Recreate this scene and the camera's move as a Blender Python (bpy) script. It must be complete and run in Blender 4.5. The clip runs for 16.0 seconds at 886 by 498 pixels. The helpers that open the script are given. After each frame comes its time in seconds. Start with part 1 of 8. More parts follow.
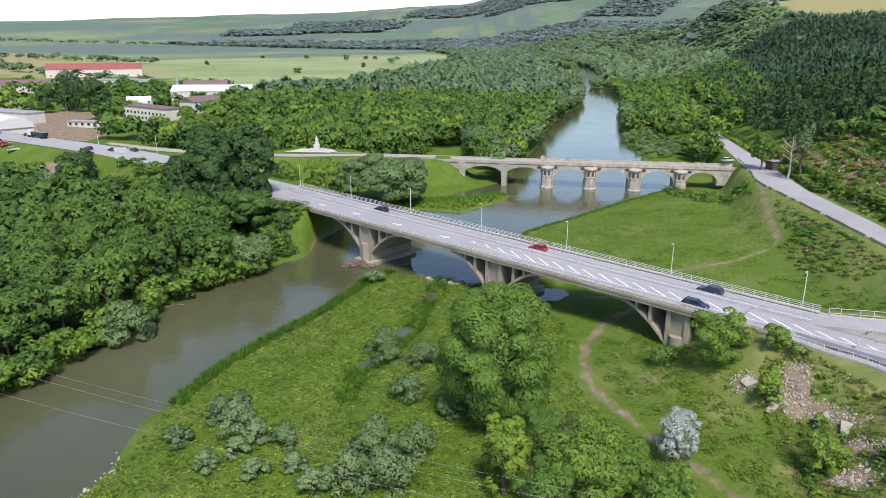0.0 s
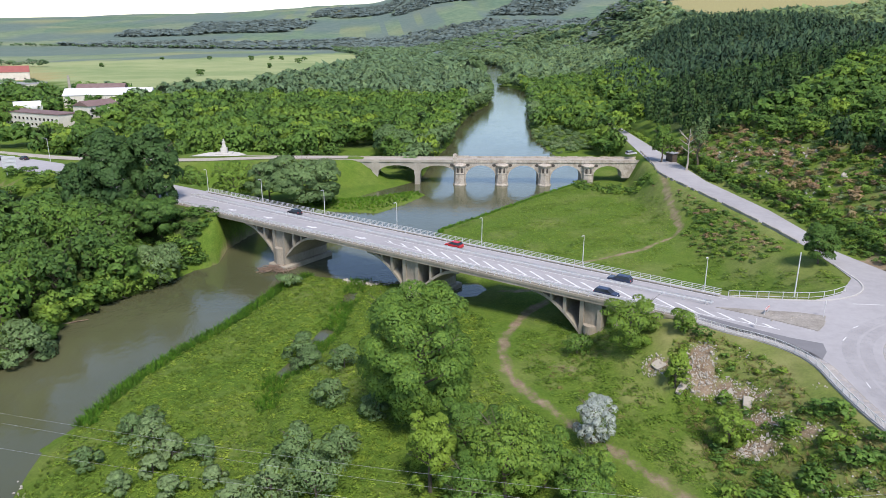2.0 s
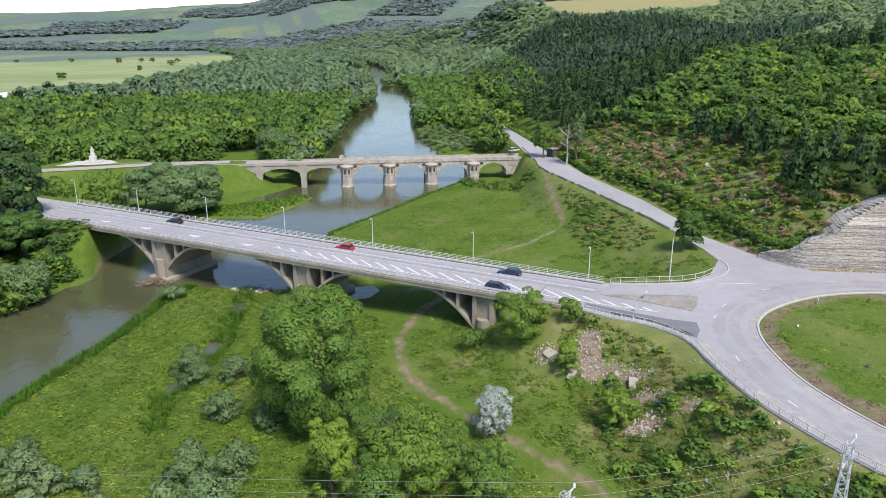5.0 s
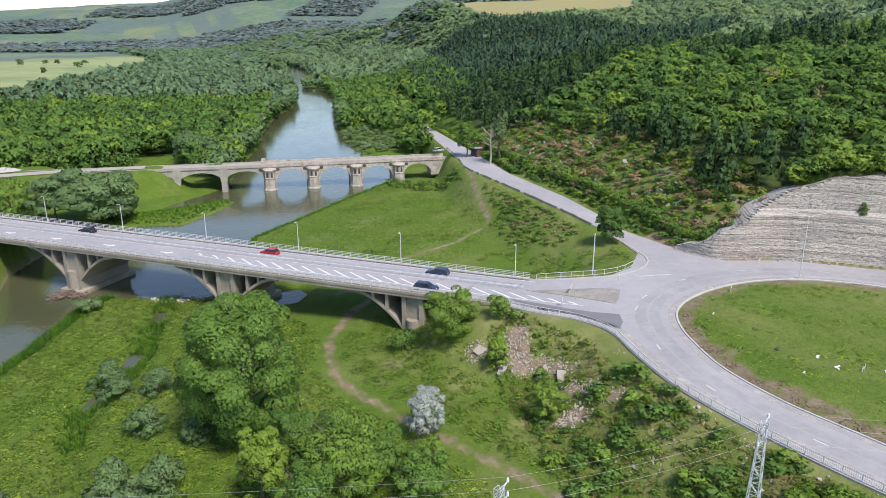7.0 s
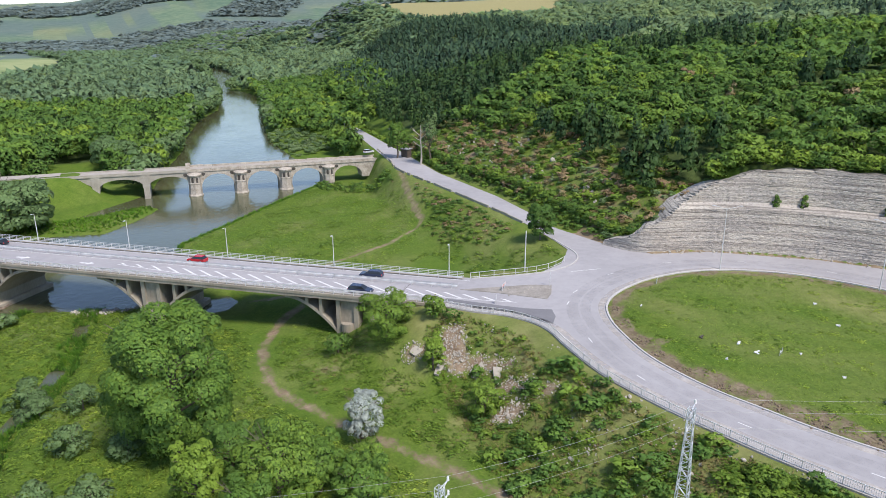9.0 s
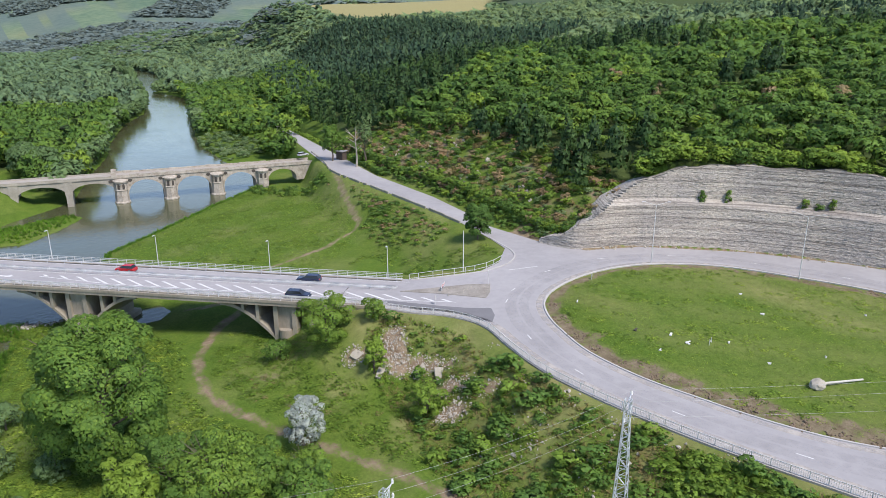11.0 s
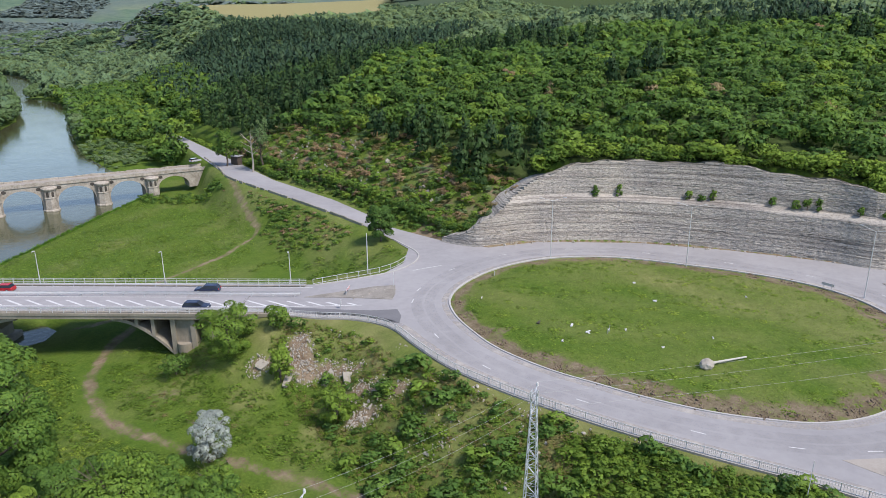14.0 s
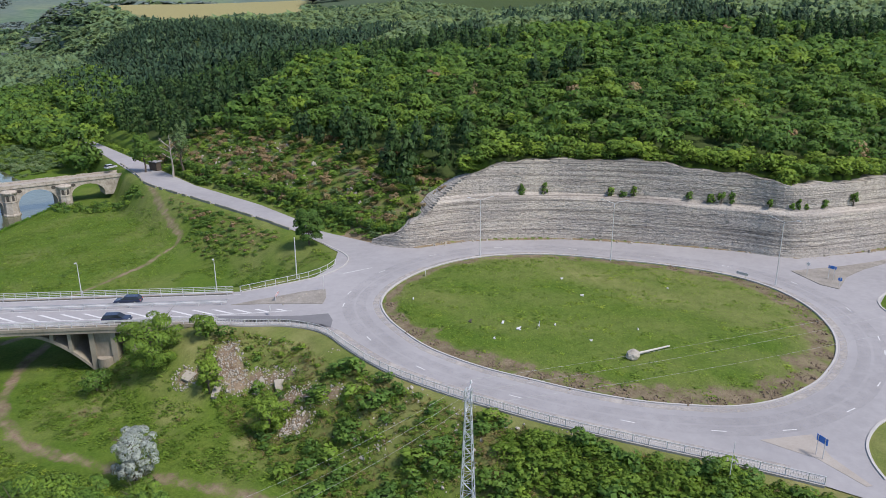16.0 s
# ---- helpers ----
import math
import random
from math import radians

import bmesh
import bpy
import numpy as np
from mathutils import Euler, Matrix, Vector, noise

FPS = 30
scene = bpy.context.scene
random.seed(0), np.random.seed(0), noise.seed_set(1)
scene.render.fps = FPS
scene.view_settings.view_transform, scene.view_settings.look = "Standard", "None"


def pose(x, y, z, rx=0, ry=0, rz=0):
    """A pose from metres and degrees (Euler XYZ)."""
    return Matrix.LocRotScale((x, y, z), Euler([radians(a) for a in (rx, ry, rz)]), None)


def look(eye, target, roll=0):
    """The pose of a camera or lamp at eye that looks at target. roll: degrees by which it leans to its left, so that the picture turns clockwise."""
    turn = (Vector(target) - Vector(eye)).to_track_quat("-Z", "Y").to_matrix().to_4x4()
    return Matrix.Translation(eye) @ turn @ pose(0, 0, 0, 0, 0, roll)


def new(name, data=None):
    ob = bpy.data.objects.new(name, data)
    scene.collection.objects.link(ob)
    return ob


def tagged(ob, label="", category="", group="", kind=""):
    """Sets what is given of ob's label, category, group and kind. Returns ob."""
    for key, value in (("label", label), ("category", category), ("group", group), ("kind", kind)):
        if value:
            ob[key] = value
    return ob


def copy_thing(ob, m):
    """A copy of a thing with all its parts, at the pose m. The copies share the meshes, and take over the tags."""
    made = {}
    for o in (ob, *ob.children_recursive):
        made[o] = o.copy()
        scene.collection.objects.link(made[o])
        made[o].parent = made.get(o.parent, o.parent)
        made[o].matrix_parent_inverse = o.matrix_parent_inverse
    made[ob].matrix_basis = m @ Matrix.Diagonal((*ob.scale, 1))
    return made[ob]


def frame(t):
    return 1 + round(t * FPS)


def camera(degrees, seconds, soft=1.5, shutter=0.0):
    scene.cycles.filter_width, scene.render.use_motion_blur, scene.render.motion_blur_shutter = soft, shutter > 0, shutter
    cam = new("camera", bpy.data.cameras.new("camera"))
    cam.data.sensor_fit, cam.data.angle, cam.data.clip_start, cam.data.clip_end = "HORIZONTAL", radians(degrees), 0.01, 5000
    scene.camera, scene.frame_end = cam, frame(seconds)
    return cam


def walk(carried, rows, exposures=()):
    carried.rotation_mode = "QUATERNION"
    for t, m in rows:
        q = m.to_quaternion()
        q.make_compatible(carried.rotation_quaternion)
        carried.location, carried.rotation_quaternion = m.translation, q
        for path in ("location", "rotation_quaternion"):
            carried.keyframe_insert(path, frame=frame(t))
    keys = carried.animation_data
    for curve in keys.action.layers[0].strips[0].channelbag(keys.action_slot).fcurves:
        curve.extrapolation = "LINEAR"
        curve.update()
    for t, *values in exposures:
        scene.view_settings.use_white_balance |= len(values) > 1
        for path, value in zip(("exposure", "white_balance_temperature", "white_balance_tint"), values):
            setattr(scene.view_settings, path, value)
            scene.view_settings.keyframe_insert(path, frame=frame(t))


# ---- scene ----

# ---------------------------------------------------------------- camera
cam = camera(64.66, 16.0, soft=0.85)
EYE = (0.0, 0.0, 57.0)
# seconds, heading to the right, tilt, lean to the left (degrees); the drone hovers and turns
ROWS = [
    (0.0, 0.01, -17.13, 0.27), (0.5, 1.65, -17.13, 0.22), (1.0, 3.52, -17.14, 0.17), (1.5, 5.39, -17.16, 0.08),
    (2.0, 7.15, -17.17, 0.0), (2.5, 8.81, -17.17, 0.0), (3.0, 10.31, -17.18, -0.05), (3.5, 11.8, -17.18, -0.12),
    (4.0, 13.32, -17.18, -0.12), (6.5, 21.11, -17.11, -0.04), (7.0, 22.63, -17.11, -0.04), (7.5, 24.11, -17.1, -0.08),
    (8.0, 25.49, -17.08, -0.13), (8.5, 26.92, -17.06, -0.13), (9.0, 28.33, -17.05, -0.08), (11.5, 34.93, -16.94, -0.09),
    (12.0, 36.28, -16.94, -0.1), (12.5, 37.67, -16.94, -0.11), (13.0, 39.07, -16.91, -0.12), (13.5, 40.45, -16.89, -0.14),
    (14.0, 41.84, -16.87, -0.14), (14.5, 43.32, -16.86, -0.16), (15.0, 44.74, -16.85, -0.18), (15.5, 46.22, -16.81, -0.19),
    (16.0, 47.82, -16.8, -0.17),
]
walk(cam, [(t, pose(*EYE, 90 + tilt, 0, -yaw) @ pose(0, 0, 0, 0, 0, roll)) for t, yaw, tilt, roll in ROWS],
     exposures=[(0.0, 1.0, 6500, 15.0), (8.0, 0.98, 6500, 15.0), (12.5, 0.88, 6500, 15.0), (16.0, 0.70, 6500, 15.0)])

# ---------------------------------------------------------------- light
SUN_EL, SUN_AZ = 56.0, 168.0      # degrees above the horizon; compass turn from the first view, clockwise
world = bpy.data.worlds.new("sky")
scene.world = world
world.use_nodes = True
wn = world.node_tree.nodes
sky = wn.new("ShaderNodeTexSky")
sky.sky_type = "NISHITA"
sky.sun_disc = False
sky.sun_elevation = radians(SUN_EL)
sky.sun_rotation = radians(SUN_AZ)
sky.air_density, sky.dust_density, sky.ozone_density = 1.0, 0.35, 1.6
wn["Background"].inputs["Strength"].default_value = 0.105
world.node_tree.links.new(sky.outputs[0], wn["Background"].inputs["Color"])
sun = new("sun", bpy.data.lights.new("sun", "SUN"))
sun.data.energy, sun.data.angle, sun.data.color = 2.5, radians(14), (1.0, 0.94, 0.86)
sa, se = radians(SUN_AZ), radians(SUN_EL)
sun.matrix_world = look((math.sin(sa) * math.cos(se) * 50, math.cos(sa) * math.cos(se) * 50, math.sin(se) * 50 + 60), (0, 0, 60))


# ---------------------------------------------------------------- materials
def mat(name, rough=0.8, metal=0.0, spec=0.3):
    m = bpy.data.materials.new(name)
    m.use_nodes = True
    b = m.node_tree.nodes["Principled BSDF"]
    b.inputs["Roughness"].default_value = rough
    b.inputs["Metallic"].default_value = metal
    b.inputs["Specular IOR Level"].default_value = spec
    return m, m.node_tree, b


def noise_tex(nt, scale, detail=4, rough=0.6, coord=None, kind="Generated", stretch=None):
    n = nt.nodes.new("ShaderNodeTexNoise")
    n.inputs["Scale"].default_value, n.inputs["Detail"].default_value, n.inputs["Roughness"].default_value = scale, detail, rough
    if coord is None:
        coord = nt.nodes.new("ShaderNodeNewGeometry").outputs["Position"]
    if stretch:
        mp = nt.nodes.new("ShaderNodeMapping")
        mp.inputs["Scale"].default_value = stretch
        nt.links.new(coord, mp.inputs["Vector"])
        coord = mp.outputs[0]
    nt.links.new(coord, n.inputs["Vector"])
    return n.outputs["Fac"]


def ramp(nt, fac, stops):
    r = nt.nodes.new("ShaderNodeValToRGB")
    el = r.color_ramp.elements
    while len(el) < len(stops):
        el.new(0.5)
    for e, (p, c) in zip(el, stops):
        e.position, e.color = p, (*c, 1)
    nt.links.new(fac, r.inputs[0])
    return r.outputs[0]


def mix(nt, fac, a, b, mode="MIX"):
    m = nt.nodes.new("ShaderNodeMix")
    m.data_type, m.blend_type = "RGBA", mode
    for sock, v in ((m.inputs[0], fac), (m.inputs[6], a), (m.inputs[7], b)):
        if isinstance(v, (int, float)):
            sock.default_value = v
        elif isinstance(v, tuple):
            sock.default_value = (*v, 1)
        else:
            nt.links.new(v, sock)
    return m.outputs[2]


def bump(nt, b, height, strength, dist):
    n = nt.nodes.new("ShaderNodeBump")
    n.inputs["Strength"].default_value, n.inputs["Distance"].default_value = strength, dist
    nt.links.new(height, n.inputs["Height"])
    nt.links.new(n.outputs[0], b.inputs["Normal"])


def surface(name, dark, light, scale, rough=0.8, metal=0.0, grain=None, relief=0.3, dist=0.02, spec=0.3, stretch=None, own=False):
    """Two scales of variation between two colours, with fine relief."""
    m, nt, b = mat(name, rough, metal, spec)
    big = noise_tex(nt, scale, 5, 0.6, stretch=stretch)
    fine = noise_tex(nt, grain or scale * 9, 4, 0.7, stretch=stretch)
    c1 = ramp(nt, big, [(0.32, dark), (0.68, light)])
    mid = tuple((p + q) / 2 for p, q in zip(dark, light))
    c2 = ramp(nt, fine, [(0.3, dark), (0.7, light)])
    c = mix(nt, 0.45, c1, c2)
    if own:
        oi = nt.nodes.new("ShaderNodeObjectInfo")
        c = mix(nt, 0.5, c, ramp(nt, oi.outputs["Random"], [(0, tuple(0.75 * v for v in mid)), (1, tuple(min(1, 1.25 * v) for v in mid))]))
    nt.links.new(c, b.inputs["Base Color"])
    if relief:
        bump(nt, b, fine, relief, dist)
    return m


def plain(name, colour, rough=0.6, metal=0.0, spec=0.4):
    return surface(name, tuple(0.85 * c for c in colour), tuple(min(1.0, 1.12 * c) for c in colour), 1.5, rough, metal, 14, 0.08, 0.01, spec)


def leaf_mat(name, a, b_, c, leaf=1.7, lit=0.42, gaps=0.39, rounded=True):
    """Leaves: colour varies by tree (tint), by clump and in grains of leaf size; they shade with the crown's rounding ("dome")."""
    m, nt, b = mat(name, 0.6, 0, 0.16)
    at = nt.nodes.new("ShaderNodeAttribute")
    at.attribute_name = "tint"
    per = nt.nodes.new("ShaderNodeNewGeometry")
    tree = ramp(nt, at.outputs["Fac"], [(0.0, a), (0.55, b_), (1.0, c)])
    clump = ramp(nt, per.outputs["Random Per Island"], [(0.0, tuple(0.62 * v for v in b_)), (1.0, tuple(min(1, 1.15 * v) for v in c))])
    col = mix(nt, 0.22, tree, clump)
    grain = noise_tex(nt, leaf, 4, 0.75)
    col = mix(nt, 0.8, col, ramp(nt, grain, [(0.34, (0.66, 0.68, 0.66)), (0.5, (0.97, 0.97, 0.96)), (0.66, (1.26, 1.23, 1.12))]), "MULTIPLY")
    nt.links.new(col, b.inputs["Base Color"])
    dome = nt.nodes.new("ShaderNodeAttribute")
    dome.attribute_name = "dome"
    turn = nt.nodes.new("ShaderNodeVectorTransform")
    turn.vector_type, turn.convert_from, turn.convert_to = "NORMAL", "OBJECT", "WORLD"
    nt.links.new(dome.outputs["Vector"], turn.inputs[0])
    tr = nt.nodes.new("ShaderNodeBsdfTranslucent")
    nt.links.new(col, tr.inputs["Color"])
    if rounded:
        nt.links.new(turn.outputs[0], b.inputs["Normal"])
    ms = nt.nodes.new("ShaderNodeMixShader")
    ms.inputs[0].default_value = lit * 0.6
    out = nt.nodes["Material Output"]
    nt.links.new(b.outputs[0], ms.inputs[1])
    nt.links.new(tr.outputs[0], ms.inputs[2])
    last = ms
    if gaps:                                              # gaps between the leaves of a clump
        cut = nt.nodes.new("ShaderNodeMath")
        cut.operation = "GREATER_THAN"
        cut.inputs[1].default_value = gaps
        nt.links.new(noise_tex(nt, leaf * 1.25, 4, 0.7), cut.inputs[0])
        last = nt.nodes.new("ShaderNodeMixShader")
        nt.links.new(cut.outputs[0], last.inputs[0])
        nt.links.new(nt.nodes.new("ShaderNodeBsdfTransparent").outputs[0], last.inputs[1])
        nt.links.new(ms.outputs[0], last.inputs[2])
    nt.links.new(last.outputs[0], out.inputs["Surface"])
    return m


def water_mat():
    m, nt, b = mat("river_water", 0.06, 0, 0.5)
    big = noise_tex(nt, 0.02, 3, 0.5)
    nt.links.new(ramp(nt, big, [(0.35, (0.066, 0.072, 0.034)), (0.65, (0.092, 0.096, 0.050))]), b.inputs["Base Color"])
    rip = noise_tex(nt, 0.55, 4, 0.6, stretch=(1, 0.6, 1))
    r2 = noise_tex(nt, 0.05, 3, 0.6)
    nt.links.new(ramp(nt, r2, [(0.4, (0.05, 0.05, 0.05)), (0.66, (0.13, 0.13, 0.13))]), b.inputs["Roughness"])
    bump(nt, b, rip, 0.34, 0.25)
    return m


def ground_mat():
    m, nt, b = mat("ground_cover", 0.95, 0, 0.1)
    at = nt.nodes.new("ShaderNodeAttribute")
    at.attribute_name = "cover"
    sep = nt.nodes.new("ShaderNodeSeparateColor")
    nt.links.new(at.outputs["Color"], sep.inputs[0])
    big, mid, fine = noise_tex(nt, 0.04, 5, 0.6), noise_tex(nt, 0.42, 6, 0.7), noise_tex(nt, 2.4, 5, 0.8)
    huge = noise_tex(nt, 0.0045, 6, 0.62)
    grass = ramp(nt, mid, [(0.30, (0.052, 0.086, 0.016)), (0.48, (0.090, 0.139, 0.024)), (0.60, (0.126, 0.169, 0.031)), (0.72, (0.162, 0.162, 0.046))])
    grass = mix(nt, 0.32, grass, ramp(nt, big, [(0.36, (0.068, 0.124, 0.019)), (0.5, (0.109, 0.158, 0.027)), (0.64, (0.166, 0.170, 0.044))]))
    grass = mix(nt, 0.45, grass, ramp(nt, fine, [(0.34, (0.028, 0.066, 0.006)), (0.5, (0.066, 0.140, 0.012)), (0.64, (0.140, 0.222, 0.028))]))
    plot = nt.nodes.new("ShaderNodeTexVoronoi")
    plot.inputs["Scale"].default_value = 0.0042
    shape = nt.nodes.new("ShaderNodeMapping")
    shape.inputs["Rotation"].default_value, shape.inputs["Scale"].default_value = (0, 0, 0.4), (0.62, 1.2, 0)
    nt.links.new(nt.nodes.new("ShaderNodeNewGeometry").outputs["Position"], shape.inputs["Vector"])
    nt.links.new(shape.outputs[0], plot.inputs["Vector"])
    which = nt.nodes.new("ShaderNodeSeparateColor")
    nt.links.new(plot.outputs["Color"], which.inputs[0])
    # far field plots, with the haze of distance mixed into their colours
    hazy_pasture = ramp(nt, which.outputs[0], [(0.0, (0.082, 0.140, 0.096)), (0.3, (0.101, 0.165, 0.107)), (0.55, (0.126, 0.189, 0.115)), (0.8, (0.173, 0.218, 0.129)), (0.95, (0.242, 0.253, 0.150))])
    hazy_pasture = mix(nt, 0.35, hazy_pasture, ramp(nt, huge, [(0.36, (0.073, 0.127, 0.092)), (0.5, (0.115, 0.176, 0.112)), (0.64, (0.200, 0.242, 0.144))]))
    hazy_pasture = mix(nt, 0.30, hazy_pasture, ramp(nt, big, [(0.40, (0.063, 0.109, 0.075)), (0.6, (0.178, 0.230, 0.139))]))
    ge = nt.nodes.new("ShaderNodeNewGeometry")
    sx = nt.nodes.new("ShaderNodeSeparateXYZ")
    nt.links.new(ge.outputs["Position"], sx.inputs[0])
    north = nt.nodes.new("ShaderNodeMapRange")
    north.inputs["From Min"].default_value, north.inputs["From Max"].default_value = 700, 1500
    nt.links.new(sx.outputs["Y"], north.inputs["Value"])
    grass = mix(nt, north.outputs[0], grass, hazy_pasture)
    soil = mix(nt, 0.5, ramp(nt, fine, [(0.34, (0.100, 0.066, 0.040)), (0.64, (0.345, 0.268, 0.188))]), ramp(nt, mid, [(0.36, (0.125, 0.086, 0.054)), (0.62, (0.330, 0.258, 0.182))]))
    crop = mix(nt, 0.5, ramp(nt, big, [(0.3, (0.185, 0.239, 0.097)), (0.7, (0.294, 0.323, 0.155))]), ramp(nt, huge, [(0.40, (0.160, 0.227, 0.092)), (0.55, (0.302, 0.328, 0.160))]))
    gold = ramp(nt, mid, [(0.3, (0.225, 0.200, 0.088)), (0.7, (0.345, 0.315, 0.145))])
    # forest floor: dark green near, haze put into a paler blue-green northward
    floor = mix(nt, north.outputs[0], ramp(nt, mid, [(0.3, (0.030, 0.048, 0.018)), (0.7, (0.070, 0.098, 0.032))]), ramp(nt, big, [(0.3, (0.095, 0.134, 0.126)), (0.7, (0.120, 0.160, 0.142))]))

    def edge(sock, wobble=0.9):
        a = nt.nodes.new("ShaderNodeMath")
        a.operation = "MULTIPLY_ADD"
        nt.links.new(fine, a.inputs[0])
        a.inputs[1].default_value = -wobble
        nt.links.new(sock, a.inputs[2])
        r = ramp(nt, a.outputs[0], [(0.04, (0, 0, 0)), (0.30, (1, 1, 1))])
        return r
    c = mix(nt, sep.outputs[1], grass, crop)
    c = mix(nt, sep.outputs[2], c, gold)
    c = mix(nt, edge(sep.outputs[0]), c, soil)
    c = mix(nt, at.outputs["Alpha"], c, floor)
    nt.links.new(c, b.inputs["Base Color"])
    bump(nt, b, fine, 0.8, 0.2)
    return m


M_GROUND = ground_mat()
M_WATER = water_mat()
M_ROAD = surface("asphalt", (0.268, 0.260, 0.262), (0.372, 0.360, 0.360), 0.05, 0.85, grain=0.6, relief=0.06)
M_ROAD2 = surface("newer_dark_asphalt", (0.135, 0.134, 0.140), (0.200, 0.198, 0.204), 0.3, 0.85, grain=6, relief=0.1)
M_PAINT = surface("road_paint", (0.499, 0.499, 0.490), (0.688, 0.688, 0.679), 0.8, 0.7, grain=5, relief=0.05)
M_CONC = surface("weathered_concrete", (0.213, 0.185, 0.142), (0.378, 0.341, 0.274), 0.25, 0.9, grain=2.5, relief=0.2, stretch=(1, 1, 0.4))
M_KERB = surface("pale_kerb_concrete", (0.361, 0.344, 0.327), (0.499, 0.482, 0.456), 0.5, 0.9, grain=4)
M_STONE = surface("old_limestone", (0.205, 0.172, 0.132), (0.560, 0.512, 0.436), 0.55, 0.92, grain=1.7, relief=0.7, dist=0.08)
M_STEEL = surface("galvanised_steel", (0.50, 0.50, 0.50), (0.64, 0.64, 0.63), 1.2, 0.55, 0.1, 9, 0.05)
M_CONC2 = surface("grey_rendered_masonry", (0.251, 0.231, 0.189), (0.409, 0.378, 0.315), 0.3, 0.92, grain=2.5, relief=0.3, dist=0.03)
# near-black colour for the shade inside recesses; scrap on the island shares it
M_DARK = surface("recess_shade_and_scrap", (0.045, 0.040, 0.034), (0.100, 0.090, 0.078), 1.0, 0.95, grain=5)
M_PATH = surface("dusty_roadway", (0.284, 0.249, 0.206), (0.404, 0.370, 0.318), 0.5, 0.95, grain=5)


def rock_mat():
    m, nt, b = mat("bedded_limestone", 0.95, 0, 0.1)
    bed = noise_tex(nt, 1.0, 4, 0.7, stretch=(0.05, 0.05, 1.5))
    thin = noise_tex(nt, 1.0, 3, 0.6, stretch=(0.016, 0.016, 3.6))
    crumb = noise_tex(nt, 1.0, 5, 0.8, stretch=(1.5, 1.5, 2.6))
    fine = noise_tex(nt, 3.0, 5, 0.8, stretch=(0.9, 0.9, 1.8))
    patch = noise_tex(nt, 0.07, 4, 0.6)
    c = ramp(nt, bed, [(0.34, (0.270, 0.250, 0.226)), (0.48, (0.375, 0.352, 0.318)), (0.66, (0.455, 0.430, 0.386))])
    c = mix(nt, 0.75, c, ramp(nt, thin, [(0.37, (0.46, 0.45, 0.44)), (0.45, (0.98, 0.98, 0.98)), (0.6, (1.1, 1.09, 1.07))]), "MULTIPLY")
    c = mix(nt, 0.8, c, ramp(nt, crumb, [(0.36, (0.50, 0.49, 0.48)), (0.45, (0.95, 0.95, 0.95)), (0.62, (1.2, 1.18, 1.15))]), "MULTIPLY")
    c = mix(nt, 0.6, c, ramp(nt, fine, [(0.36, (0.50, 0.49, 0.48)), (0.48, (1.0, 1.0, 1.0)), (0.62, (1.26, 1.24, 1.22))]), "MULTIPLY")
    c = mix(nt, 0.7, c, ramp(nt, patch, [(0.36, (0.80, 0.80, 0.82)), (0.62, (1.08, 1.05, 1.0))]), "MULTIPLY")
    nt.links.new(c, b.inputs["Base Color"])
    bump(nt, b, crumb, 0.7, 0.3)
    return m


M_ROCK = rock_mat()
M_LEAF = leaf_mat("broad_leaves", (0.050, 0.118, 0.034), (0.100, 0.202, 0.042), (0.226, 0.338, 0.046))
M_PINE = leaf_mat("pine_needles", (0.030, 0.070, 0.030), (0.050, 0.106, 0.038), (0.085, 0.155, 0.042))
M_WILLOW = leaf_mat("grey_green_willow_leaves", (0.104, 0.186, 0.066), (0.150, 0.240, 0.092), (0.238, 0.326, 0.152))
M_SILVER = leaf_mat("silver_leaves", (0.330, 0.385, 0.350), (0.430, 0.485, 0.450), (0.520, 0.570, 0.535))
M_POPLAR = leaf_mat("poplar_leaves", (0.042, 0.094, 0.034), (0.066, 0.135, 0.043), (0.110, 0.190, 0.052))
M_HERB = leaf_mat("herb_leaves", (0.090, 0.176, 0.026), (0.172, 0.285, 0.039), (0.320, 0.412, 0.060), leaf=2.6, lit=0.6, gaps=0.0)
M_GRASS = leaf_mat("grass_blades", (0.112, 0.205, 0.032), (0.178, 0.290, 0.042), (0.292, 0.395, 0.056), leaf=2.6, lit=0.6, gaps=0.0)
M_REED = leaf_mat("reed_leaves", (0.052, 0.170, 0.014), (0.092, 0.245, 0.019), (0.200, 0.370, 0.028), leaf=2.6, lit=0.6, gaps=0.0)
M_PINK = leaf_mat("smoke_bush_flowers", (0.300, 0.190, 0.115), (0.350, 0.255, 0.145), (0.340, 0.290, 0.150))
M_DRY = leaf_mat("dry_weeds", (0.225, 0.165, 0.076), (0.270, 0.220, 0.096), (0.262, 0.262, 0.092), leaf=2.6, lit=0.6, gaps=0.0)
# haze of the far hills put into the leaf colour: pale blue-grey
M_FAR_HAZE = leaf_mat("hazed_distant_leaves", (0.140, 0.192, 0.190), (0.162, 0.216, 0.206), (0.190, 0.244, 0.222), leaf=0.03, gaps=0.0)
# farther copies of the leaf and pine colours, bluer and paler for painted haze
M_VALLEY_HAZE = leaf_mat("hazed_valley_leaves", (0.104, 0.182, 0.106), (0.150, 0.238, 0.118), (0.230, 0.318, 0.124), leaf=0.4, gaps=0.3)
M_PINE_HAZE = leaf_mat("hazed_upper_pine_needles", (0.036, 0.080, 0.052), (0.058, 0.112, 0.062), (0.096, 0.160, 0.072), leaf=0.8)
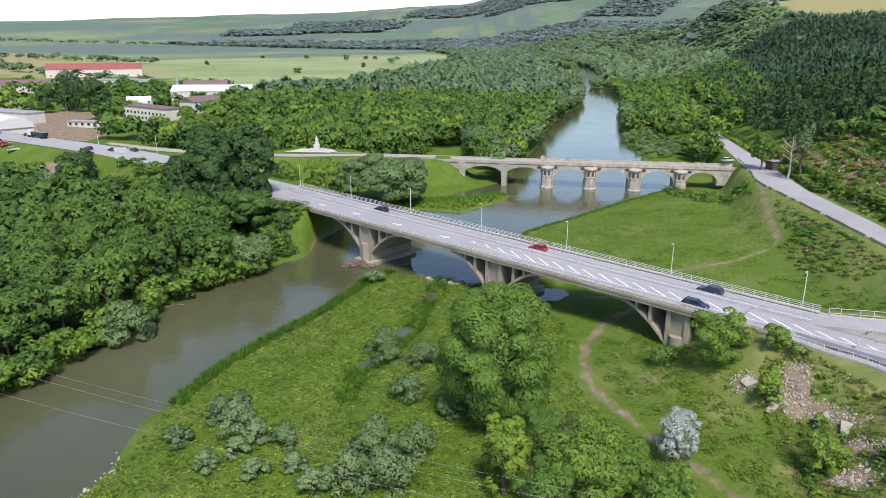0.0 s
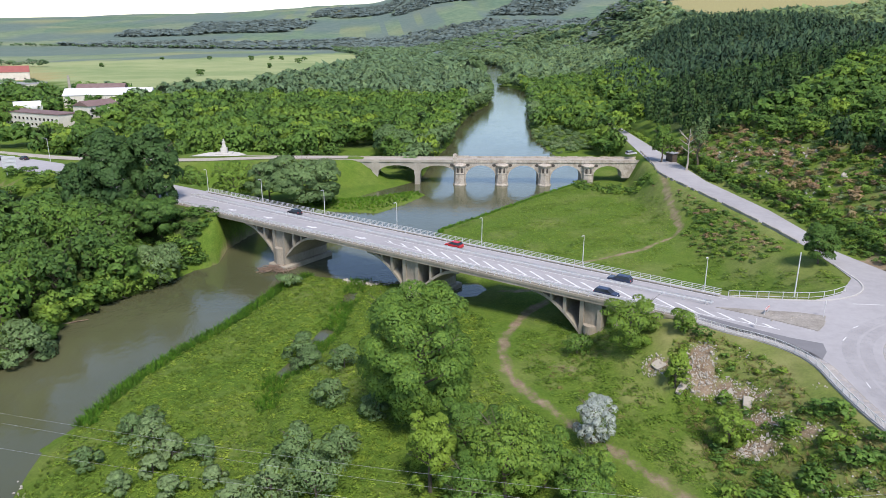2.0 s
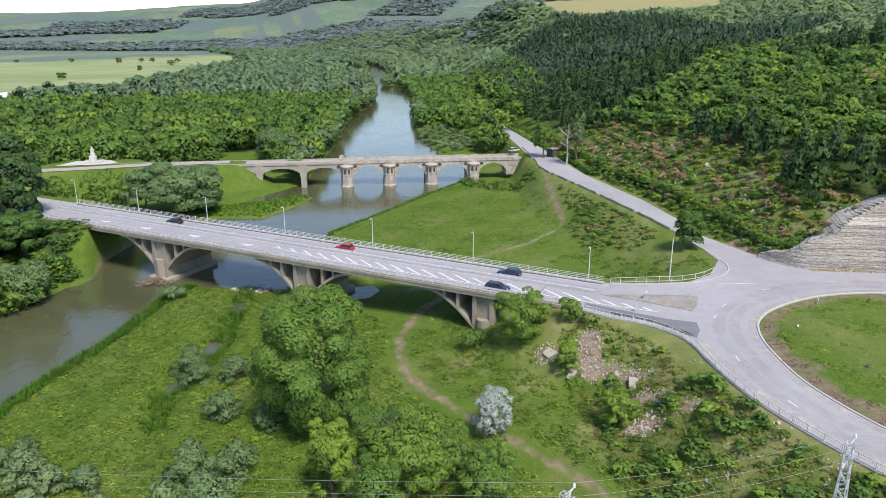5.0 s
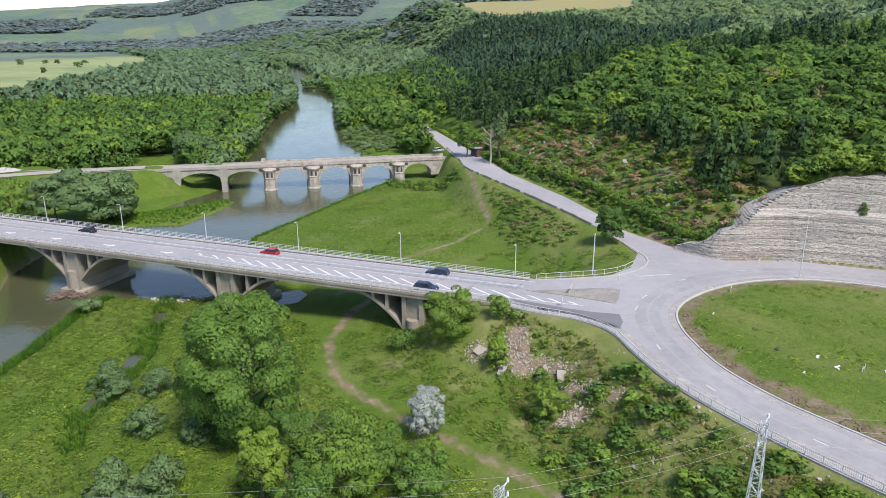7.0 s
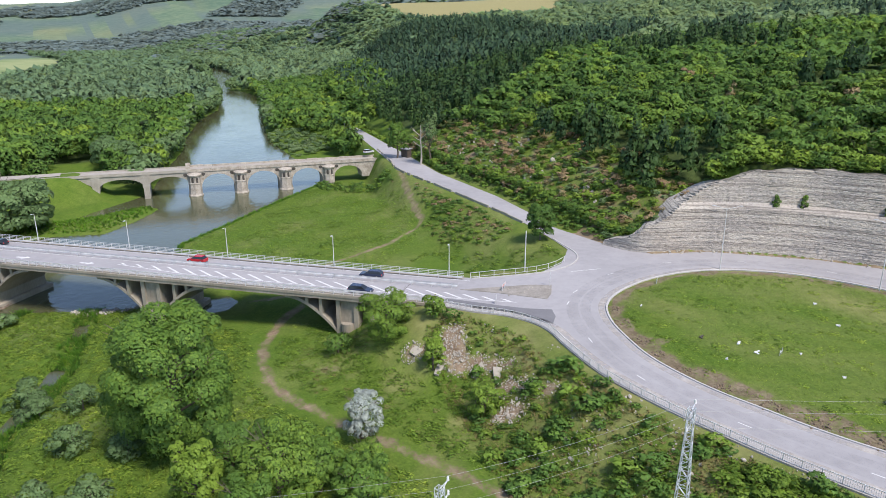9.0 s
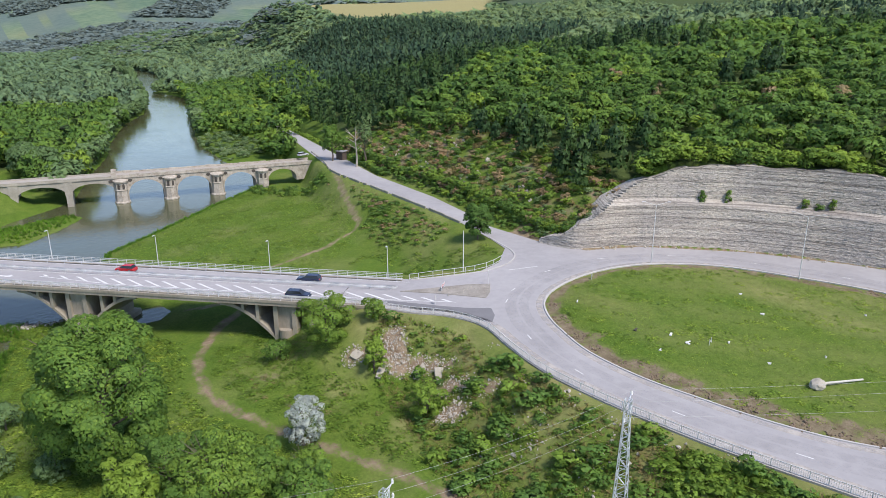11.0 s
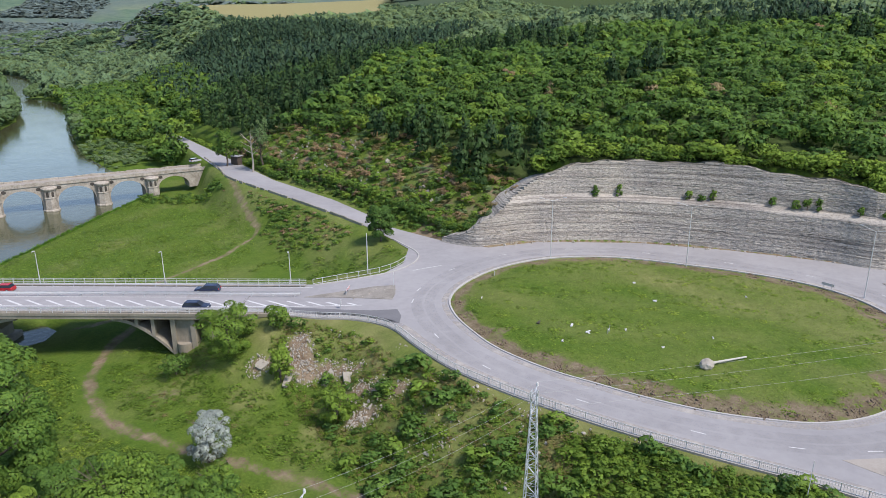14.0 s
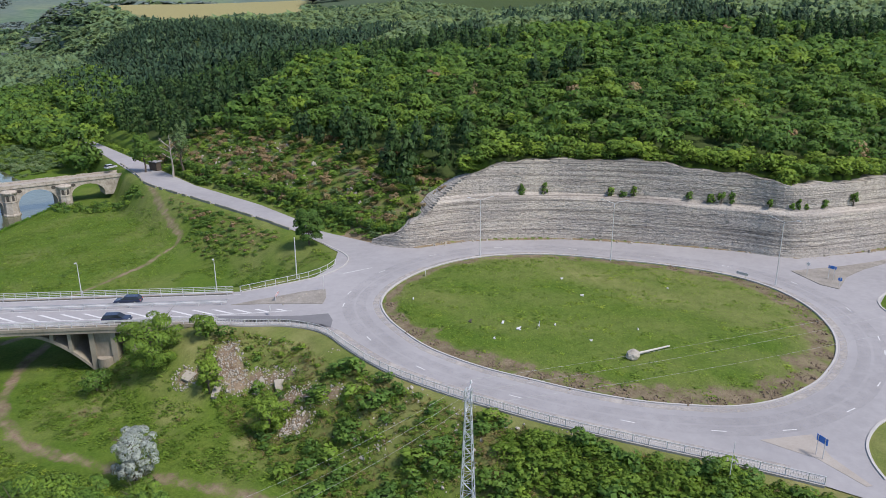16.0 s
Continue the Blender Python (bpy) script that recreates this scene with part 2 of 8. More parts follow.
def wear_mat(name, dark, light, least, most):
    """A thin, patchy film on the asphalt."""
    m = surface(name, dark, light, 0.3, 0.9, grain=5, relief=0.0)
    nt = m.node_tree
    ms = nt.nodes.new("ShaderNodeMixShader")
    r = nt.nodes.new("ShaderNodeMapRange")
    r.inputs["From Min"].default_value, r.inputs["From Max"].default_value = 0.35, 0.65
    r.inputs["To Min"].default_value, r.inputs["To Max"].default_value = least, most
    nt.links.new(noise_tex(nt, 0.35, 5, 0.7), r.inputs["Value"])
    nt.links.new(r.outputs[0], ms.inputs[0])
    nt.links.new(nt.nodes.new("ShaderNodeBsdfTransparent").outputs[0], ms.inputs[1])
    nt.links.new(nt.nodes["Principled BSDF"].outputs[0], ms.inputs[2])
    nt.links.new(ms.outputs[0], nt.nodes["Material Output"].inputs["Surface"])
    return m


M_TRACKS = wear_mat("tyre_polished_asphalt", (0.170, 0.164, 0.162), (0.240, 0.232, 0.228), 0.0, 0.12)
M_DUST = wear_mat("roadside_dust", (0.40, 0.37, 0.33), (0.54, 0.50, 0.45), 0.1, 0.8)
M_DEADWOOD = surface("bleached_wood", (0.30, 0.26, 0.22), (0.46, 0.42, 0.37), 1.5, 0.9, grain=8, relief=0.5)
M_DRIFT = surface("driftwood", (0.130, 0.085, 0.060), (0.300, 0.220, 0.165), 1.0, 0.9, grain=7, relief=0.5)
M_GRAVEL = surface("stony_gravel", (0.172, 0.155, 0.129), (0.361, 0.335, 0.297), 0.5, 0.95, grain=3.5, relief=0.8, dist=0.06)
M_SAND = surface("sandy_dust", (0.310, 0.275, 0.237), (0.404, 0.370, 0.327), 0.4, 0.95, grain=4)
M_KERB2 = surface("dusty_pavement", (0.292, 0.275, 0.258), (0.404, 0.387, 0.365), 0.5, 0.95, grain=4)
M_RUBBLE = surface("pale_rubble", (0.260, 0.236, 0.194), (0.486, 0.450, 0.388), 0.6, 0.95, grain=5, relief=0.6)
M_EARTH = surface("brown_earth", (0.120, 0.085, 0.055), (0.250, 0.195, 0.140), 0.8, 0.95, grain=6, relief=0.6)
M_PALE = surface("pale_stone", (0.396, 0.378, 0.344), (0.550, 0.533, 0.490), 0.5, 0.9, grain=4)
M_LAMP = plain("lamp_head_grey", (0.50, 0.51, 0.52), 0.5)
M_GALV = surface("galvanised_lattice", (0.42, 0.44, 0.46), (0.62, 0.64, 0.66), 1.5, 0.5, 0.35, 9, 0.05)
M_WIRE = plain("wire_aluminium", (0.45, 0.45, 0.44), 0.5, 0.3)
M_WHITE = plain("white_paint", (0.636, 0.636, 0.628), 0.6)
M_RED = plain("red_paint", (0.55, 0.03, 0.03), 0.5)
M_BLUE = plain("sign_blue", (0.035, 0.16, 0.52), 0.5)
M_YELLOW = plain("sign_yellow", (0.75, 0.52, 0.03), 0.5)
M_TYRE = plain("tyre_rubber", (0.022, 0.022, 0.023), 0.9)
M_CAR_RED = plain("car_paint_red", (0.42, 0.018, 0.022), 0.25, 0.0, 0.6)
M_CAR_NAVY = plain("car_paint_navy", (0.038, 0.052, 0.095), 0.25, 0.2, 0.6)
M_CAR_GREY = plain("car_paint_dark", (0.030, 0.032, 0.038), 0.25, 0.2, 0.6)
M_CAR_WHITE = plain("car_paint_silver", (0.58, 0.60, 0.62), 0.3, 0.2, 0.6)
M_GLASS = plain("dark_glass", (0.018, 0.021, 0.025), 0.08, 0.0, 0.6)
M_PLASTER = surface("plaster", (0.52, 0.48, 0.41), (0.70, 0.66, 0.58), 0.3, 0.9, grain=3)
M_ROOF_BROWN = surface("brown_roofing", (0.130, 0.085, 0.080), (0.220, 0.150, 0.140), 0.3, 0.85, grain=3)
M_ROOF_RED = surface("red_roofing", (0.230, 0.075, 0.065), (0.340, 0.120, 0.100), 0.3, 0.85, grain=3)
M_ROOF_GREY = surface("grey_roofing", (0.230, 0.225, 0.230), (0.370, 0.365, 0.370), 0.3, 0.8, grain=3)
M_DARKWOOD = surface("dark_boards", (0.060, 0.045, 0.035), (0.120, 0.095, 0.075), 1.5, 0.9, grain=8)
M_BARK = surface("bark", (0.070, 0.055, 0.040), (0.160, 0.135, 0.105), 1.5, 0.95, grain=8, relief=0.8, dist=0.05)


# ---------------------------------------------------------------- plan
def smooth(v):
    v = np.clip(v, 0.0, 1.0)
    return v * v * (3 - 2 * v)


def inside(poly, x, y):
    r = np.zeros(x.shape, bool)
    n = len(poly)
    for i in range(n):
        (x1, y1), (x2, y2) = poly[i], poly[(i + 1) % n]
        if y1 == y2:
            continue
        r ^= ((y1 > y) != (y2 > y)) & (x < (x2 - x1) * (y - y1) / (y2 - y1) + x1)
    return r


def line_dist(pts, x, y, closed=False):
    """Distance to a polyline, its signed side (right of the way is plus) and the place along it."""
    best = np.full(x.shape, 1e9)
    side = np.ones(x.shape)
    along = np.zeros(x.shape)
    run = 0.0
    q = list(pts) + ([pts[0]] if closed else [])
    for (x1, y1), (x2, y2) in zip(q, q[1:]):
        dx, dy = x2 - x1, y2 - y1
        ln = math.hypot(dx, dy)
        t = np.clip(((x - x1) * dx + (y - y1) * dy) / (ln * ln), 0, 1)
        ex, ey = x - x1 - t * dx, y - y1 - t * dy
        d = np.hypot(ex, ey)
        k = d < best
        best = np.where(k, d, best)
        side = np.where(k, np.sign(dx * -ey + dy * ex + 1e-12), side)
        along = np.where(k, run + t * ln, along)
        run += ln
    return best, side, along


ROAD_Z = 11.0
U, N = (0.734, -0.679), (0.679, 0.734)      # along and across the road bridge


def bridge_xy(s, n):
    return s * U[0] + n * N[0], s * U[1] + n * N[1]


LEFT_BANK = [(-140, -60), (-105, 20), (-84, 70), (-72, 101.5), (-68, 111.5), (-65.6, 123.4), (-60, 132.5), (-59.7, 142.5), (-56.6, 151.7),
             (-51.5, 156.4), (-44.6, 166.9), (-38.1, 177.2), (-38, 189), (-33, 204), (-25, 219), (-16, 227), (-8.4, 229.5), (6.7, 225.5),
             (17, 238), (25, 250.3), (22.5, 257), (7.3, 249.5), (-4, 246.5), (3, 254), (15.6, 267), (24.7, 277.3), (41.7, 342), (51.3, 373),
             (61.4, 424.5), (83.3, 509), (110.4, 578.7), (128, 657), (150, 790), (172, 935), (199, 1080), (217, 1298), (223, 1445), (205, 1535), (150, 1600)]
RIGHT_BANK = [(170, 1690), (242.5, 1614), (254.1, 1448), (250.5, 1218), (237.6, 1095), (190, 880), (160, 791), (171, 760), (172, 700), (168.8, 677), (134, 537.4), (107.9, 426), (99.9, 380.4), (96.5, 337), (96, 293.1),
              (90.7, 267.9), (71.3, 249.8), (58, 236.5), (39.1, 216.9), (23.8, 201.4), (21, 185), (16, 168), (8, 157), (-0.5, 158.6),
              (-5.3, 161.9), (-13.2, 165.1), (-18.2, 158.8), (-26.8, 138.1), (-35.8, 121.9), (-40.7, 110.3), (-43.1, 99.4), (-46.1, 94.8),
              (-45.7, 87.9), (-44.9, 82.4), (-46.4, 76.1), (-52, 50), (-66, 10), (-95, -60)]
RIVER = LEFT_BANK + RIGHT_BANK
POOL = [(19.6, 150.3), (23.3, 154.1), (27.4, 154.5), (28.5, 150.4), (24.7, 145.7), (20.3, 145.6)]
CREEK = [(0.2, 159.7), (-2.9, 144.6), (-5.5, 130.4), (-7.4, 123.6), (-9.7, 117.3), (-12.2, 111.6), (-14.5, 109.4), (-16, 99.7), (-16.5, 91.3)]
# the stretches of the ditch that hold water
DITCH_POOLS = [[(-6.8, 131.2), (-8.9, 125.1)], [(-11.2, 119.0), (-13.9, 112.8)], [(-2.2, 151.1), (-3.1, 145.1)]]
# the level ground of the junction, clockwise from the bridge's near end
PLATEAU = [bridge_xy(-30, 112.2), (58, 97.3), (62, 93), (64.3, 88.5), (64.8, 84), (63.6, 78), (62.5, 71), (62.3, 64.5), (63.5, 54), (66, 42),
           (69.5, 30.5), (72.5, 21.5), (75, 13), (79, 0), (90, -30), (150, -40), (215, -30), (215, 12), (180, 26), (158.5, 40), (155, 52.3),
           (148, 69), (138, 86), (122, 102), (109.5, 107), (105.5, 118), (104.2, 134), (107, 147), (110.7, 172), (112.5, 211), (121, 262),
           (134, 344), (129.5, 343), (114, 272), (103.3, 224), (102.6, 193), (101.3, 157), (100, 141), (97.5, 126.8), (95.5, 118.4), (88, 111),
           (81, 108.5), (72, 110.5), bridge_xy(-27.5, 127.7), bridge_xy(-30, 127.7)]
ISLAND = [(79.7, 87.2), (83.8, 90.6), (88.7, 92.9), (94.6, 94.5), (100.7, 95.1), (107.4, 94.4), (113.8, 92.2), (119.6, 88.3), (124.6, 83.2), (128.3, 76.9), (131.2, 70.1),
          (134.0, 63.6), (136.1, 57.0), (137.4, 50.7), (137.5, 44.7), (136.0, 38.9), (133.1, 33.8), (128.9, 29.2), (124.1, 25.7), (119.9, 23.4), (115.4, 21.8), (110.2, 20.7),
          (105.0, 20.4), (100.5, 20.5), (96.2, 21.3), (91.5, 22.7), (87.4, 25.0), (84.5, 27.5), (82.3, 30.4), (79.7, 34.3), (77.7, 38.4), (75.6, 44.4), (74.1, 50.5), (72.6, 57.1), (72.1, 63.6), (72.4, 69.3), (73.8, 74.9), (76.2, 81.6)]
SOUTH = [(80.5, 8.3), (83.2, 10.1), (86.6, 11.4), (90.5, 11.7), (94.6, 11.1), (99, 8.8), (107, 7.4), (117, 8.3), (127, 12), (134, 17), (139.1, 20.6), (146.4, 21.1), (170, 17), (200, 6), (200, -25), (90, -25), (84, -25), (82, -8), (80.6, 3)]
HIGHWAY = [bridge_xy(-160, 120), bridge_xy(-205, 120), bridge_xy(-240, 119.5), bridge_xy(-280, 117), bridge_xy(-330, 108), bridge_xy(-400, 92), bridge_xy(-520, 60)]
OLD = [(-3, 279.5), (-34, 282), (-68, 281), (-110, 290), (-150, 310)]
HILL = [(260, -160), (235, -60), (205, 8), (180, 27.5), (158.5, 41), (155.5, 52.3), (148.5, 69.1), (138.6, 86.3), (122.3, 102.5), (109.8, 107.4),
        (106.4, 117), (108, 133), (111.5, 150), (114.5, 175), (116, 215), (126, 270), (140, 340), (165, 430), (190, 540), (250, 720),
        (330, 1000), (420, 1500), (520, 2200)]


RUBBLE = [(45.6, 95.6, 2.0), (47.2, 94.6, 1.3), (49.4, 92.4, 2.3), (52.6, 94.2, 2.2), (51.4, 91.4, 2.8), (50.4, 88.8, 2.3), (52.8, 87.2, 2.1), (54.4, 84.8, 1.9), (56.0, 82.2, 1.4), (52.9, 78.3, 2.1), (54.8, 76.2, 1.6), (50.8, 73.4, 2.4), (49.2, 74.6, 1.8), (55.6, 71.5, 1.8)]
# bare or trodden earth: x, y, radius, strength
BARE = [(33.8, 102.8, 3.4, 0.8), (33, 83, 3.0, 0.7), (28.5, 90, 2.2, 0.6), (79, 158, 6, 0.5), (68, 143, 7, 0.42), (44.5, 139, 4, 0.9), (77, 72, 3.4, 0.85), (75, 66, 2.4, 0.7), (80, 84, 2.4, 0.5),
        (104, 230, 4, 0.6), (97.5, 127, 2.4, 0.7), (-120, 245, 12, 0.8), (-135, 232, 14, 0.8), (-165, 262, 16, 0.9), (-195, 330, 14, 0.8), (-205, 385, 16, 0.7), (-140, 308, 10, 0.5)]
# buildings: x, y, width, depth, wall height, turn, roof, roof colour, rows and columns of windows, label
HOUSES = [(-184, 444, 52, 13, 8, -34, "flat", "brown", 2, 14, "long cream two-storey office building with many windows"),
          (-168, 492, 24, 14, 8, 60, "gable", "brown", 2, 7, "cream factory hall with a brown roof"),
          (-180, 560, 60, 20, 9, 6, "gable", "white", 1, 10, "long white-roofed factory hall"),
          (-195, 590, 34, 20, 10, 8, "gable", "brown", 1, 5, "brown-roofed factory hall among trees"),
          (-136, 568, 26, 13, 4, 8, "barrel", "white", 0, 0, "white arched storage shed at the field's edge"),
          (-112, 452, 34, 9, 3.5, -4, "gable", "red", 1, 7, "low white house with a red roof"),
          (-138, 402, 30, 9, 3, -8, "gable", "red", 1, 6, "low house with a red-brown roof"),
          (-232, 372, 30, 18, 5, -40, "barrel", "white", 1, 4, "white arched workshop beside the highway"),
          (-258, 362, 40, 20, 6, -40, "flat", "white", 1, 6, "flat white warehouse beside the highway"),
          (-262, 428, 46, 12, 6, -25, "flat", "grey", 1, 8, "pale yard building with a flat roof"),
          (-205, 408, 24, 6, 3, -12, "flat", "grey", 1, 6, "low green and white kiosk row"),
          (-330, 705, 90, 22, 7, 14, "flat", "grey", 1, 16, "long grey industrial hall beyond the gardens"),
          (-425, 880, 105, 30, 9, 22, "gable", "red", 1, 10, "red and white industrial hall"),
          (-395, 640, 80, 22, 6, 18, "gable", "brown", 1, 12, "long dark-roofed shed behind gardens"),
          (-560, 760, 50, 26, 12, 12, "flat", "white", 2, 8, "white block at the town's edge"),
          (-320, 500, 40, 16, 5, -15, "gable", "grey", 1, 8, "grey-roofed shed in the yard")]


def rough_noise(x, y, scale, seed):
    """Cheap smooth noise from a few sines."""
    r = np.random.RandomState(seed)
    v = 0
    for k in range(6):
        a, f, p = r.uniform(0, 6.28), r.uniform(0.6, 1.9) / scale, r.uniform(0, 6.28)
        v = v + np.sin((x * math.cos(a) + y * math.sin(a)) * f * 6.28 + p) * r.uniform(0.5, 1)
    return v / 4.5


def hill_part(x, y):
    d, side, along = line_dist(HILL, x, y)
    d = d * side
    cliff = smooth((118 - y) / 14)
    k = 1 - 0.5 * smooth((y - 350) / 600)
    dd = np.clip(d, 0, 460)
    slope = 11 + (22 * (1 - np.exp(-dd / 45)) + 0.105 * dd + 0.075 * np.clip(d - 430, 0, 700)) * k + rough_noise(x, y, 120, 5) * np.clip(dd / 60, 0, 1) * 2.5
    slope = np.maximum(slope, 11 + 80 * smooth((d - 150) / 500) * smooth((y - 280) / 220))
    az, r = np.degrees(np.arctan2(x, y)), np.hypot(x, y)
    upland = np.interp(az, [10, 15, 20, 25, 35, 45, 60], [18, 36, 60, 67, 75, 94, 98]) * smooth((r - 380) / 560) + 50 * smooth((r - 920) / 600) * smooth((az - 16) / 6)
    slope = np.maximum(slope, (upland + rough_noise(x, y, 160, 15) * 2.0) * smooth(d / 120))
    wob = rough_noise(x, y, 26, 9) * 0.8
    wall = np.interp(d + wob * 0.4, [0, 2.2, 4.6, 5.8, 8.4, 60, 200], [11, 11.2, 19.6, 20.2, 27.9, 36, 40])
    top = 28.9 - 2.6 * smooth((75 - y) / 40)
    wall = np.where(d > 8.2, wall - 27.9 + top, wall)
    up = np.where(cliff > 0.01, np.maximum(slope, wall * cliff + slope * (1 - cliff)), slope)
    return d, np.where(d > 0, up, -50.0)


def height(x, y):
    x, y = np.asarray(x, float), np.asarray(y, float)
    wet = inside(RIVER, x, y)
    db = np.minimum(line_dist(LEFT_BANK, x, y)[0], line_dist(RIGHT_BANK, x, y)[0])
    right = line_dist(RIGHT_BANK, x, y)[0] < line_dist(LEFT_BANK, x, y)[0]
    base = 0.15 + 0.9 * smooth(db / 5) + 1.2 * smooth(db / 45) + 2.5 * smooth((db - 60) / 250)
    base = base + np.where(right, 1.2 * smooth((db - 20) / 60), 0.0)
    base = base + rough_noise(x, y, 22, 3) * 0.35 * smooth(db / 8)
    base = np.where(wet, -0.1 - 1.6 * smooth(db / 5), base)
    dp = np.where(inside(POOL, x, y), 0, line_dist(POOL, x, y, True)[0])
    base = np.where(~wet, np.minimum(base, -0.35 + 0.55 * dp), base)
    dc = line_dist(CREEK, x, y)[0]
    base = np.where(~wet, np.minimum(base, 0.35 + 0.5 * np.maximum(dc - 0.6, 0)), base)
    for q in DITCH_POOLS:
        base = np.where(~wet, np.minimum(base, -0.3 + 0.45 * np.maximum(line_dist(q, x, y)[0] - 0.7, 0)), base)
    far = np.hypot(x, y)
    az = np.degrees(np.arctan2(x, y))
    rise = np.interp(az, [-60, -32, -10, 10, 30, 60], [90, 112, 185, 290, 360, 380])
    base = base + rise * smooth((far - 2300) / 2100) * (0.86 + 0.05 * rough_noise(x, y, 900, 12) + 0.02 * rough_noise(x, y, 260, 13))
    ex = x - np.interp(y, [391, 518, 642, 800, 1128, 1423, 1600, 2400], [100, 130, 159, 180, 234, 252, 240, 60])
    base = base + 64 * smooth((ex - 15) / 420) * smooth((y - 560) / 420) * (1 + 0.12 * rough_noise(x, y, 210, 14))
    h = base
    for pts, hw, z, reach in ((HIGHWAY, 9.5, 10.85, 15), (OLD, 5.0, 9.6, 12), ([(-62, 291), (-44, 291)], 8.0, 9.6, 10)):
        d = np.maximum(line_dist(pts, x, y)[0] - hw, 0)
        k = 1 - smooth(d / reach)
        h = h + (np.maximum(z, h) - h) * k
    d = np.where(inside(PLATEAU, x, y), 0, line_dist(PLATEAU, x, y, True)[0])
    reach = np.interp(y, [80, 130, 190, 225, 262], [17, 22, 18, 10, 6])
    k = 1 - smooth((d - 0.8) / reach)
    edge = rough_noise(x, y, 9, 21) * 0.5 * np.clip(d / 4, 0, 1) * k
    h = np.where(d < 60, h + (ROAD_Z - 0.12 - h) * k + edge, h)
    h = np.where(inside(ISLAND, x, y), ROAD_Z - 0.12 + 0.62 * smooth((line_dist(ISLAND, x, y, True)[0] - 0.5) / 7), h)
    h = np.where(inside(SOUTH, x, y), ROAD_Z - 0.12 + 0.4 * smooth((line_dist(SOUTH, x, y, True)[0] - 0.5) / 4), h)
    dh, up = hill_part(x, y)
    h = np.where(dh > 0, np.maximum(h, up), h)
    # open water under the bridge keeps its bed
    under = wet & (db > 1.0)
    return np.where(under & (dh < 0), np.minimum(h, -0.1 - 1.6 * smooth(db / 5)), h)


# ---------------------------------------------------------------- mesh helpers
def link_mesh(name, me, material, parent=None):
    ob = new(name, me)
    if material:
        me.materials.append(material)
    if parent:
        ob.parent = parent
    return ob


def part(name, bm, material, parent, label=""):
    me = bpy.data.meshes.new(name)
    bm.to_mesh(me)
    bm.free()
    ob = link_mesh(name, me, material, parent)
    if label:
        ob["label"] = label
    return ob


def pieces(name, bm, material, parent, places):
    """One mesh object under parent for each place, all on one mesh."""
    me = bpy.data.meshes.new(name)
    bm.to_mesh(me)
    bm.free()
    me.materials.append(material)
    for m in places:
        ob = new(name, me)
        ob.parent = parent
        ob.matrix_basis = m


def leaf_mesh(name, v, tint, dome):
    """A mesh of loose triangles from an array of corners, with a tint and a rounding direction for each."""
    me = bpy.data.meshes.new(name)
    n = len(v) // 3
    me.vertices.add(3 * n)
    me.vertices.foreach_set("co", np.ascontiguousarray(v, np.float32).ravel())
    me.loops.add(3 * n)
    me.loops.foreach_set("vertex_index", np.arange(3 * n, dtype=np.int32))
    me.polygons.add(n)
    me.polygons.foreach_set("loop_start", np.arange(0, 3 * n, 3, dtype=np.int32))
    me.update(calc_edges=True)
    me.attributes.new("tint", "FLOAT", "FACE").data.foreach_set("value", np.ascontiguousarray(tint, np.float32))
    me.attributes.new("dome", "FLOAT_VECTOR", "FACE").data.foreach_set("vector", np.ascontiguousarray(dome, np.float32).ravel())
    return me


def box(bm, size, at, rot=0.0, tilt=None):
    m = Matrix.Translation(at) @ Matrix.Rotation(rot, 4, "Z")
    if tilt is not None:
        m = m @ tilt
    return bmesh.ops.create_cube(bm, size=1, matrix=m @ Matrix.Diagonal((*size, 1)))["verts"]


def tube(bm, a, b, r1, r2=None, seg=6):
    a, b = Vector(a), Vector(b)
    d = b - a
    m = Matrix.Translation((a + b) / 2) @ d.to_track_quat("Z", "Y").to_matrix().to_4x4()
    bmesh.ops.create_cone(bm, cap_ends=True, segments=seg, radius1=r1, radius2=r1 if r2 is None else r2, depth=d.length, matrix=m)


def flat_poly(name, outer, z, material, holes=(), parent=None):
    from mathutils.geometry import tessellate_polygon
    loops = [outer, *holes]
    tris = tessellate_polygon([[Vector((x, y, 0)) for x, y in lp] for lp in loops])
    vs = [(x, y, z) for lp in loops for x, y in lp]
    fs = []
    for a, b, c in tris:
        (ax, ay, _), (bx, by, _), (cx, cy, _) = vs[a], vs[b], vs[c]
        fs.append((a, b, c) if (bx - ax) * (cy - ay) - (by - ay) * (cx - ax) > 0 else (a, c, b))
    me = bpy.data.meshes.new(name)
    me.from_pydata(vs, [], fs)
    return link_mesh(name, me, material, parent)


def dense(pts, step=2.0, closed=False):
    """Points at even steps along a smooth line through pts."""
    q = [Vector(p) for p in pts]
    n = len(q)
    out = []
    for i in range(n if closed else n - 1):
        p0 = q[(i - 1) % n] if closed or i else q[0]
        p1, p2 = q[i], q[(i + 1) % n]
        p3 = q[(i + 2) % n] if closed or i + 2 < n else q[-1]
        k = max(1, round((p2 - p1).length / step))
        for j in range(k):
            t = j / k
            out.append(0.5 * ((2 * p1) + (p2 - p0) * t + (2 * p0 - 5 * p1 + 4 * p2 - p3) * t * t + (3 * p1 - p0 - 3 * p2 + p3) * t ** 3))
    if not closed:
        out.append(q[-1])
    return [tuple(p) for p in out]


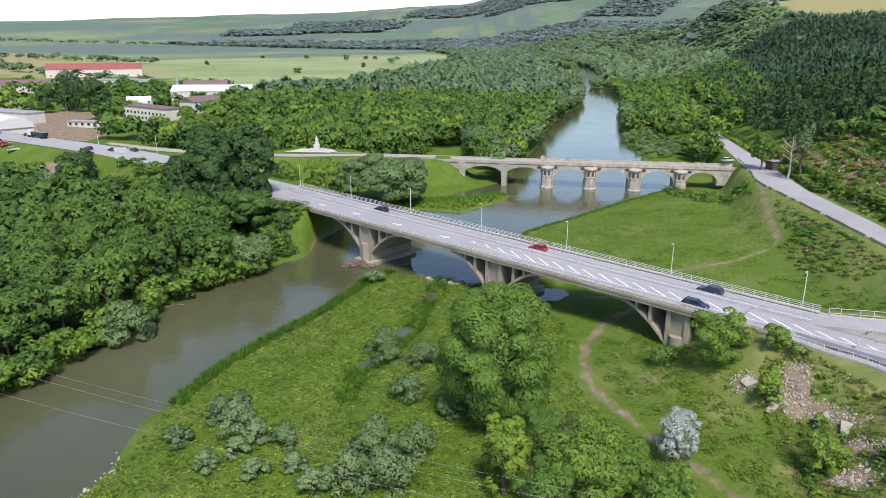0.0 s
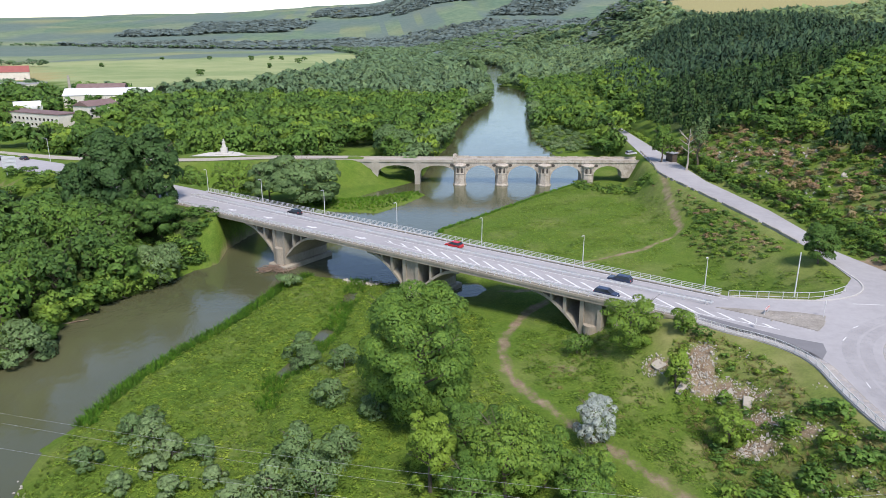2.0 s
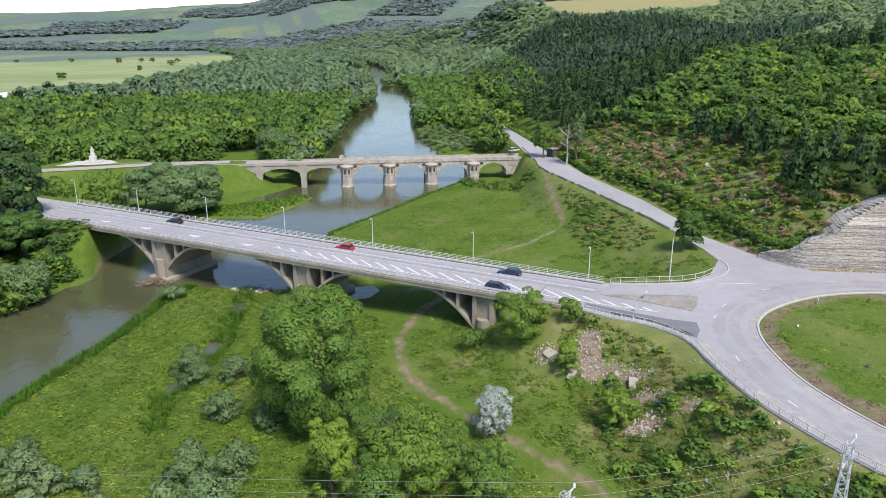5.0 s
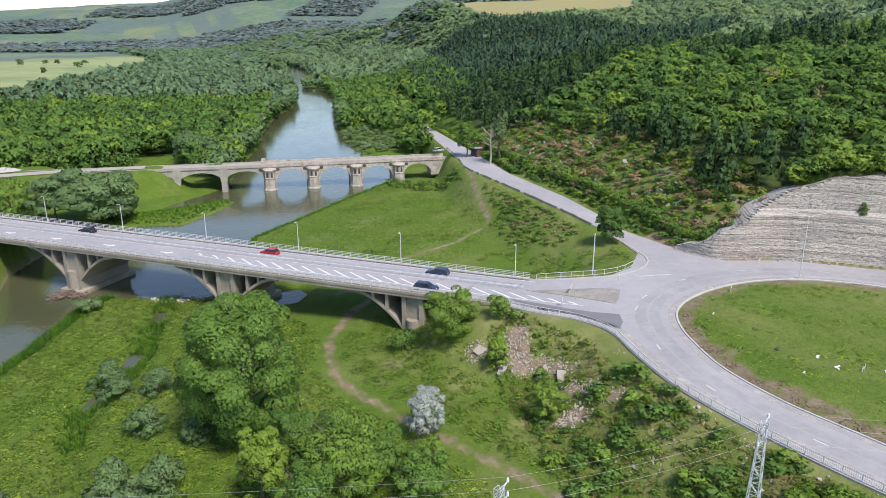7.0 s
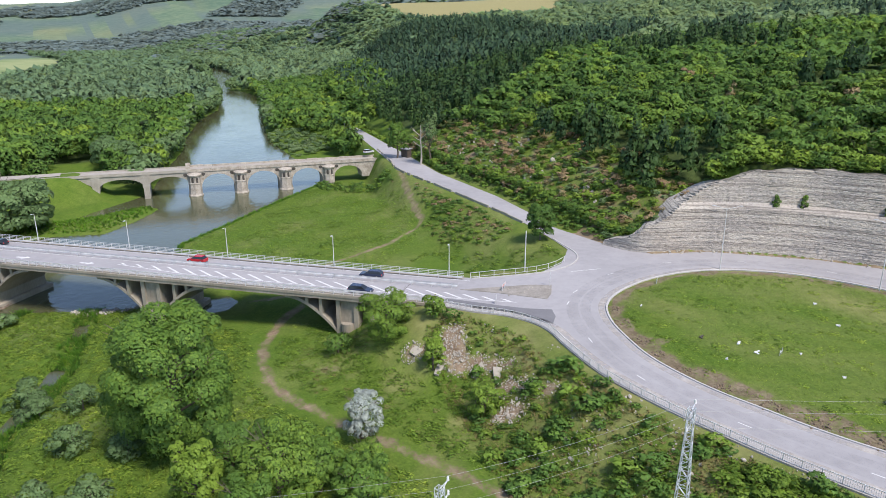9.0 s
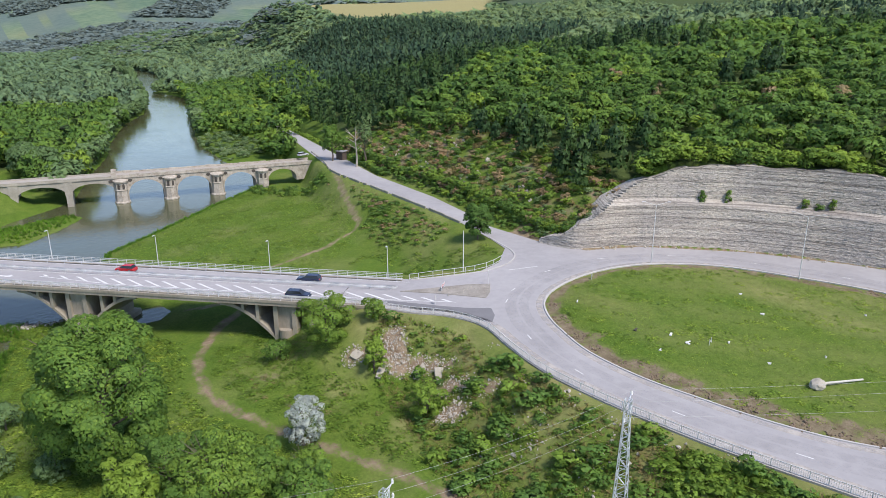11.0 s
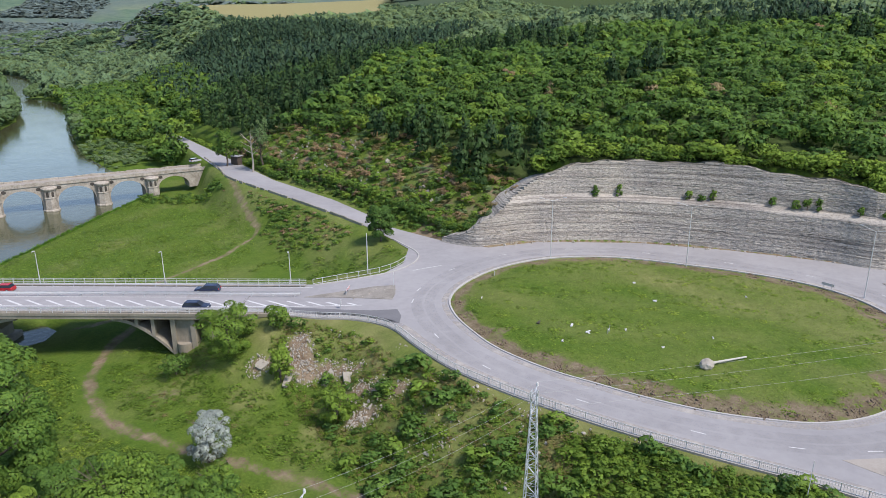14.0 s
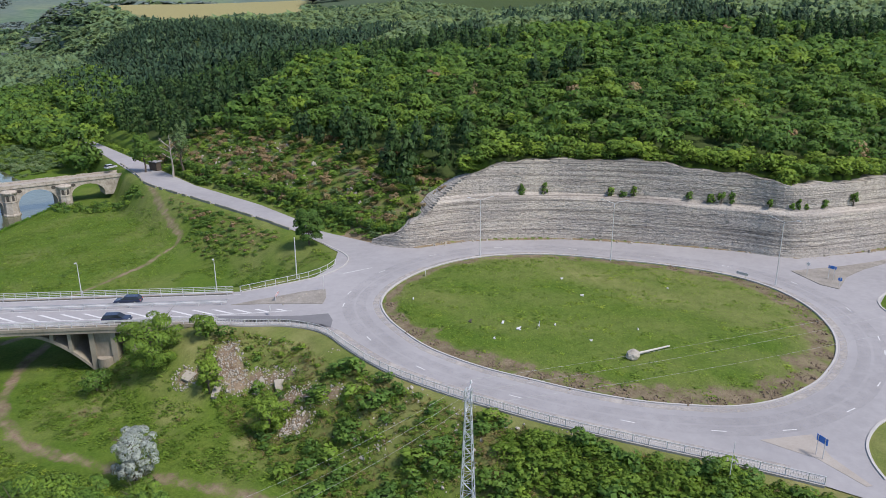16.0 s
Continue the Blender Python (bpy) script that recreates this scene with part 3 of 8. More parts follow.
def offset_line(pts, d, closed=False):
    """Points moved by d to the right of the way."""
    out = []
    n = len(pts)
    for i, (x, y) in enumerate(pts):
        a = pts[i - 1] if i or closed else pts[0]
        b = pts[(i + 1) % n] if i + 1 < n or closed else pts[-1]
        dx, dy = b[0] - a[0], b[1] - a[1]
        ln = math.hypot(dx, dy) or 1
        out.append((x + dy / ln * d, y - dx / ln * d))
    return out


def sweep(name, pts, section, material, parent=None, closed=False, zs=None):
    """A section of (across, up) pairs carried along a level line of (x, y), at heights zs (one or a list)."""
    bm = bmesh.new()
    n = len(pts)
    rings = []
    offs = {a: offset_line(pts, a, closed) for a, _ in section}
    for i in range(n):
        z = zs[i] if isinstance(zs, (list, np.ndarray)) else (zs or 0.0)
        rings.append([bm.verts.new((*offs[a][i], z + up)) for a, up in section])
    m = len(section)
    for i in range(n if closed else n - 1):
        r1, r2 = rings[i], rings[(i + 1) % n]
        for j in range(m):
            bm.faces.new((r1[j], r2[j], r2[(j + 1) % m], r1[(j + 1) % m]))
    if not closed:
        bm.faces.new(rings[0])
        bm.faces.new(rings[-1][::-1])
    bmesh.ops.recalc_face_normals(bm, faces=bm.faces)
    return part(name, bm, material, parent)


# ---------------------------------------------------------------- ground
def graded(lo, hi, a, b, step, grow):
    """Even steps between a and b, growing ones out to lo and hi."""
    mid = list(np.arange(a, b + 0.01, step))
    up, s, v = [], step, mid[-1]
    while v < hi:
        s *= grow
        v += s
        up.append(v)
    dn, s, v = [], step, mid[0]
    while v > lo:
        s *= grow
        v -= s
        dn.append(v)
    return np.array(dn[::-1] + mid + up)


DIRT = [bridge_xy(-75, 127), (45, 141), (36.3, 133), (30.2, 124.6), (27, 119), (24.4, 111), (23.8, 103), (25.2, 96), (27.8, 89.4), (30.9, 82), (34.2, 75), (37, 68.8), (40, 62), (47, 48)]
DIRT2 = [(107, 236), (103.2, 224), (97.5, 207), (93.4, 194), (90.8, 184.7), (89.2, 177.8), (86.2, 175.3), (79.5, 171.5), (71.2, 165), (64.7, 162.8), (52, 158)]
FIELD = [(-143.6, 640), (-99.2, 682), (-53.9, 805), (14.3, 1251), (20, 1960), (-10, 2277), (-950, 2500), (-1900, 3130), (-2500, 2500), (-960, 1400), (-318, 834), (-244, 660)]
GOLD1 = [(-1200, 1250), (-420, 800), (-330, 900), (-700, 1500), (-1500, 1900)]
GOLD2 = [(455, 905), (525, 874), (620, 823), (770, 1000), (903, 1198), (800, 1386), (570, 1440), (525, 1290), (495, 1080)]


LEFT_WOOD = [(-73, 98), (-70, 111), (-67.5, 123), (-62, 133), (-61.5, 143), (-58.5, 152), (-53, 158), (-46.5, 169), (-41, 179), (-42, 192), (-70, 214), (-100, 236), (-140, 250), (-220, 180), (-200, 90), (-110, 45), (-90, 60)]


MID_WOOD = [(-150, 335), (-75, 305), (-58, 304), (-48, 312), (-10, 303), (-9, 350), (14, 350), (16, 300), (26, 292), (40, 345), (49, 375), (58, 425), (84, 510), (110, 595), (150, 826), (140, 950), (10, 1150), (-54, 800), (-99, 670), (-140, 630), (-160, 520), (-120, 430), (-105, 380)]


YARDS = [[(-271, 490), (-246, 500), (-210, 430), (-182, 382), (-172, 338), (-192, 316), (-240, 352), (-300, 420)], [(-176, 284), (-140, 270), (-124, 243), (-128, 222), (-150, 222), (-186, 250)]]
MEADOW_LEFT = [(-128, 232), (-122, 258), (-88, 240), (-79, 229), (-84, 217), (-104, 214), (-120, 214)]
BANK_MEADOW = [(98, 372), (104, 408), (124, 425), (128, 365), (112, 326), (97, 330)]


def build_ground():
    xs = graded(-3400, 3400, -76, 166, 1.25, 1.075)
    ys = graded(-420, 4700, 40, 270, 1.25, 1.075)
    X, Y = np.meshgrid(xs, ys)
    Z = height(X, Y)
    nx, ny = len(xs), len(ys)
    me = bpy.data.meshes.new("ground")
    v = np.stack([X, Y, Z], -1).reshape(-1, 3)
    i = np.arange(nx * ny).reshape(ny, nx)
    f = np.stack([i[:-1, :-1], i[:-1, 1:], i[1:, 1:], i[1:, :-1]], -1).reshape(-1, 4)
    me.vertices.add(len(v))
    me.vertices.foreach_set("co", v.astype(np.float32).ravel())
    me.loops.add(f.size)
    me.loops.foreach_set("vertex_index", f.astype(np.int32).ravel())
    me.polygons.add(len(f))
    me.polygons.foreach_set("loop_start", np.arange(0, f.size, 4, dtype=np.int32))
    me.polygons.foreach_set("use_smooth", np.ones(len(f), bool))
    me.update(calc_edges=True)
    cov = np.zeros((ny, nx, 4), np.float32)
    soil = np.zeros(X.shape)
    for line, w in ((DIRT, 1.75), (DIRT2, 1.3), (DIRT2[:6], 1.9)):
        dl = line_dist(line, X, Y)[0] + 0.5 * rough_noise(X, Y, 17, 50)
        soil = np.maximum(soil, (0.70 + 0.16 * rough_noise(X, Y, 9, 47) + 0.16 * rough_noise(X, Y, 3.6, 49)) * (1 - np.clip((dl + 0.6 * rough_noise(X, Y, 6, 48) - w * 0.35) / w, 0, 1)))
    for px_, py_, r_ in RUBBLE:
        soil = np.maximum(soil, 0.8 * (1 - smooth((np.hypot(X - px_, Y - py_) / r_ - 0.55) / 0.7)))
    wob = rough_noise(X, Y, 7, 40)
    for px_, py_, r_, k_ in BARE:
        soil = np.maximum(soil, 0.75 * k_ * (1 - smooth((np.hypot(X - px_, (Y - py_) * 1.2) / r_ + 0.35 * wob - 0.5) / 0.6)))
    for yard in YARDS:
        soil = np.maximum(soil, inside(yard, X, Y) * (1.05 + 0.25 * rough_noise(X, Y, 14, 57)))
    din = line_dist(ISLAND, X, Y, True)[0]
    isl = inside(ISLAND, X, Y)
    rim = isl * (1 - smooth((din + 1.6 * wob - np.interp(Y, [20, 60, 95], [4.5, 3.0, 1.2])) / 2.2))
    soil = np.maximum(soil, 0.98 * rim * np.clip(0.8 + 0.5 * rough_noise(X, Y, 5, 46), 0, 1.1))
    dh = line_dist(HILL, X, Y)
    dhs = dh[0] * dh[1]
    foot = (dhs < 1.0) & (dhs > -8) & (Y < 130)
    soil = np.maximum(soil, 0.75 * foot)
    bank_d = np.minimum(line_dist(LEFT_BANK, X, Y)[0], line_dist(RIGHT_BANK, X, Y)[0])
    soil = np.maximum(soil, 0.7 * (Z < -0.05) * (Y < 240))
    band = (dhs > 0) & (dhs < np.interp(Y, [110, 150, 215, 280], [20, 27, 32, 10])) & (Y > 106) & (Y < 285)
    soil = np.maximum(soil, band * np.clip(0.46 + 0.45 * rough_noise(X, Y, 12, 42), 0, 1.0))
    cov[..., 0] = np.clip(soil, 0, 1)
    cov[..., 1] = inside(FIELD, X, Y) * (1 - 0.75 * smooth((Y - 1600 - 0.9 * (X + 300)) / 90))
    gold = (inside(GOLD1, X, Y) | inside(GOLD2, X, Y)).astype(float)
    dg = np.where(inside(PLATEAU, X, Y), 0, line_dist(PLATEAU, X, Y, True)[0])
    dry = np.clip((0.42 * (1 - smooth((dg - 4) / 20)) + 0.3 * rough_noise(X, Y, 8, 52) * (dg < 26)) * np.where(Y > 106, 0.45, 1.0) * (Y < 250) * (X < 120) + 0.3 * rough_noise(X, Y, 30, 43) * (Y < 300), 0, 0.7)
    far_patch = (np.hypot(X, Y) > 1500) * np.clip(rough_noise(X, Y, 420, 44) * 0.8 - 0.05, 0, 0.6)
    cov[..., 2] = np.maximum(np.maximum(gold, dry * ~isl), far_patch * (cov[..., 1] < 0.5))
    east = smooth((X - 100 + 8 * rough_noise(X, Y, 16, 53)) / 22)
    furrow = isl * east * np.clip(0.55 * np.sin(din * 1.9 + 1.5 * rough_noise(X, Y, 30, 54)), 0, 1)
    cov[..., 0] = np.maximum(cov[..., 0], 0.8 * furrow * (0.5 + 0.5 * rough_noise(X, Y, 11, 56)))
    cov[..., 2] = np.maximum(cov[..., 2], isl * np.clip(0.10 + 0.26 * rough_noise(X, Y, 18, 45) + 0.3 * rim + 0.22 * east, 0, 0.6))
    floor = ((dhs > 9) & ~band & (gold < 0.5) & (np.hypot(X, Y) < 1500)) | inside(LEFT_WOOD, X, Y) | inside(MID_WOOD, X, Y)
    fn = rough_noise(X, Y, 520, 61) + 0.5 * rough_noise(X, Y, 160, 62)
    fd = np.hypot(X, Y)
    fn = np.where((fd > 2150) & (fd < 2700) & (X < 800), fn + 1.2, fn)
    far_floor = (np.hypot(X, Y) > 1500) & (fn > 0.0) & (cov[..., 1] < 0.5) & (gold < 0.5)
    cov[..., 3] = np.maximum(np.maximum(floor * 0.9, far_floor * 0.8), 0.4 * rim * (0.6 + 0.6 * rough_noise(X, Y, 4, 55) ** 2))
    a = me.color_attributes.new("cover", "FLOAT_COLOR", "POINT")
    a.data.foreach_set("color", cov.ravel())
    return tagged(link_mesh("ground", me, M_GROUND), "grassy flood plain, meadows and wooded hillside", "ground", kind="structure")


build_ground()
bm = bmesh.new()
for c in ((-420, -300, 0), (900, -300, 0), (900, 1700, 0), (-420, 1700, 0)):
    bm.verts.new(c)
bm.faces.new(bm.verts)
w = part("water", bm, M_WATER, None)
tagged(w, "calm brown-green river water", "river", kind="structure")

# ---------------------------------------------------------------- roads
GUARD = dense(PLATEAU[:13], 1.0)       # the outer rail's line round the junction
i = PLATEAU.index((79, 0))
ROAD = GUARD + [(76, 5), (78, -8), (80, -25), (84, -25), (82, -8), (80.6, 3)] + SOUTH[:14] + PLATEAU[i + 4:]
road = flat_poly("road", ROAD, ROAD_Z, M_ROAD, [ISLAND])
tagged(road, "pale worn asphalt of the roundabout and its roads", "road", kind="structure")

patch = flat_poly("road_patch", [(57.1, 104.8), (60.6, 100.9), (63.7, 97.3), (67.1, 93.8), (70.8, 91.2), (69.4, 88.3), (67.1, 86.0), (65.0, 88.9), (61.7, 94.0), (55.1, 100.9)], ROAD_Z + 0.004, M_ROAD2)
tagged(patch, "patch of newer, darker asphalt at the bridge end", "road", kind="structure")


def ribbon(name, line, a, b, z, material, label, closed=False):
    """A flat strip between two offsets of a line."""
    p, q = offset_line(line, a, closed), offset_line(line, b, closed)
    n = len(p)
    me = bpy.data.meshes.new(name)
    me.from_pydata([(*v, z) for v in p + q], [], [(i, (i + 1) % n, n + (i + 1) % n, n + i) for i in range(n if closed else n - 1)])
    return tagged(link_mesh(name, me, material), label, "road", kind="structure")


ring = dense(ISLAND, 1.5, True)
ribbon("tyre_track", ring, -2.8, -4.6, ROAD_Z + 0.004, M_TRACKS, "darker strip of tyre-worn asphalt", True)
ribbon("tyre_track", ring, -5.0, -7.0, ROAD_Z + 0.004, M_TRACKS, "darker strip of tyre-worn asphalt", True)
ribbon("road_dust", ring, -0.45, -1.5, ROAD_Z + 0.004, M_DUST, "pale dust along the island's kerb", True)
ribbon("road_dust", GUARD[6:-4], -1.25, -2.5, ROAD_Z + 0.004, M_DUST, "pale dust along the road's edge")
# ---------------------------------------------------------------- road bridge
S0, S1, N0, N1 = -178.0, -28.6, 112.2, 127.7
ANG = math.atan2(U[1], U[0])


def bbox(bm, s0, s1, n0, n1, z0, z1):
    x, y = bridge_xy((s0 + s1) / 2, (n0 + n1) / 2)
    return box(bm, (s1 - s0, n1 - n0, z1 - z0), (x, y, (z0 + z1) / 2), ANG)


def arch_slab(bm, sp, way, n0, n1, foot=3.0, reach=12.5, thick=0.55):
    """A curved strut from the foot of a pier up to the deck."""
    rings = []
    for i in range(13):
        q = i / 12
        s = sp + way * (1.6 + (reach - 1.6) * q)
        z = foot + (ROAD_Z - 1.05 - foot) * math.sin(q * math.pi / 2) ** 0.92
        rings.append([bm.verts.new((*bridge_xy(s, n), z + d)) for n, d in ((n0, -thick), (n1, -thick), (n1, 0.1), (n0, 0.1))])
    for a, b in zip(rings, rings[1:]):
        for j in range(4):
            bm.faces.new((a[j], b[j], b[(j + 1) % 4], a[(j + 1) % 4]))
    bm.faces.new(rings[0])
    bm.faces.new(rings[-1][::-1])
    bmesh.ops.recalc_face_normals(bm, faces=bm.faces)


def railing(parent, s0, s1, n, z, step=2.0, top=1.05, rails=(0.35, 0.7, 1.02)):
    bm = bmesh.new()
    box(bm, (0.1, 0.1, top), (0, 0, top / 2))
    k = int((s1 - s0) / step)
    pieces("post", bm, M_STEEL, parent, [pose(*bridge_xy(s0 + 0.1 + i * step, n), z, 0, 0, math.degrees(ANG)) for i in range(k + 1)])
    for r in rails:
        bm = bmesh.new()
        bbox(bm, s0, s1, n - 0.035, n + 0.035, z + r - 0.03, z + r + 0.04)
        part("rail", bm, M_STEEL, parent)


def crash_barrier(parent, s0, s1, n, z, face, step=4.0):
    """A W-beam on posts; face: the side it turns to (-1 or 1)."""
    bm = bmesh.new()
    box(bm, (0.12, 0.12, 0.72), (0, 0, 0.36))
    pieces("post", bm, M_STEEL, parent, [pose(*bridge_xy(s0 + 0.5 + i * step, n), z, 0, 0, math.degrees(ANG)) for i in range(int((s1 - s0 - 0.5) / step) + 1)])
    bm = bmesh.new()
    prof = [(0.03, 0.43), (0.10, 0.48), (0.10, 0.54), (0.03, 0.59), (0.10, 0.64), (0.10, 0.70), (0.03, 0.75)]
    prev = None
    for s in (s0, s1):
        row = [bm.verts.new((*bridge_xy(s, n + face * (0.05 + a)), z + b)) for a, b in prof] + \
              [bm.verts.new((*bridge_xy(s, n + face * (0.045 + a)), z + b)) for a, b in prof[::-1]]
        if prev:
            for j in range(len(row)):
                k = (j + 1) % len(row)
                bm.faces.new((prev[j], row[j], row[k], prev[k]))
        prev = row
    bmesh.ops.recalc_face_normals(bm, faces=bm.faces)
    part("beam", bm, M_STEEL, parent)


def build_bridge():
    br = new("road_bridge")
    bm = bmesh.new()
    bbox(bm, S0, S1, N0 + 0.25, N1 - 0.25, ROAD_Z - 0.75, ROAD_Z - 0.06)
    part("deck", bm, M_CONC, br, "long weathered concrete deck slab")
    for n in (N0, N1):                                    # cornice beams along both edges
        bm = bmesh.new()
        k = 1 if n == N0 else -1
        bbox(bm, S0, S1, *sorted((n, n + k * 0.45)), ROAD_Z - 0.95, ROAD_Z - 0.35)
        bbox(bm, S0, S1, *sorted((n - k * 0.12, n + k * 1.25)), ROAD_Z - 0.35, ROAD_Z + 0.16)
        part("cornice", bm, M_CONC, br)
    bm = bmesh.new()                                      # beams under the slab
    for n in (N0 + 2.2, N0 + 5.9, N0 + 9.6, N0 + 13.3):
        bbox(bm, S0, S1, n - 0.3, n + 0.3, ROAD_Z - 1.45, ROAD_Z - 0.72)
    part("beams", bm, M_CONC, br)
    for sp in (-47.5, -89.5, -131.5):
        bm = bmesh.new()
        bbox(bm, sp - 1.35, sp + 1.35, N0 + 1.0, N1 - 1.0, -2.0, ROAD_Z - 0.75)
        for e in (-1.75, 1.75):
            bbox(bm, sp + e - 0.42, sp + e + 0.42, N0 + 0.55, N1 - 0.55, -2.0, ROAD_Z - 0.76)
        pier = part("pier", bm, M_CONC, br, "stained concrete pier wall")
        for n in (N0 + 0.9, N1 - 0.9):                    # round noses up to half height
            bm = bmesh.new()
            x, y = bridge_xy(sp, n)
            bmesh.ops.create_cone(bm, cap_ends=True, segments=18, radius1=1.35, radius2=1.3, depth=7.2, matrix=pose(x, y, 1.8))
            part("cutwater", bm, M_CONC, pier)
        bm = bmesh.new()
        bbox(bm, sp - 3.2, sp + 3.2, N0 - 0.6, N1 + 0.6, -2.0, 1.15)
        bmesh.ops.bevel(bm, geom=bm.edges[:], offset=0.2, segments=1, affect="EDGES")
        part("footing", bm, M_CONC, pier)
        for way in (-1, 1):
            if sp == -47.5 and way == 1:
                continue
            bm = bmesh.new()
            arch_slab(bm, sp, way, N0 + 0.7, N1 - 0.7)
            part("arch", bm, M_CONC, br)
            for q in (0.34, 0.6, 0.83):
                s = sp + way * (1.6 + 10.9 * q)
                z = 3.0 + (ROAD_Z - 4.05) * math.sin(q * math.pi / 2) ** 0.92
                bm = bmesh.new()
                bbox(bm, s - 0.3, s + 0.3, N0 + 0.6, N0 + 1.5, z - 0.2, ROAD_Z - 0.76)
                bbox(bm, s - 0.3, s + 0.3, N1 - 1.5, N1 - 0.6, z - 0.2, ROAD_Z - 0.76)
                bbox(bm, s - 0.14, s + 0.14, N0 + 1.5, N1 - 1.5, z - 0.2, ROAD_Z - 0.76)
                part("spandrel_wall", bm, M_CONC, br)
    for s in (-42.6, -38.2, -33.8):                       # columns of the last short span
        for n in (N0 + 1.0, N0 + 7.75, N1 - 1.0):
            bm = bmesh.new()
            bbox(bm, s - 0.35, s + 0.35, n - 0.4, n + 0.4, 2.0, ROAD_Z - 0.74)
            part("column", bm, M_CONC, br)
    for s0, s1 in ((S1 - 3.2, S1), (S0, S0 + 4)):
        bm = bmesh.new()
        bbox(bm, s0, s1, N0 + 0.6, N1 - 0.6, 1.0, ROAD_Z - 0.76)
        part("abutment", bm, M_CONC, br)
    railing(br, S0, S1, N0 + 0.18, ROAD_Z + 0.15)
    railing(br, S0, S1, N1 - 0.18, ROAD_Z + 0.15)
    tagged(br, "concrete road bridge on arched piers over the river", "bridge")
    for n, f in ((N0 + 1.35, 1), (121.1, -1), (121.75, 1), (N1 - 1.4, -1)):
        cb = new("crash_barrier")
        crash_barrier(cb, S0, -28.4, n, ROAD_Z - 0.06, f)
        tagged(cb, "grey galvanised crash barrier along the bridge road", "barrier", "crash barriers")
    # the road surface on the bridge
    bm = bmesh.new()
    bbox(bm, S0, -29.9, N0 + 1.25, N1 - 1.25, ROAD_Z - 0.07, ROAD_Z - 0.012)
    tagged(part("road_on_bridge", bm, M_ROAD, None), "pale grey worn asphalt carriageway", "road", kind="structure")


build_bridge()


# ---------------------------------------------------------------- old stone bridge
OX, OK = 272.8, -0.16       # its front line: y = OX + OK x


def old_pt(x, d, z):
    c = 1 / math.hypot(1, OK)
    return (x - OK * c * d, OX + OK * x + c * d, z)


def old_solid(bm, outline, d0, d1):
    """An outline of (x, z) carried across the bridge from d0 to d1."""
    a = [bm.verts.new(old_pt(x, d0, z)) for x, z in outline]
    b = [bm.verts.new(old_pt(x, d1, z)) for x, z in outline]
    n = len(outline)
    bm.faces.new(a)
    bm.faces.new(b[::-1])
    for i in range(n):
        j = (i + 1) % n
        bm.faces.new((a[j], a[i], b[i], b[j]))


def old_span(x0, x1, spring, crown, top):
    pts = [(x0, top), (x1, top), (x1, spring)]
    mid, half = (x0 + x1) / 2, (x1 - x0) / 2
    for i in range(1, 16):
        a = math.pi * i / 16
        pts.append((mid + half * math.cos(a), spring + (crown - spring) * math.sin(a)))
    pts.append((x0, spring))
    return pts


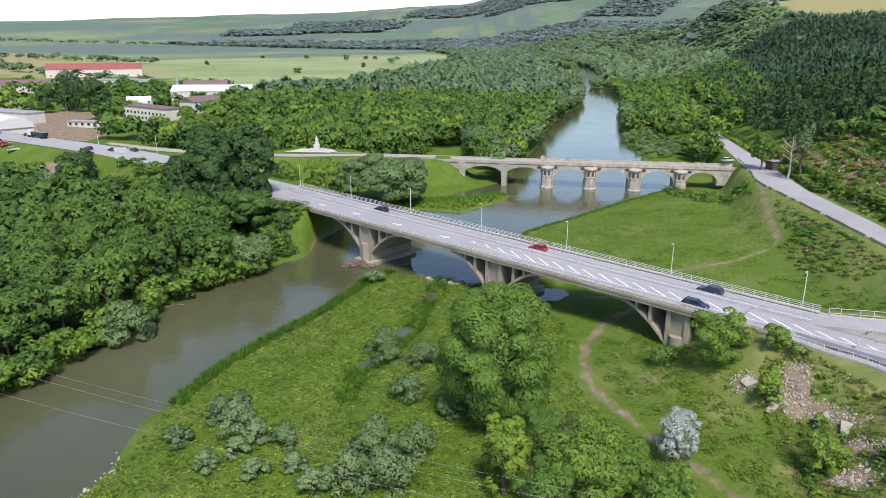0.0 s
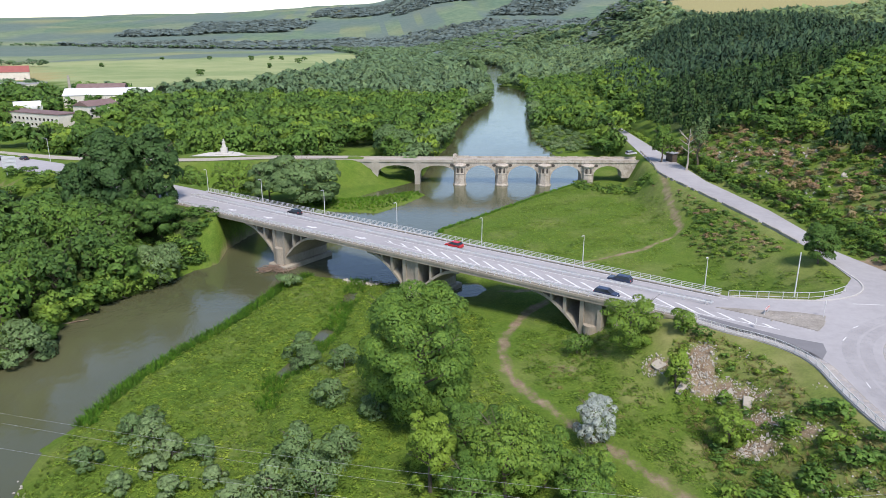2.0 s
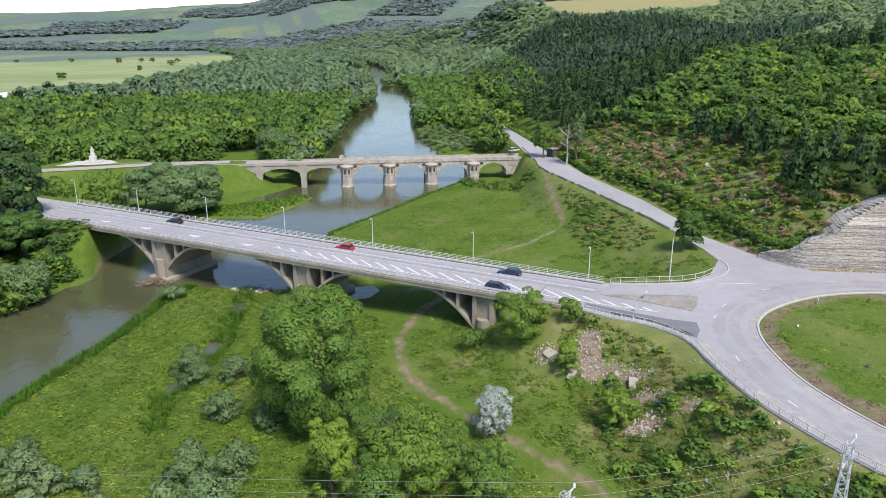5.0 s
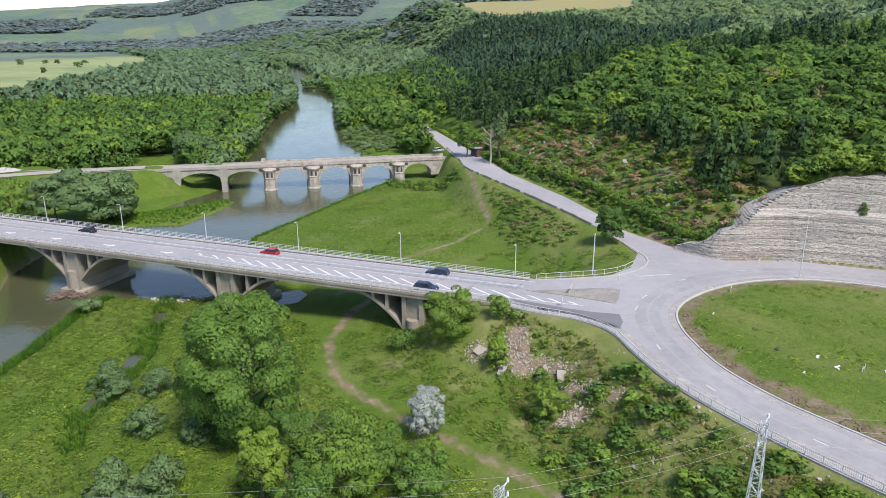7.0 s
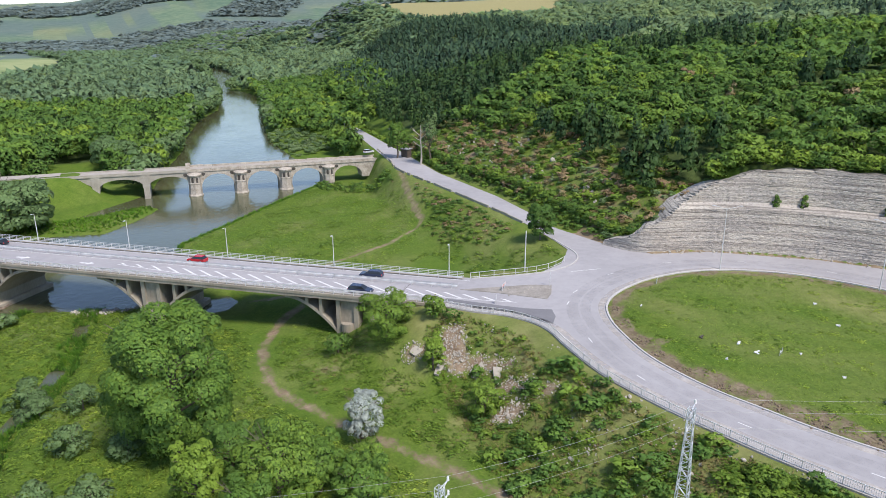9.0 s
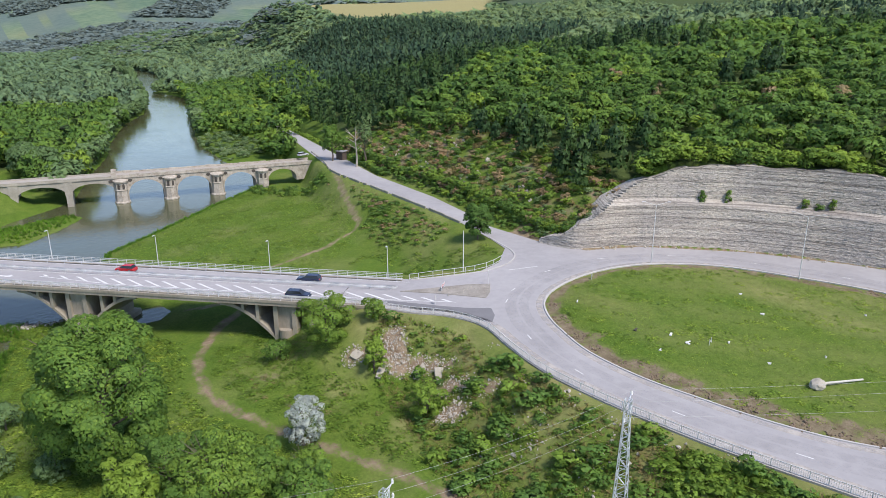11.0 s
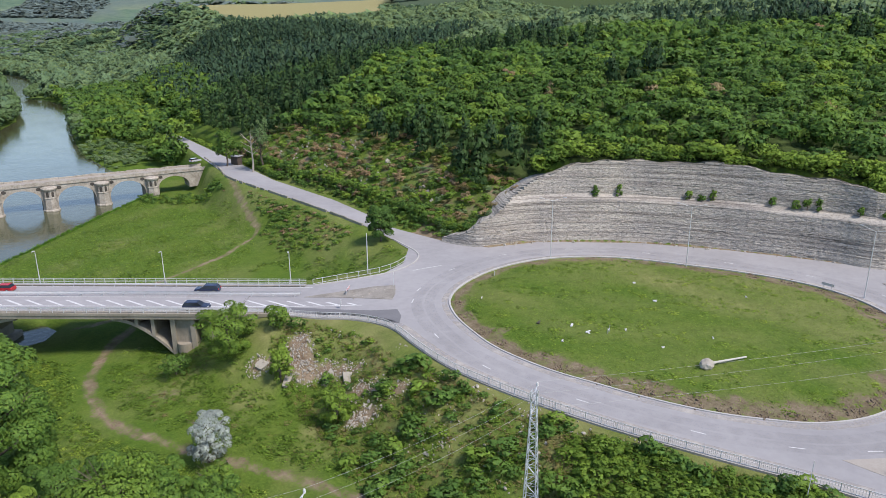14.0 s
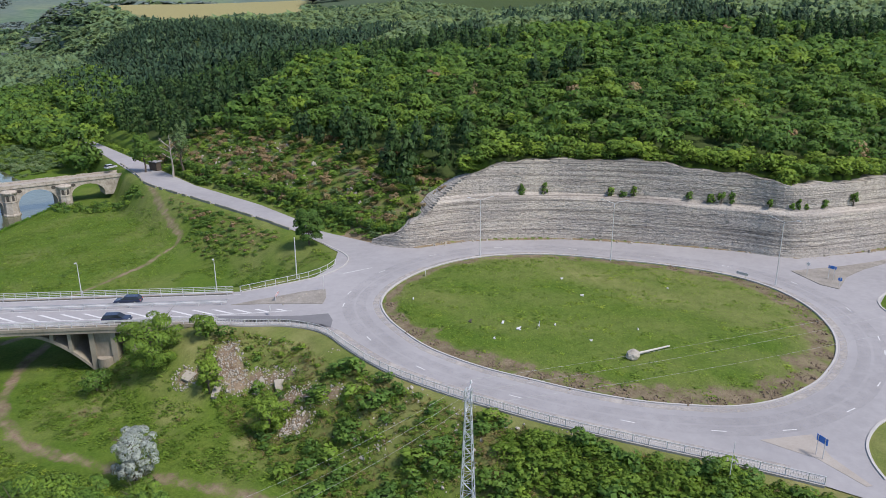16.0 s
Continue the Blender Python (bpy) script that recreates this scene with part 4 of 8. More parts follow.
def build_old():
    br = new("stone_bridge")
    DW = 9.0
    thick = (40, 56.2, 72.6, 89)
    # river arches with heavy piers
    edges = [(42.3, 53.9), (58.5, 70.3), (74.9, 86.7), (91.3, 102.0)]
    for x0, x1 in edges:
        bm = bmesh.new()
        sp = 2.9 if x1 < 100 else 4.2
        old_solid(bm, old_span(x0, x1, sp, 7.7, 8.9), 0.9, 0.9 + DW - 0.8)
        part("arch", bm, M_STONE, br, "worn limestone arch")
        for (xa, za), (xb, zb) in zip(old_span(x0, x1, sp, 7.7, 8.9)[2:], old_span(x0, x1, sp, 7.7, 8.9)[3:]):
            bm = bmesh.new()                              # a raised stone of the arch ring
            v = [bm.verts.new(old_pt(x, d, z)) for x, z, d in ((xa, za, 0.8), (xb, zb, 0.8), (xb + (xb - (x0 + x1) / 2) * 0.09, zb + 0.5, 0.8), (xa + (xa - (x0 + x1) / 2) * 0.09, za + 0.5, 0.8))]
            bm.faces.new(v)
            r = bmesh.ops.extrude_face_region(bm, geom=bm.faces[:])
            bmesh.ops.translate(bm, verts=[g for g in r["geom"] if isinstance(g, bmesh.types.BMVert)], vec=(0, 0.3, 0))
            bmesh.ops.recalc_face_normals(bm, faces=bm.faces)
            part("arch_stone", bm, M_STONE, br)
    rng = random.Random(4)
    for x in thick:
        bm = bmesh.new()
        old_solid(bm, [(x - 2.3, 8.9), (x + 2.3, 8.9), (x + 2.3, -2), (x - 2.3, -2)], 0.9, 0.9 + DW - 0.8)
        pier = part("pier", bm, M_STONE, br, "broad limestone pier")
        bm = bmesh.new()                                  # five-sided cutwater, narrowing to a cap
        prof = [(-2.2, 1.0), (-1.6, -0.7), (0, -1.5), (1.6, -0.7), (2.2, 1.0)]
        levels = [(-2, 1.22), (0.35, 1.2), (0.7, 1.08), (4.4, 0.97), (4.5, 1.03), (4.75, 1.03), (4.85, 0.97), (7.25, 0.97), (7.4, 1.12), (7.85, 1.16), (8.3, 0.9), (8.6, 0.45)]
        rings = [[bm.verts.new(old_pt(x + a * k, 0.95 + (d - 1.0) * k if d < 1 else 0.95, z)) for a, d in prof] for z, k in levels]
        for a, b in zip(rings, rings[1:]):
            for j in range(4):
                bm.faces.new((a[j], a[j + 1], b[j + 1], b[j]))
        bm.faces.new(rings[-1])
        bmesh.ops.recalc_face_normals(bm, faces=bm.faces)
        part("cutwater", bm, M_STONE, pier)
        for e in (-1, 1):                                 # arched blind niches in the slanting faces, their shade a dark plate colour
            bm = bmesh.new()
            arch = [(-0.42, 5.05), (0.42, 5.05), (0.42, 6.45), (0.3, 6.8), (0, 6.98), (-0.3, 6.8), (-0.42, 6.45)]
            rim = [[bm.verts.new(old_pt(x + 0.78 * e + 0.894 * a + 0.447 * e * q, -1.09 + 0.447 * e * a - 0.894 * q, z)) for a, z in arch] for q in (0.05, -0.4)]
            bm.faces.new(rim[0])
            for j in range(7):
                bm.faces.new((rim[0][j], rim[0][(j + 1) % 7], rim[1][(j + 1) % 7], rim[1][j]))
            part("niche", bm, M_DARK, pier, "weathered niche with its shade painted dark")
        # dark discs that paint the shade of round spandrel holes
        for e in (-3.1, 3.1):
            bm = bmesh.new()
            old_solid(bm, [(x + e + 0.75 * math.cos(a * 0.785), 7.75 + 0.6 * math.sin(a * 0.785)) for a in range(8)], 0.84, 1.0)
            part("spandrel_hole_shade", bm, M_DARK, pier)
    bm = bmesh.new()
    old_solid(bm, [(102.0, 9.0), (112.0, 9.3), (112.0, 3), (102.0, 3)], 0.9, 8.2)
    part("abutment", bm, M_STONE, br)
    # rebuilt flat arches on slim piers
    for x0, x1 in ((-24.4, -10.0), (-7.8, 6.2), (8.4, 22.5), (24.7, 37.9)):
        bm = bmesh.new()
        old_solid(bm, old_span(x0 - 0.3, x1 + 0.3, 4.3, 7.5, 8.8), 1.0, 8.6)
        part("arch", bm, M_CONC2, br, "plain rebuilt grey arch")
    for x in (-25.5, -8.9, 7.3, 23.6):
        bm = bmesh.new()
        old_solid(bm, [(x - 1.45, 8.75), (x + 1.45, 8.75), (x + 1.2, 4.3), (x + 1.0, 3.6), (x + 1.0, -2), (x - 1.0, -2), (x - 1.0, 3.6), (x - 1.2, 4.3)], 0.75, 8.85)
        part("pier", bm, M_CONC2, br, "slim rounded grey pier")
    # cornice, parapets and deck
    bm = bmesh.new()
    old_solid(bm, [(-60, 8.8), (39, 8.75), (39, 9.15), (-60, 9.2)], 0.7, 9.2)
    part("cornice", bm, M_CONC2, br)
    bm = bmesh.new()
    old_solid(bm, [(37.8, 8.75), (112, 8.9), (112, 9.25), (37.8, 9.15)], 0.65, 9.3)
    part("cornice", bm, M_STONE, br)
    for d0, d1 in ((0.85, 1.2), (8.65, 9.0)):
        bm = bmesh.new()
        old_solid(bm, [(-60, 9.15), (37.7, 9.12), (37.7, 9.7), (-60, 9.75)], d0, d1)
        part("parapet", bm, M_CONC2, br)
        x = 38.9
        while x < 110:
            ln = rng.uniform(1.8, 3.4)
            h = 9.98 + rng.uniform(-0.14, 0.12)
            bm = bmesh.new()
            old_solid(bm, [(x, 9.14), (x + ln - 0.06, 9.14), (x + ln - 0.06, h), (x, h)], d0 - rng.uniform(0, 0.06), d1)
            part("parapet_block", bm, M_STONE, br)
            x += ln
        bm = bmesh.new()
        old_solid(bm, [(37.2, 9.1), (38.9, 9.1), (38.9, 10.7), (38.0, 10.95), (37.2, 10.7)], d0 - 0.2, d1 + 0.2)
        part("parapet_pillar", bm, M_STONE, br)
    bm = bmesh.new()
    old_solid(bm, [(-60, 9.0), (112, 9.0), (112, 9.32), (-60, 9.28)], 1.2, 8.65)
    part("roadway", bm, M_PATH, br, "dusty pale roadway")
    return tagged(br, "old limestone arch bridge with ornate piers", "bridge")


build_old()

# ---------------------------------------------------------------- cliff
CLIFF = dense([(104.6, 117.5), (106.8, 110.5), (110.5, 107.2), (121.9, 102.0), (138.2, 85.9), (148.0, 69.0), (155.1, 52.2), (158.2, 40.6), (172, 31.5), (186, 24), (205, 12)], 0.6)


def build_cliff():
    rng = np.random.RandomState(8)
    n = len(CLIFF)
    pts = np.array(CLIFF)
    run = np.concatenate([[0], np.cumsum(np.hypot(*np.diff(pts, axis=0).T))])
    t = np.gradient(pts, axis=0)
    t /= np.linalg.norm(t, axis=1)[:, None]
    k = np.ones(31) / 31
    nx = np.convolve(np.pad(-t[:, 1], 15, "edge"), k, "valid")
    ny = np.convolve(np.pad(t[:, 0], 15, "edge"), k, "valid")
    total = np.interp(run, [0, 6, 14, 22, 34, 60, 80, 100, 120, 150], [1.2, 3.0, 7.5, 12.5, 17.6, 18.6, 17.2, 15.4, 15.8, 16.0]) + 0.25 * np.sin(run * 0.31) * np.clip(run / 20, 0, 1) + 0.2 * np.sin(run * 0.83)
    beds, z = [], 0.0
    while z < 20:
        th = rng.choice([0.12, 0.16, 0.21, 0.28, 0.38], p=[0.25, 0.27, 0.25, 0.15, 0.08])
        beds.append((z, z + th, rng.uniform(-0.022, 0.018), rng.uniform(0, 99)))
        z += th
    verts, rows = [], []
    slow = np.convolve(rng.normal(size=n + 40), np.ones(41) / 41, "valid") * 0.9
    for z0, z1, off, ph in beds:
        jig = np.convolve(rng.normal(size=n + 4), np.ones(5) / 5, "valid") * 0.012 + np.convolve(rng.normal(size=n + 24), np.ones(25) / 25, "valid") * 0.03
        notch = np.where(rng.uniform(size=n) < 0.03, 0.22, 0)
        cuts = np.cumsum(rng.uniform(size=n) < 0.9)                      # blocks of broken rock along the bed
        jig = jig + rng.normal(size=cuts[-1] + 1)[cuts] * 0.03
        for zz, lip in ((z0 + 0.015, 0.012), (z1 - 0.015, 0.0)):
            h = np.minimum(zz, total)
            back = np.interp(h, [0, 9.3, 9.8, 10.3, 20], [0.3, 2.1, 2.9, 4.2, 6.2])
            full = np.interp(total, [3, 17], [0.45, 1.0])
            b = back * full - off - (jig + slow) * np.clip(h, 0.2, 1) + lip * 0.5 + notch * 0.6
            over = zz > total
            b = np.where(over, back * full + 2.5 + (zz - total) * 0.6, b)
            hz = np.where(over, total - 0.25 - 0.05 * (zz - total), h)
            wave = 0.35 * np.sin(run * 0.035 + 0.6) + 0.12 * np.sin(run * 0.21)
            verts.append(np.stack([pts[:, 0] + nx * b, pts[:, 1] + ny * b, ROAD_Z - 0.2 + hz + wave * np.clip(h / 3, 0, 1)], 1))
    m = len(verts)
    v = np.concatenate(verts)
    i = np.arange(m * n).reshape(m, n)
    f = np.stack([i[:-1, :-1], i[:-1, 1:], i[1:, 1:], i[1:, :-1]], -1).reshape(-1, 4)
    me = bpy.data.meshes.new("rock_face")
    me.from_pydata(v.tolist(), [], f[:, ::-1].tolist())
    ob = link_mesh("rock_face", me, M_ROCK)
    return tagged(ob, "pale layered limestone cutting beside the roundabout", "cliff", kind="structure")


build_cliff()
# ---------------------------------------------------------------- road edges and markings
def ribbon(name, line, half, z, material, parent=None):
    a, b = offset_line(line, -half), offset_line(line, half)
    me = bpy.data.meshes.new(name)
    n = len(line)
    zz = z if isinstance(z, list) else [z] * n
    me.from_pydata([(*p, h) for p, h in zip(a, zz)] + [(*p, h) for p, h in zip(b, zz)], [], [(i, n + i, n + i + 1, i + 1) for i in range(n - 1)])
    return link_mesh(name, me, material, parent)


hw = dense(HIGHWAY, 5.0)
tagged(ribbon("road_highway", hw, 7.6, ROAD_Z - 0.06, M_ROAD), "grey asphalt highway leading to the bridge", "road", kind="structure")
ob = ribbon("road_track", dense(OLD, 5.0), 3.2, 9.75, M_PATH)
tagged(ob, "pale dusty road to the old bridge", "road", kind="structure")


def line_mark(pts, width=0.15, z=ROAD_Z + 0.006):
    ob = ribbon("road_marking", pts, width / 2, z, M_PAINT)
    return tagged(ob, "worn white road marking", "road marking", "road markings", "structure")


line_mark([bridge_xy(S0, 114.0), bridge_xy(-26, 114.0)], 0.14)
line_mark([bridge_xy(S0, 126.0), bridge_xy(-27, 126.0)], 0.14)
line_mark([bridge_xy(S0, 120.6), bridge_xy(-45, 120.6)], 0.14)
line_mark([bridge_xy(-101, 118.0), bridge_xy(-84, 116.0), bridge_xy(-40, 116.0), bridge_xy(-27, 116.2), bridge_xy(-16.5, 116.9)], 0.2)
s = -101.0
while s < -17:
    n1 = 119.0 if s < -34 else 119.0 - (s + 34) * 0.07
    n0 = 116.2 if s < -40 else 116.2 + (s + 40) * 0.035
    k = min(1.0, (s + 106) / 16)
    n0 = n1 - (n1 - n0) * k
    q = [bridge_xy(s, n1), bridge_xy(s + 0.8, n1), bridge_xy(s + 0.8 + (n1 - n0) * 1.6, n0), bridge_xy(s + (n1 - n0) * 1.6, n0)]
    tagged(flat_poly("road_marking", q, ROAD_Z + 0.006, M_PAINT), "white hatching stripe on the road", "road marking", "hatching stripes", "structure")
    s += 3.7
for s in (-154.5, -140, -124.0, -107.8):               # merge arrows
    sh = [(-1.6, -0.12), (0.2, -0.12), (0.2, -0.55), (1.8, 0.25), (0.6, 0.75), (0.35, 0.35), (-1.6, 0.3)]
    tagged(flat_poly("road_marking", [bridge_xy(s + a, 116.9 + 1.3 * b) for a, b in sh], ROAD_Z + 0.006, M_PAINT), "white arrow painted on the road", "road marking", "lane arrows", "structure")
for a in range(0, 360, 9):                               # dashes round the island
    k = a / 360 * len(ISLAND)
    p, q = ISLAND[int(k)], ISLAND[(int(k) + 1) % len(ISLAND)]
    if a % 18 == 0:
        cx, cy = 105, 57.5
        f = 1.175
        d = Vector((q[0] - p[0], q[1] - p[1])).normalized() * 0.9
        c = (cx + (p[0] - cx) * f, cy + (p[1] - cy) * f)
        line_mark([(c[0] - d.x, c[1] - d.y), (c[0] + d.x, c[1] + d.y)], 0.16)
line_mark([(86.6, 105.9), (93, 104.4)], 0.2)

# kerbs
isl = dense(ISLAND, 0.8, True)
KERB = [(-0.18, -0.15), (0.14, -0.15), (0.14, 0.10), (0.09, 0.15), (-0.18, 0.15)]
tagged(sweep("kerb_island", isl, KERB, M_KERB, closed=True, zs=ROAD_Z), "pale concrete kerb round the island", "kerb", kind="structure")
tagged(sweep("pavement", GUARD, [(-0.95, -0.25), (0.25, -0.25), (0.25, 0.13), (-0.95, 0.13)], M_KERB2, zs=ROAD_Z), "narrow concrete pavement behind the railing", "pavement", kind="structure")
tagged(sweep("kerb_pavement", offset_line(GUARD, -1.06), [(-0.11, -0.15), (0.11, -0.15), (0.11, 0.15), (-0.11, 0.15)], M_KERB, zs=ROAD_Z), "pale concrete kerb along the pavement", "kerb", kind="structure")
tagged(sweep("kerb_south", dense(SOUTH[:13], 0.8), KERB, M_KERB, zs=ROAD_Z), "pale concrete kerb of the junction", "kerb", kind="structure")
tagged(sweep("kerb_verge", dense([(97.8, 127), (96.5, 120.5), (95.6, 116.2), (93.6, 112.6), (90, 109.8), (85.6, 108.4), (81, 108.2), (72, 110.2), bridge_xy(-27, 127.4)], 0.8), KERB, M_KERB, zs=ROAD_Z), "pale concrete kerb of the grass verge", "kerb", kind="structure")
tagged(sweep("kerb_cliff", offset_line(CLIFF, -0.9), [(-0.15, -0.15), (0.15, -0.15), (0.15, 0.12), (-0.15, 0.12)], M_KERB, zs=ROAD_Z), "pale kerb at the foot of the rock", "kerb", kind="structure")


def traffic_island(name, poly, z, material, label):
    n = len(poly)
    area = sum(poly[i][0] * poly[(i + 1) % n][1] - poly[(i + 1) % n][0] * poly[i][1] for i in range(n))
    if area < 0:
        poly = poly[::-1]
    bm = bmesh.new()
    f = bm.faces.new([bm.verts.new((x, y, ROAD_Z + z)) for x, y in poly])
    r = bmesh.ops.extrude_face_region(bm, geom=[f])
    bmesh.ops.translate(bm, verts=[g for g in r["geom"] if isinstance(g, bmesh.types.BMVert)], vec=(0, 0, -0.25))
    bmesh.ops.recalc_face_normals(bm, faces=bm.faces)
    return tagged(part(name, bm, material, None), label, "traffic island", kind="structure")


WEDGE = [(61.6, 107.4), (68.3, 105.2), (74.5, 103.3), (78.2, 101.2), (75.4, 97.6), (73.0, 95.6), (70.9, 98.0), (67.0, 102.4)]
traffic_island("pavement_wedge", WEDGE, 0.10, M_GRAVEL, "stony traffic island between the carriageways")
traffic_island("pavement_triangle", [(148.6, 38.4), (143.6, 31.6), (143.2, 28.2), (152, 29.0), (159.8, 27.6), (170, 24.3), (190, 16), (190, 19), (168, 26.6), (159, 31.4)], 0.10, M_GRAVEL, "stony traffic island with road signs")
traffic_island("pavement_splitter", [(79.6, 21.2), (85.0, 17.0), (81.4, 14.0), (78.4, 9.2), (77.8, 9.6), (80.0, 15.2), (79.7, 18.0)], 0.03, M_SAND, "sandy splitter patch at the junction")


# ---------------------------------------------------------------- railings by the road
def road_railing(line, step=2.0, label="grey steel pedestrian railing", infill=True):
    ob = new("railing")
    pts = dense(line, step)
    bm = bmesh.new()
    box(bm, (0.09, 0.09, 1.25), (0, 0, 0.52))
    pieces("post", bm, M_STEEL, ob, [pose(x, y, ROAD_Z) for x, y in pts])
    for h in (0.22, 1.1):
        r = sweep("rail", pts, [(-0.035, -0.035), (0.035, -0.035), (0.035, 0.035), (-0.035, 0.035)], M_STEEL, ob, zs=ROAD_Z + h)
    if infill:
        bm = bmesh.new()
        for (x1, y1), (x2, y2) in zip(pts, pts[1:]):
            for k in range(1, 9):
                q = k / 9
                box(bm, (0.025, 0.025, 0.88), (x1 + (x2 - x1) * q, y1 + (y2 - y1) * q, ROAD_Z + 0.66))
        p = part("grille", bm, M_STEEL, ob)
        p["kind"] = "stuff"
    return tagged(ob, label, "railing", "roadside railings")


road_railing(PLATEAU[:13])
road_railing([bridge_xy(-27.3, 127.6), (71.5, 111.2), (80.5, 109.4), (86.0, 110.2), (89.4, 111.8)], 2.6, "low grey railing at the grass verge", False)

# the low stone wall along the hill road
wl = dense([(114.4, 270), (108.0, 243), (102.9, 224), (102.2, 193), (100.9, 157), (99.7, 141)], 2.4)
wall = new("roadside_wall")
rng = random.Random(9)
for i, ((x1, y1), (x2, y2)) in enumerate(zip(wl, wl[1:])):
    if rng.random() < 0.12:
        continue
    bm = bmesh.new()
    a = math.atan2(y2 - y1, x2 - x1)
    box(bm, (math.hypot(x2 - x1, y2 - y1) - 0.08, 0.4, 1.1), ((x1 + x2) / 2, (y1 + y2) / 2, ROAD_Z + 0.02 + rng.uniform(-0.06, 0.06)), a)
    bmesh.ops.bevel(bm, geom=bm.edges[:], offset=0.05, segments=1, affect="EDGES")
    part("block", bm, M_CONC2, wall)
tagged(wall, "low weathered block wall along the hill road", "wall")


# ---------------------------------------------------------------- lamps and signs
def street_lamp(x, y, z, h, arm=1.1, double=False, turn=0.0, label=""):
    ob = new("street_lamp")
    ob.matrix_basis = pose(x, y, z, 0, 0, turn)
    bm = bmesh.new()
    tube(bm, (0, 0, -0.3), (0, 0, h), 0.11, 0.06, 8)
    tube(bm, (0, 0, 0), (0, 0, 0.9), 0.15, 0.13, 8)
    part("pole", bm, M_STEEL, ob)
    for k in ((1, -1) if double else (1,)):
        bm = bmesh.new()
        tube(bm, (0, 0, h - 0.05), (k * arm, 0, h + 0.28 * arm), 0.045, 0.04, 6)
        a = part("arm", bm, M_STEEL, ob)
        bm = bmesh.new()
        box(bm, (0.75, 0.28, 0.14), (k * (arm + 0.3), 0, h + 0.28 * arm + 0.03))
        bmesh.ops.bevel(bm, geom=bm.edges[:], offset=0.05, segments=2, affect="EDGES")
        part("lamp_head", bm, M_LAMP, a)
    return tagged(ob, label, "street lamp", "street lamps")


for k in range(7):
    x, y = bridge_xy(-31.7 - 24.6 * k, 127.9)
    street_lamp(x, y, ROAD_Z - 0.05, 6.6, 0.35, turn=-133, label="slim grey street lamp on the bridge edge")
street_lamp(114.3, 92.6, ROAD_Z, 12.6, 2.3, True, -36, "tall double-armed street lamp on the island")
street_lamp(130.7, 69.7, ROAD_Z, 12.6, 2.3, True, -62, "tall double-armed street lamp on the island")
street_lamp(137.6, 38.0, ROAD_Z, 12.6, 2.3, True, -95, "tall double-armed street lamp on the island")
for i in range(5):
    x, y = bridge_xy(-232 - 40 * i, 128.5 - 2.2 * i * i)
    street_lamp(x, y, ROAD_Z - 0.1, 8.5, 1.2, turn=-130, label="grey street lamp beside the highway")


def post(x, y, h, label, r=0.05, material=None, lean=0.0):
    bm = bmesh.new()
    z = max(float(height(np.array([x]), np.array([y]))[0]), 0)
    tube(bm, (x, y, z - 0.2), (x + lean, y, z + h), r, r * 0.7, 8)
    box(bm, (0.2, 0.2, 0.12), (x, y, z + 0.05))
    return tagged(part("post", bm, material or M_STEEL, None), label, "post", "roadside posts")


post(78.7, 110.9, 8.6, "plain grey utility post behind the railing", 0.13)
post(69.3, 21.0, 4.6, "thin dark pole beside the railing", 0.05, lean=0.4)


def sign(x, y, turn, h, shape, size, face, label, posts=1, z=None, extra=None):
    ob = new("road_sign")
    g = ROAD_Z if z is None else z
    ob.matrix_basis = pose(x, y, g, 0, 0, turn)
    for k in ((0,) if posts == 1 else (-size[0] * 0.32, size[0] * 0.32)):
        bm = bmesh.new()
        tube(bm, (k, 0, -0.3), (k, 0, h), 0.045, 0.045, 8)
        part("post", bm, M_STEEL, ob)
    w, hh = size
    bm = bmesh.new()
    if shape == "disc":
        bmesh.ops.create_cone(bm, cap_ends=True, segments=24, radius1=w / 2, radius2=w / 2, depth=0.03, matrix=pose(0, -0.07, h - w / 2, 90))
    else:
        box(bm, (w, 0.03, hh), (0, -0.07, h - hh / 2) if shape != "diamond" else (0, -0.07, h - hh * 0.7), 0, Matrix.Rotation(radians(45), 4, "Y") if shape == "diamond" else None)
    pl = part("plate", bm, face, ob)
    if extra:
        extra(pl, w, hh, h)
    return tagged(ob, label, "road sign")


def chevrons(pl, w, hh, h):
    n = 5
    for i in range(n):
        bm = bmesh.new()
        x0 = -w / 2 + (i + 0.25) * w / n
        for k in (1, -1):
            v = [bm.verts.new(c) for c in ((x0, -0.09, h - hh / 2 + k * hh / 2), (x0 + 0.14, -0.09, h - hh / 2 + k * hh / 2), (x0 + 0.14 + hh * 0.4, -0.09, h - hh / 2), (x0 + hh * 0.4, -0.09, h - hh / 2))]
            bm.faces.new(v)
        part("chevron", bm, M_RED, pl)


def bars(pl, w, hh, h):
    for i in range(3):
        bm = bmesh.new()
        box(bm, (w * (0.75 - 0.15 * (i % 2)), 0.012, hh * 0.13), (-0.03 * w, -0.092, h - hh * (0.25 + 0.25 * i)))
        part("lettering", bm, M_WHITE, pl)


def square_in(pl, w, hh, h):
    bm = bmesh.new()
    box(bm, (w * 0.62, 0.012, hh * 0.62), (0, -0.092, h - hh * 0.7), 0, Matrix.Rotation(radians(45), 4, "Y"))
    part("centre", bm, M_YELLOW, pl)


def arrow(pl, w, hh, h):
    bm = bmesh.new()
    box(bm, (w * 0.5, 0.012, w * 0.12), (0.02, -0.092, h - w / 2), 0, Matrix.Rotation(radians(40), 4, "Y"))
    part("arrow", bm, M_WHITE, pl)


